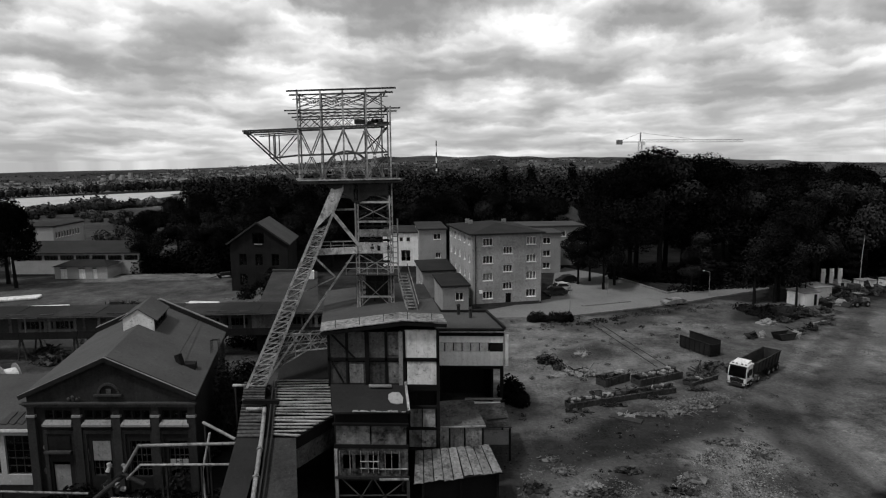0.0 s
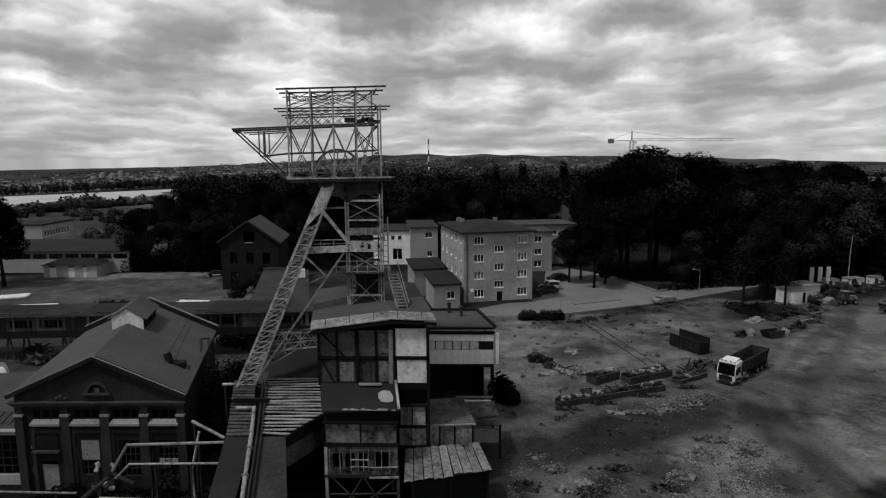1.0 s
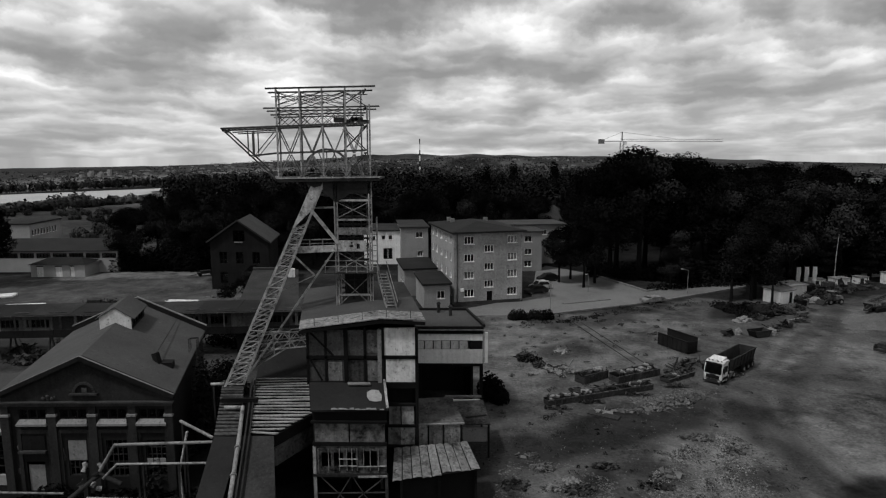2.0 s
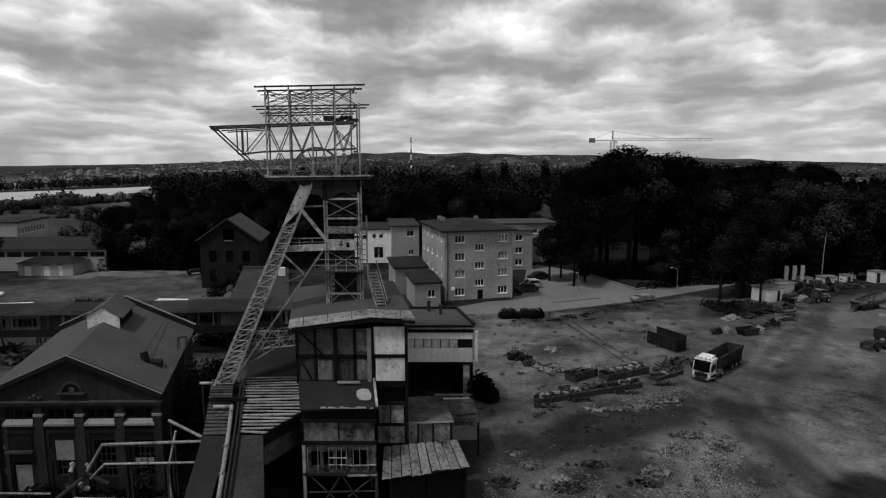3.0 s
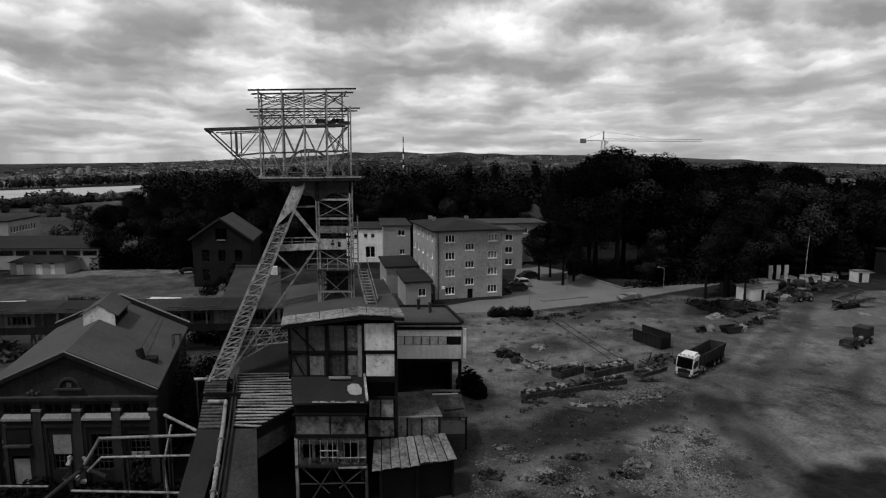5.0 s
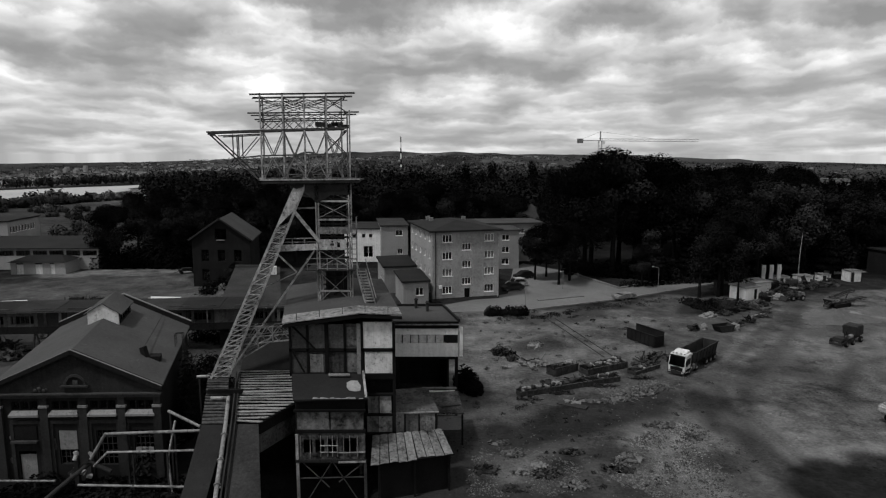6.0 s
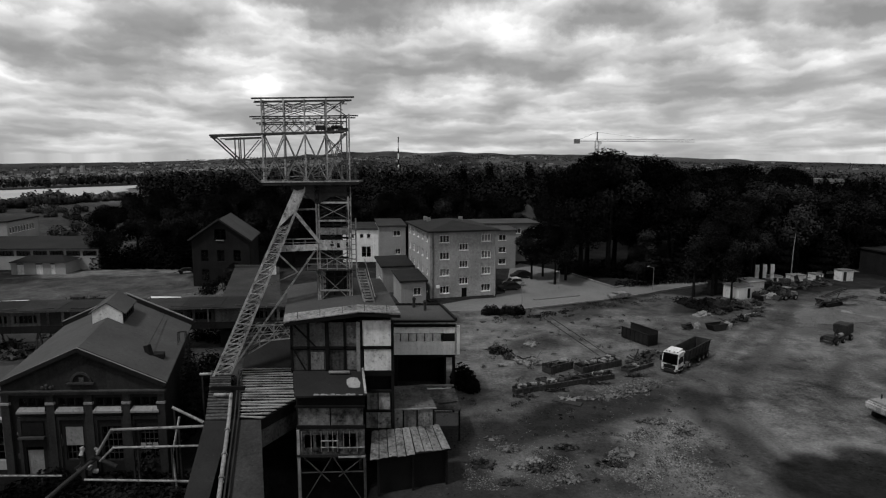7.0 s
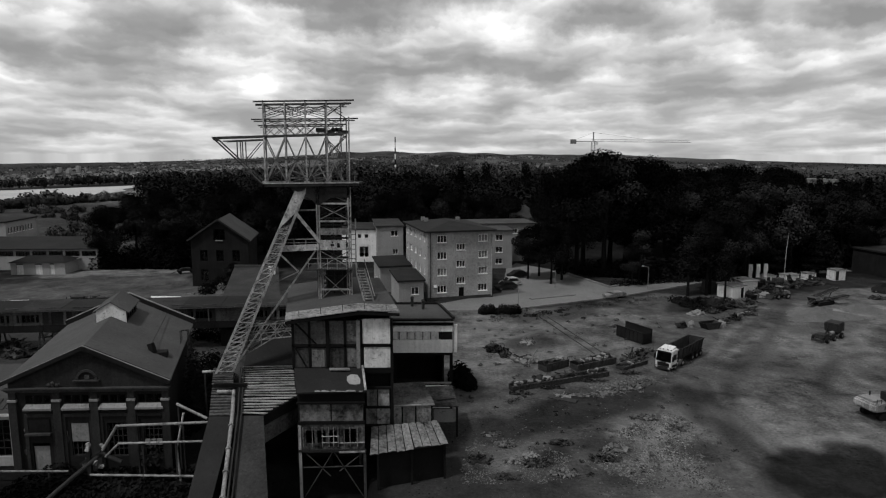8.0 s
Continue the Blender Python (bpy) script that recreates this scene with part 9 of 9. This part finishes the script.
def rubble_field(name, poly, n, lo, hi, seed, label, mat="rubble", dens=1.0):
    """Loose angular stones strewn over a stretch of ground."""
    rs = np.random.RandomState(seed)
    xs, ys = [p[0] for p in poly], [p[1] for p in poly]
    base = np.array([(1, 0, 0), (-1, 0, 0), (0, 1, 0), (0, -1, 0), (0, 0, 1), (0, 0, -0.4)], float)
    tri = np.array([(0, 2, 4), (2, 1, 4), (1, 3, 4), (3, 0, 4), (2, 0, 5), (1, 2, 5), (3, 1, 5), (0, 3, 5)])
    x, y = rs.uniform(min(xs), max(xs), n * 8), rs.uniform(min(ys), max(ys), n * 8)
    keep = inside(x + 0.5 * lumps(x, y, 2.0, seed + 1), y + 0.5 * lumps(x, y, 2.0, seed + 2), poly)
    if dens < 1:
        keep &= (lumps(x, y, 5.0, seed) + 0.5 * lumps(x, y, 1.7, seed + 5) > rs.uniform(-0.5, 0.9, n * 8)) | (rs.rand(n * 8) < 0.06)
    x, y = x[keep][:n], y[keep][:n]
    k = len(x)
    r = lo + (hi - lo) * rs.rand(k) ** 4
    a = rs.uniform(0, 6.283, k)
    v = base[None] * (1 + rs.uniform(-0.35, 0.35, (k, 6, 1))) * np.stack([r, r * rs.uniform(0.5, 1, k), r * rs.uniform(0.35, 0.8, k)], -1)[:, None]
    c, s = np.cos(a)[:, None], np.sin(a)[:, None]
    v = np.stack([v[..., 0] * c - v[..., 1] * s + x[:, None], v[..., 0] * s + v[..., 1] * c + y[:, None], v[..., 2]], -1)
    verts = v.reshape(-1, 3).tolist()
    faces = (tri[None] + 6 * np.arange(k)[:, None, None]).reshape(-1, 3).tolist()
    me = bpy.data.meshes.new(name)
    me.from_pydata(verts, [], faces)
    me.materials.append(M[mat])
    tagged(new(name, me), label, "rubble", kind="stuff")


for i, (x, y, w, d, h, mt) in enumerate(((4.2, 44.0, 2.4, 1.8, 0.5, "scrap"), (6.5, 46.5, 2.0, 1.5, 0.45, "rubble"), (8.8, 43.2, 2.6, 1.6, 0.5, "scrap"), (10.5, 41.5, 2.5, 1.4, 0.3, "rubble"),
                                         (11.5, 46.8, 2.2, 1.2, 0.4, "scrap"), (14.5, 44.0, 3.0, 1.6, 0.3, "scrap"), (6.0, 41.0, 2.0, 1.2, 0.5, "scrap"))):
    scrap_heap("debris_heap", x, y, w, d, h * 0.5, 110, 540 + i, "low heap of mixed rubble and scrap on the dirt", mt, 0.24)
rubble_field("rubble", [(18.9, 50.5), (23.7, 53.6), (25.3, 48.7), (22.7, 46.0), (23.2, 38.7), (16.8, 39.4), (12.4, 43.2)], 14000, 0.03, 0.14, 1, "pale crushed rubble strewn over the dirt", dens=0.6)
rubble_field("rubble", [(18.6, 50.8), (21.1, 53.2), (23.2, 52.4), (24.6, 48.8), (22.2, 46.0), (22.0, 43.2), (16.8, 41.4), (13.4, 43.2)], 1700, 0.05, 0.16, 6, "bright broken bits among the crushed rubble", "concrete", dens=0.6)
rubble_field("rubble", [(17, 57), (24, 60), (27, 63), (24, 64), (17, 61)], 2600, 0.03, 0.2, 2, "coarse pale rubble beside the steel troughs", dens=0.6)
rubble_field("rubble", [(2.5, 40), (10, 40), (12, 45), (6, 49), (3, 46)], 3600, 0.02, 0.12, 3, "mixed rubble and litter near the canopy", dens=0.5)
rubble_field("rubble", [(3, 38), (20, 38), (26, 60), (34, 72), (40, 95), (12, 92), (5, 60)], 3000, 0.025, 0.12, 4, "scattered small stones on the yard", dens=0.5)
for i, (x, y, w, d, h, n) in enumerate(((19.0, 58.6, 3.0, 1.6, 0.3, 60), (21.5, 60.0, 3.4, 1.8, 0.35, 70), (23.8, 61.4, 2.6, 1.4, 0.3, 50), (20.8, 52.0, 2.6, 1.4, 0.25, 50), (22.8, 49.6, 2.4, 1.6, 0.25, 50), (16.0, 45.4, 2.4, 1.2, 0.2, 40))):
    scrap_heap("rubble_heap", x, y, w, d, h, n, 780 + i, "low spill of pale broken masonry on the dirt", "rubble", 0.42)
rubble_field("rubble", [(-37, 104), (-33, 110), (-41, 113), (-45, 108)], 300, 0.08, 0.35, 5, "pale spill of stones beside the pump house")


def mound(x, y, w, d, h, seed, label):
    n, k = 28, 10
    rs = np.random.RandomState(seed)
    verts, faces = [(x, y, h)], []
    for j in range(1, k + 1):
        f = j / k
        for i in range(n):
            a = 2 * math.pi * i / n
            r = f * (1 + 0.18 * math.sin(3 * a + seed) + 0.08 * math.sin(7 * a))
            z = h * (1 - f) ** 1.3 * (1 + rs.uniform(-0.18, 0.18)) - (0.05 if j == k else 0)
            verts.append((x + w / 2 * r * math.cos(a), y + d / 2 * r * math.sin(a), z))
    for i in range(n):
        faces.append((0, 1 + i, 1 + (i + 1) % n))
        for j in range(k - 1):
            a, b = 1 + j * n, 1 + (j + 1) * n
            faces.append((a + i, b + i, b + (i + 1) % n, a + (i + 1) % n))
    me = bpy.data.meshes.new("soil_mound")
    me.from_pydata(verts, [], faces)
    for f in me.polygons:
        f.use_smooth = True
    me.materials.append(M["soil"])
    tagged(new("soil_mound", me), label, "mound", kind="stuff")


mound(61, 90, 12, 7, 1.6, 2, "low mound of pale dug soil")
mound(70, 94, 9, 6, 1.3, 5, "low mound of pale dug soil")
mound(-38.5, 110, 7, 5, 1.5, 7, "pale heap of gravel beside the pump house")


# ---- low growth ----
def scrub(name, spots, n, size, mat, seed, label, flat=1.0):
    """Bushes or weeds: clumps of small leaves about the given spots (x, y, radius, height)."""
    rnd = random.Random(seed)
    bm = bmesh.new()
    ways = []
    for x, y, r, h in spots:
        pts = []
        for _ in range(n):
            a, f = rnd.uniform(0, 6.283), math.sqrt(rnd.random())
            z = rnd.uniform(0.02, h)
            out = Vector((f * math.cos(a), f * math.sin(a), z / h)).normalized()
            pts.append((Vector((x + r * f * math.cos(a), y + r * f * math.sin(a) * flat, z * (1 - 0.6 * f * f))), out))
        leaf_cards(bm, pts, size, rnd)
        ways += [d for p, d in pts]
    me = bpy.data.meshes.new(name)
    bm.to_mesh(me)
    bm.free()
    full_crown(me, ways)
    me.materials.append(M[mat])
    return tagged(new(name, me), label, "bushes", kind="stuff")


scrub("hedge", [(8.6 + 1.0 * i, 92.6 + 0.25 * (i % 2), 1.0, 1.6 if i not in (2,) else 1.0) for i in range(6)], 600, 0.17, "leaf_dark", 1, "dark clipped hedge beside the road")
scrub("bush", [(3.6, 61.0, 1.2, 2.7), (4.2, 60.0, 0.9, 1.8), (3.2, 62.2, 1.2, 2.4)], 700, 0.2, "leaf_dark", 2, "dark bush growing at the annex corner")
scrub("bush", [(8.4, 73.4, 1.0, 1.0), (9.4, 72.2, 0.8, 0.8)], 160, 0.18, "leaf_dark", 3, "dark low bush on the yard")
rs = random.Random(77)
scrub("scrub", [(42 + rs.uniform(0, 9), 96 + rs.uniform(-2, 5), 1.4, 1.1) for _ in range(22)], 140, 0.22, "leaf_dark", 4, "rough scrub at the yard edge")
scrub("scrub", [(36 + 1.7 * i, 114.3 + 0.42 * i + rs.uniform(-0.4, 0.4), 1.2, 1.3) for i in range(26)], 130, 0.22, "leaf_dark", 8, "dark hedge and scrub along the road")
scrub("scrub", [(-22 - rs.uniform(0, 2), 47 + rs.uniform(0, 16), 0.8, 1.6) for _ in range(16)], 110, 0.18, "leaf_dark", 9, "dark scrub between the hall and the galleries")
scrub("scrub", [(-37.5 + rs.uniform(-3.5, 4), 110 + rs.uniform(-2, 5), 1.6, 2.6) for _ in range(12)], 220, 0.25, "leaf_dark", 10, "dark bushes before the pump house")
scrub("scrub", [(rs.uniform(-112, -64), rs.uniform(140, 240), 2.5, 1.8) for _ in range(90)], 120, 0.3, "leaf", 11, "rough scrub on the waste ground behind the sheds")


# bushes added to fill the black gap behind the hall, standing for its shade
scrub("undergrowth", [(rs.uniform(-30, -24.5) - 0.17 * (y - 64), y, 1.5, rs.uniform(1.0, 2.6)) for y in [rs.uniform(62, 92) for _ in range(75)] if not 68.5 < y < 78.5], 150, 0.22, "leaf_dark", 23, "dark bushes grown through with scrap, added for the shade behind the engine hall")
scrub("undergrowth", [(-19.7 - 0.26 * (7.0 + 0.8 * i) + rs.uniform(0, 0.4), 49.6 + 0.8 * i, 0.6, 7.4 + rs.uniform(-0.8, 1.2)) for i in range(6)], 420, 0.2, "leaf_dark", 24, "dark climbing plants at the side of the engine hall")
weedy = random.Random(78)
scrub("weeds", [(9.5 + 0.62 * i + weedy.uniform(-0.8, 0.8), 90.2 + 0.27 * i + weedy.uniform(-2.2, 2.6), weedy.uniform(0.4, 1.1), weedy.uniform(0.2, 0.55)) for i in range(52)], 60, 0.12, "weeds", 16, "dry dark weeds along the road kerb")
scrub("weeds", [(weedy.uniform(5, 34), weedy.uniform(62, 92), weedy.uniform(0.2, 0.6), weedy.uniform(0.12, 0.35)) for i in range(90)], 36, 0.1, "weeds", 17, "scattered dry weed tufts on the yard")
scrub("weeds", [(weedy.uniform(3, 26), weedy.uniform(41, 58), weedy.uniform(0.15, 0.5), weedy.uniform(0.08, 0.25)) for i in range(90)], 30, 0.07, "weeds", 18, "low weed tufts among the rubble")
# near-black bushes added to carry the shade on the ground below the pipes
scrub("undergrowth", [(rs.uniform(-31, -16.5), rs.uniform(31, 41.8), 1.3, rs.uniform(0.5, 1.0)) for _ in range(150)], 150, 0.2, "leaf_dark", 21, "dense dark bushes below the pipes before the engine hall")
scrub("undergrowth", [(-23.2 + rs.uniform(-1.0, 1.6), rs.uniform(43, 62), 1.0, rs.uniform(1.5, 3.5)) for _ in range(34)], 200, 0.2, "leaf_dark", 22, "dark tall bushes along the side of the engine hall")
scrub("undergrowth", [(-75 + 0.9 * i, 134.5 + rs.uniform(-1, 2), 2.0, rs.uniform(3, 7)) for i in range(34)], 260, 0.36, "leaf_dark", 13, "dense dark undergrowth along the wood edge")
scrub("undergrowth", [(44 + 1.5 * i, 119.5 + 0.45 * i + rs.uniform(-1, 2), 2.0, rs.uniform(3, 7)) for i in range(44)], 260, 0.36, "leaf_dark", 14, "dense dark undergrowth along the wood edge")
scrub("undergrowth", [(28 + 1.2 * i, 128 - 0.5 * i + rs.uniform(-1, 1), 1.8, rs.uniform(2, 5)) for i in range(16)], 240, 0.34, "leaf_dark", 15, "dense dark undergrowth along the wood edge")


# ---- far things ----
def build_crane():
    t = thing("tower_crane", 103.0, 400.0, 0, 0, "pale tower crane above the far trees", "crane")
    for k, j in ((-1, -1), (1, -1), (1, 1), (-1, 1)):
        bar("mast_chord", t, M["steel_pale"], (k, j, 0), (k, j, 34), 0.25)
    for i in range(12):
        z = 10 + 2 * i
        bar("lacing_bar", t, M["steel_pale"], (-1, -1, z), (1, -1, z + 2), 0.16)
    for z, dy in ((33.6, -0.7), (33.6, 0.7), (35.0, 0)):
        bar("jib_chord", t, M["steel_pale"], (-1, dy, z), (62, dy, z - 0.4), 0.22)
    for i in range(30):
        x = 2 * i
        bar("lacing_bar", t, M["steel_pale"], (x, -0.7, 33.6), (x + 1, 0, 34.9), 0.12)
        bar("lacing_bar", t, M["steel_pale"], (x + 1, 0, 34.9), (x + 2, -0.7, 33.6), 0.12)
    bar("counter_jib", t, M["steel_pale"], (-14, 0, 33.7), (0, 0, 33.7), 1.0, 0.4)
    block("counterweight", t, M["concrete"], -14.5, -11, -0.8, 0.8, 32.2, 35)
    bar("apex_post", t, M["steel_pale"], (0, 0, 34), (0, 0, 39.5), 0.7)
    bar("tie_rod", t, M["steel_pale"], (0, 0, 39.3), (34, 0, 34.9), 0.14)
    bar("tie_rod", t, M["steel_pale"], (0, 0, 39.3), (-12, 0, 34.5), 0.14)
    block("cab", t, M["white"], 0.8, 2.6, -1.8, -0.4, 31.6, 33.4)


build_crane()


def build_far_mast():
    t = thing("far_chimney", -54.0, 960.0, -6, 0, "slim banded chimney on the skyline", "chimney")
    for i in range(7):
        bm = bmesh.new()
        tube(bm, (0, 0, 8.3 * i), (0, 0, 8.3 * i + 8.3), 1.25 - 0.07 * i, 1.18 - 0.07 * i, 12)
        part("band", bm, M["white" if i % 2 else "brick"], t)


build_far_mast()


def build_far_town():
    rs = np.random.RandomState(21)
    bm = bmesh.new()
    for i in range(330):
        az, r = rs.uniform(-0.72, 0.74), rs.uniform(1250, 2900)
        if i < 150:
            az, r = rs.uniform(-0.7, -0.1), rs.uniform(1500, 2700)
        x, y = r * math.sin(az), r * math.cos(az)
        z = float(terrain(np.array([x]), np.array([y]))[0])
        w, d, h = rs.uniform(4, 15), rs.uniform(6, 12), rs.uniform(2.5, 4.5)
        box(bm, x - w / 2, x + w / 2, y - d / 2, y + d / 2, z - 2, z + h)
    for i in range(6):
        az, r = -0.536 + 0.006 * i + 0.004 * (i % 2), 2300 + 60 * (i % 3)
        x, y = r * math.sin(az), r * math.cos(az)
        z = float(terrain(np.array([x]), np.array([y]))[0])
        box(bm, x - 5, x + 5, y - 6, y + 6, z - 2, z + 10 + 4 * (i % 3))
    bmesh.ops.recalc_face_normals(bm, faces=bm.faces)
    me = bpy.data.meshes.new("far_town")
    bm.to_mesh(me)
    bm.free()
    me.materials.append(M["stucco_pale"])
    tagged(new("far_town", me), "pale houses and blocks of a distant town", "town", kind="stuff")


build_far_town()
plain_house("far_block", 182.0, 318.0, -8, 26, 12, 12.8, "pale apartment block beyond the wood", "stucco_pale", "concrete",
            front=[(3 + 3.3 * i, 2.2 + 2.8 * j, 1.8, 1.4, 2) for i in range(7) for j in range(4)])


def build_hip_house():
    t = thing("hip_roofed_house", 20.0, 163.0, 0, 8, "house with a broad dark hipped roof among the trees", "building")
    W, D, H = 11.0, 10.0, 7.4
    bm = bmesh.new()
    pierced(bm, 0, W, 0, H, 0, 0.3, [(2 + 3.2 * i, 3.4 + 3.2 * i, 4.6, 6.2) for i in range(3)])
    part("wall", bm, M["stucco"], t)
    for x in (0, W - 0.3):
        block("wall", t, M["stucco"], x, x + 0.3, 0.302, D, 0, H)
    block("wall", t, M["stucco"], 0.3, W - 0.3, D - 0.3, D, 0, H)
    for i in range(3):
        window(t, pose(2.7 + 3.2 * i, 0.1, 5.4), 1.4, 1.6, 2)
    bm = bmesh.new()
    e = 0.6
    a = [bm.verts.new(p) for p in ((-e, -e, H), (W + e, -e, H), (W + e, D + e, H), (-e, D + e, H))]
    c = [bm.verts.new((4.2, D / 2, H + 4.0)), bm.verts.new((W - 4.2, D / 2, H + 4.0))]
    bm.faces.new(a[::-1])
    for f in ((a[0], a[1], c[1], c[0]), (a[1], a[2], c[1]), (a[2], a[3], c[0], c[1]), (a[3], a[0], c[0])):
        bm.faces.new(f)
    part("roof", bm, M["tile"], t, "broad dark hipped roof")


build_hip_house()
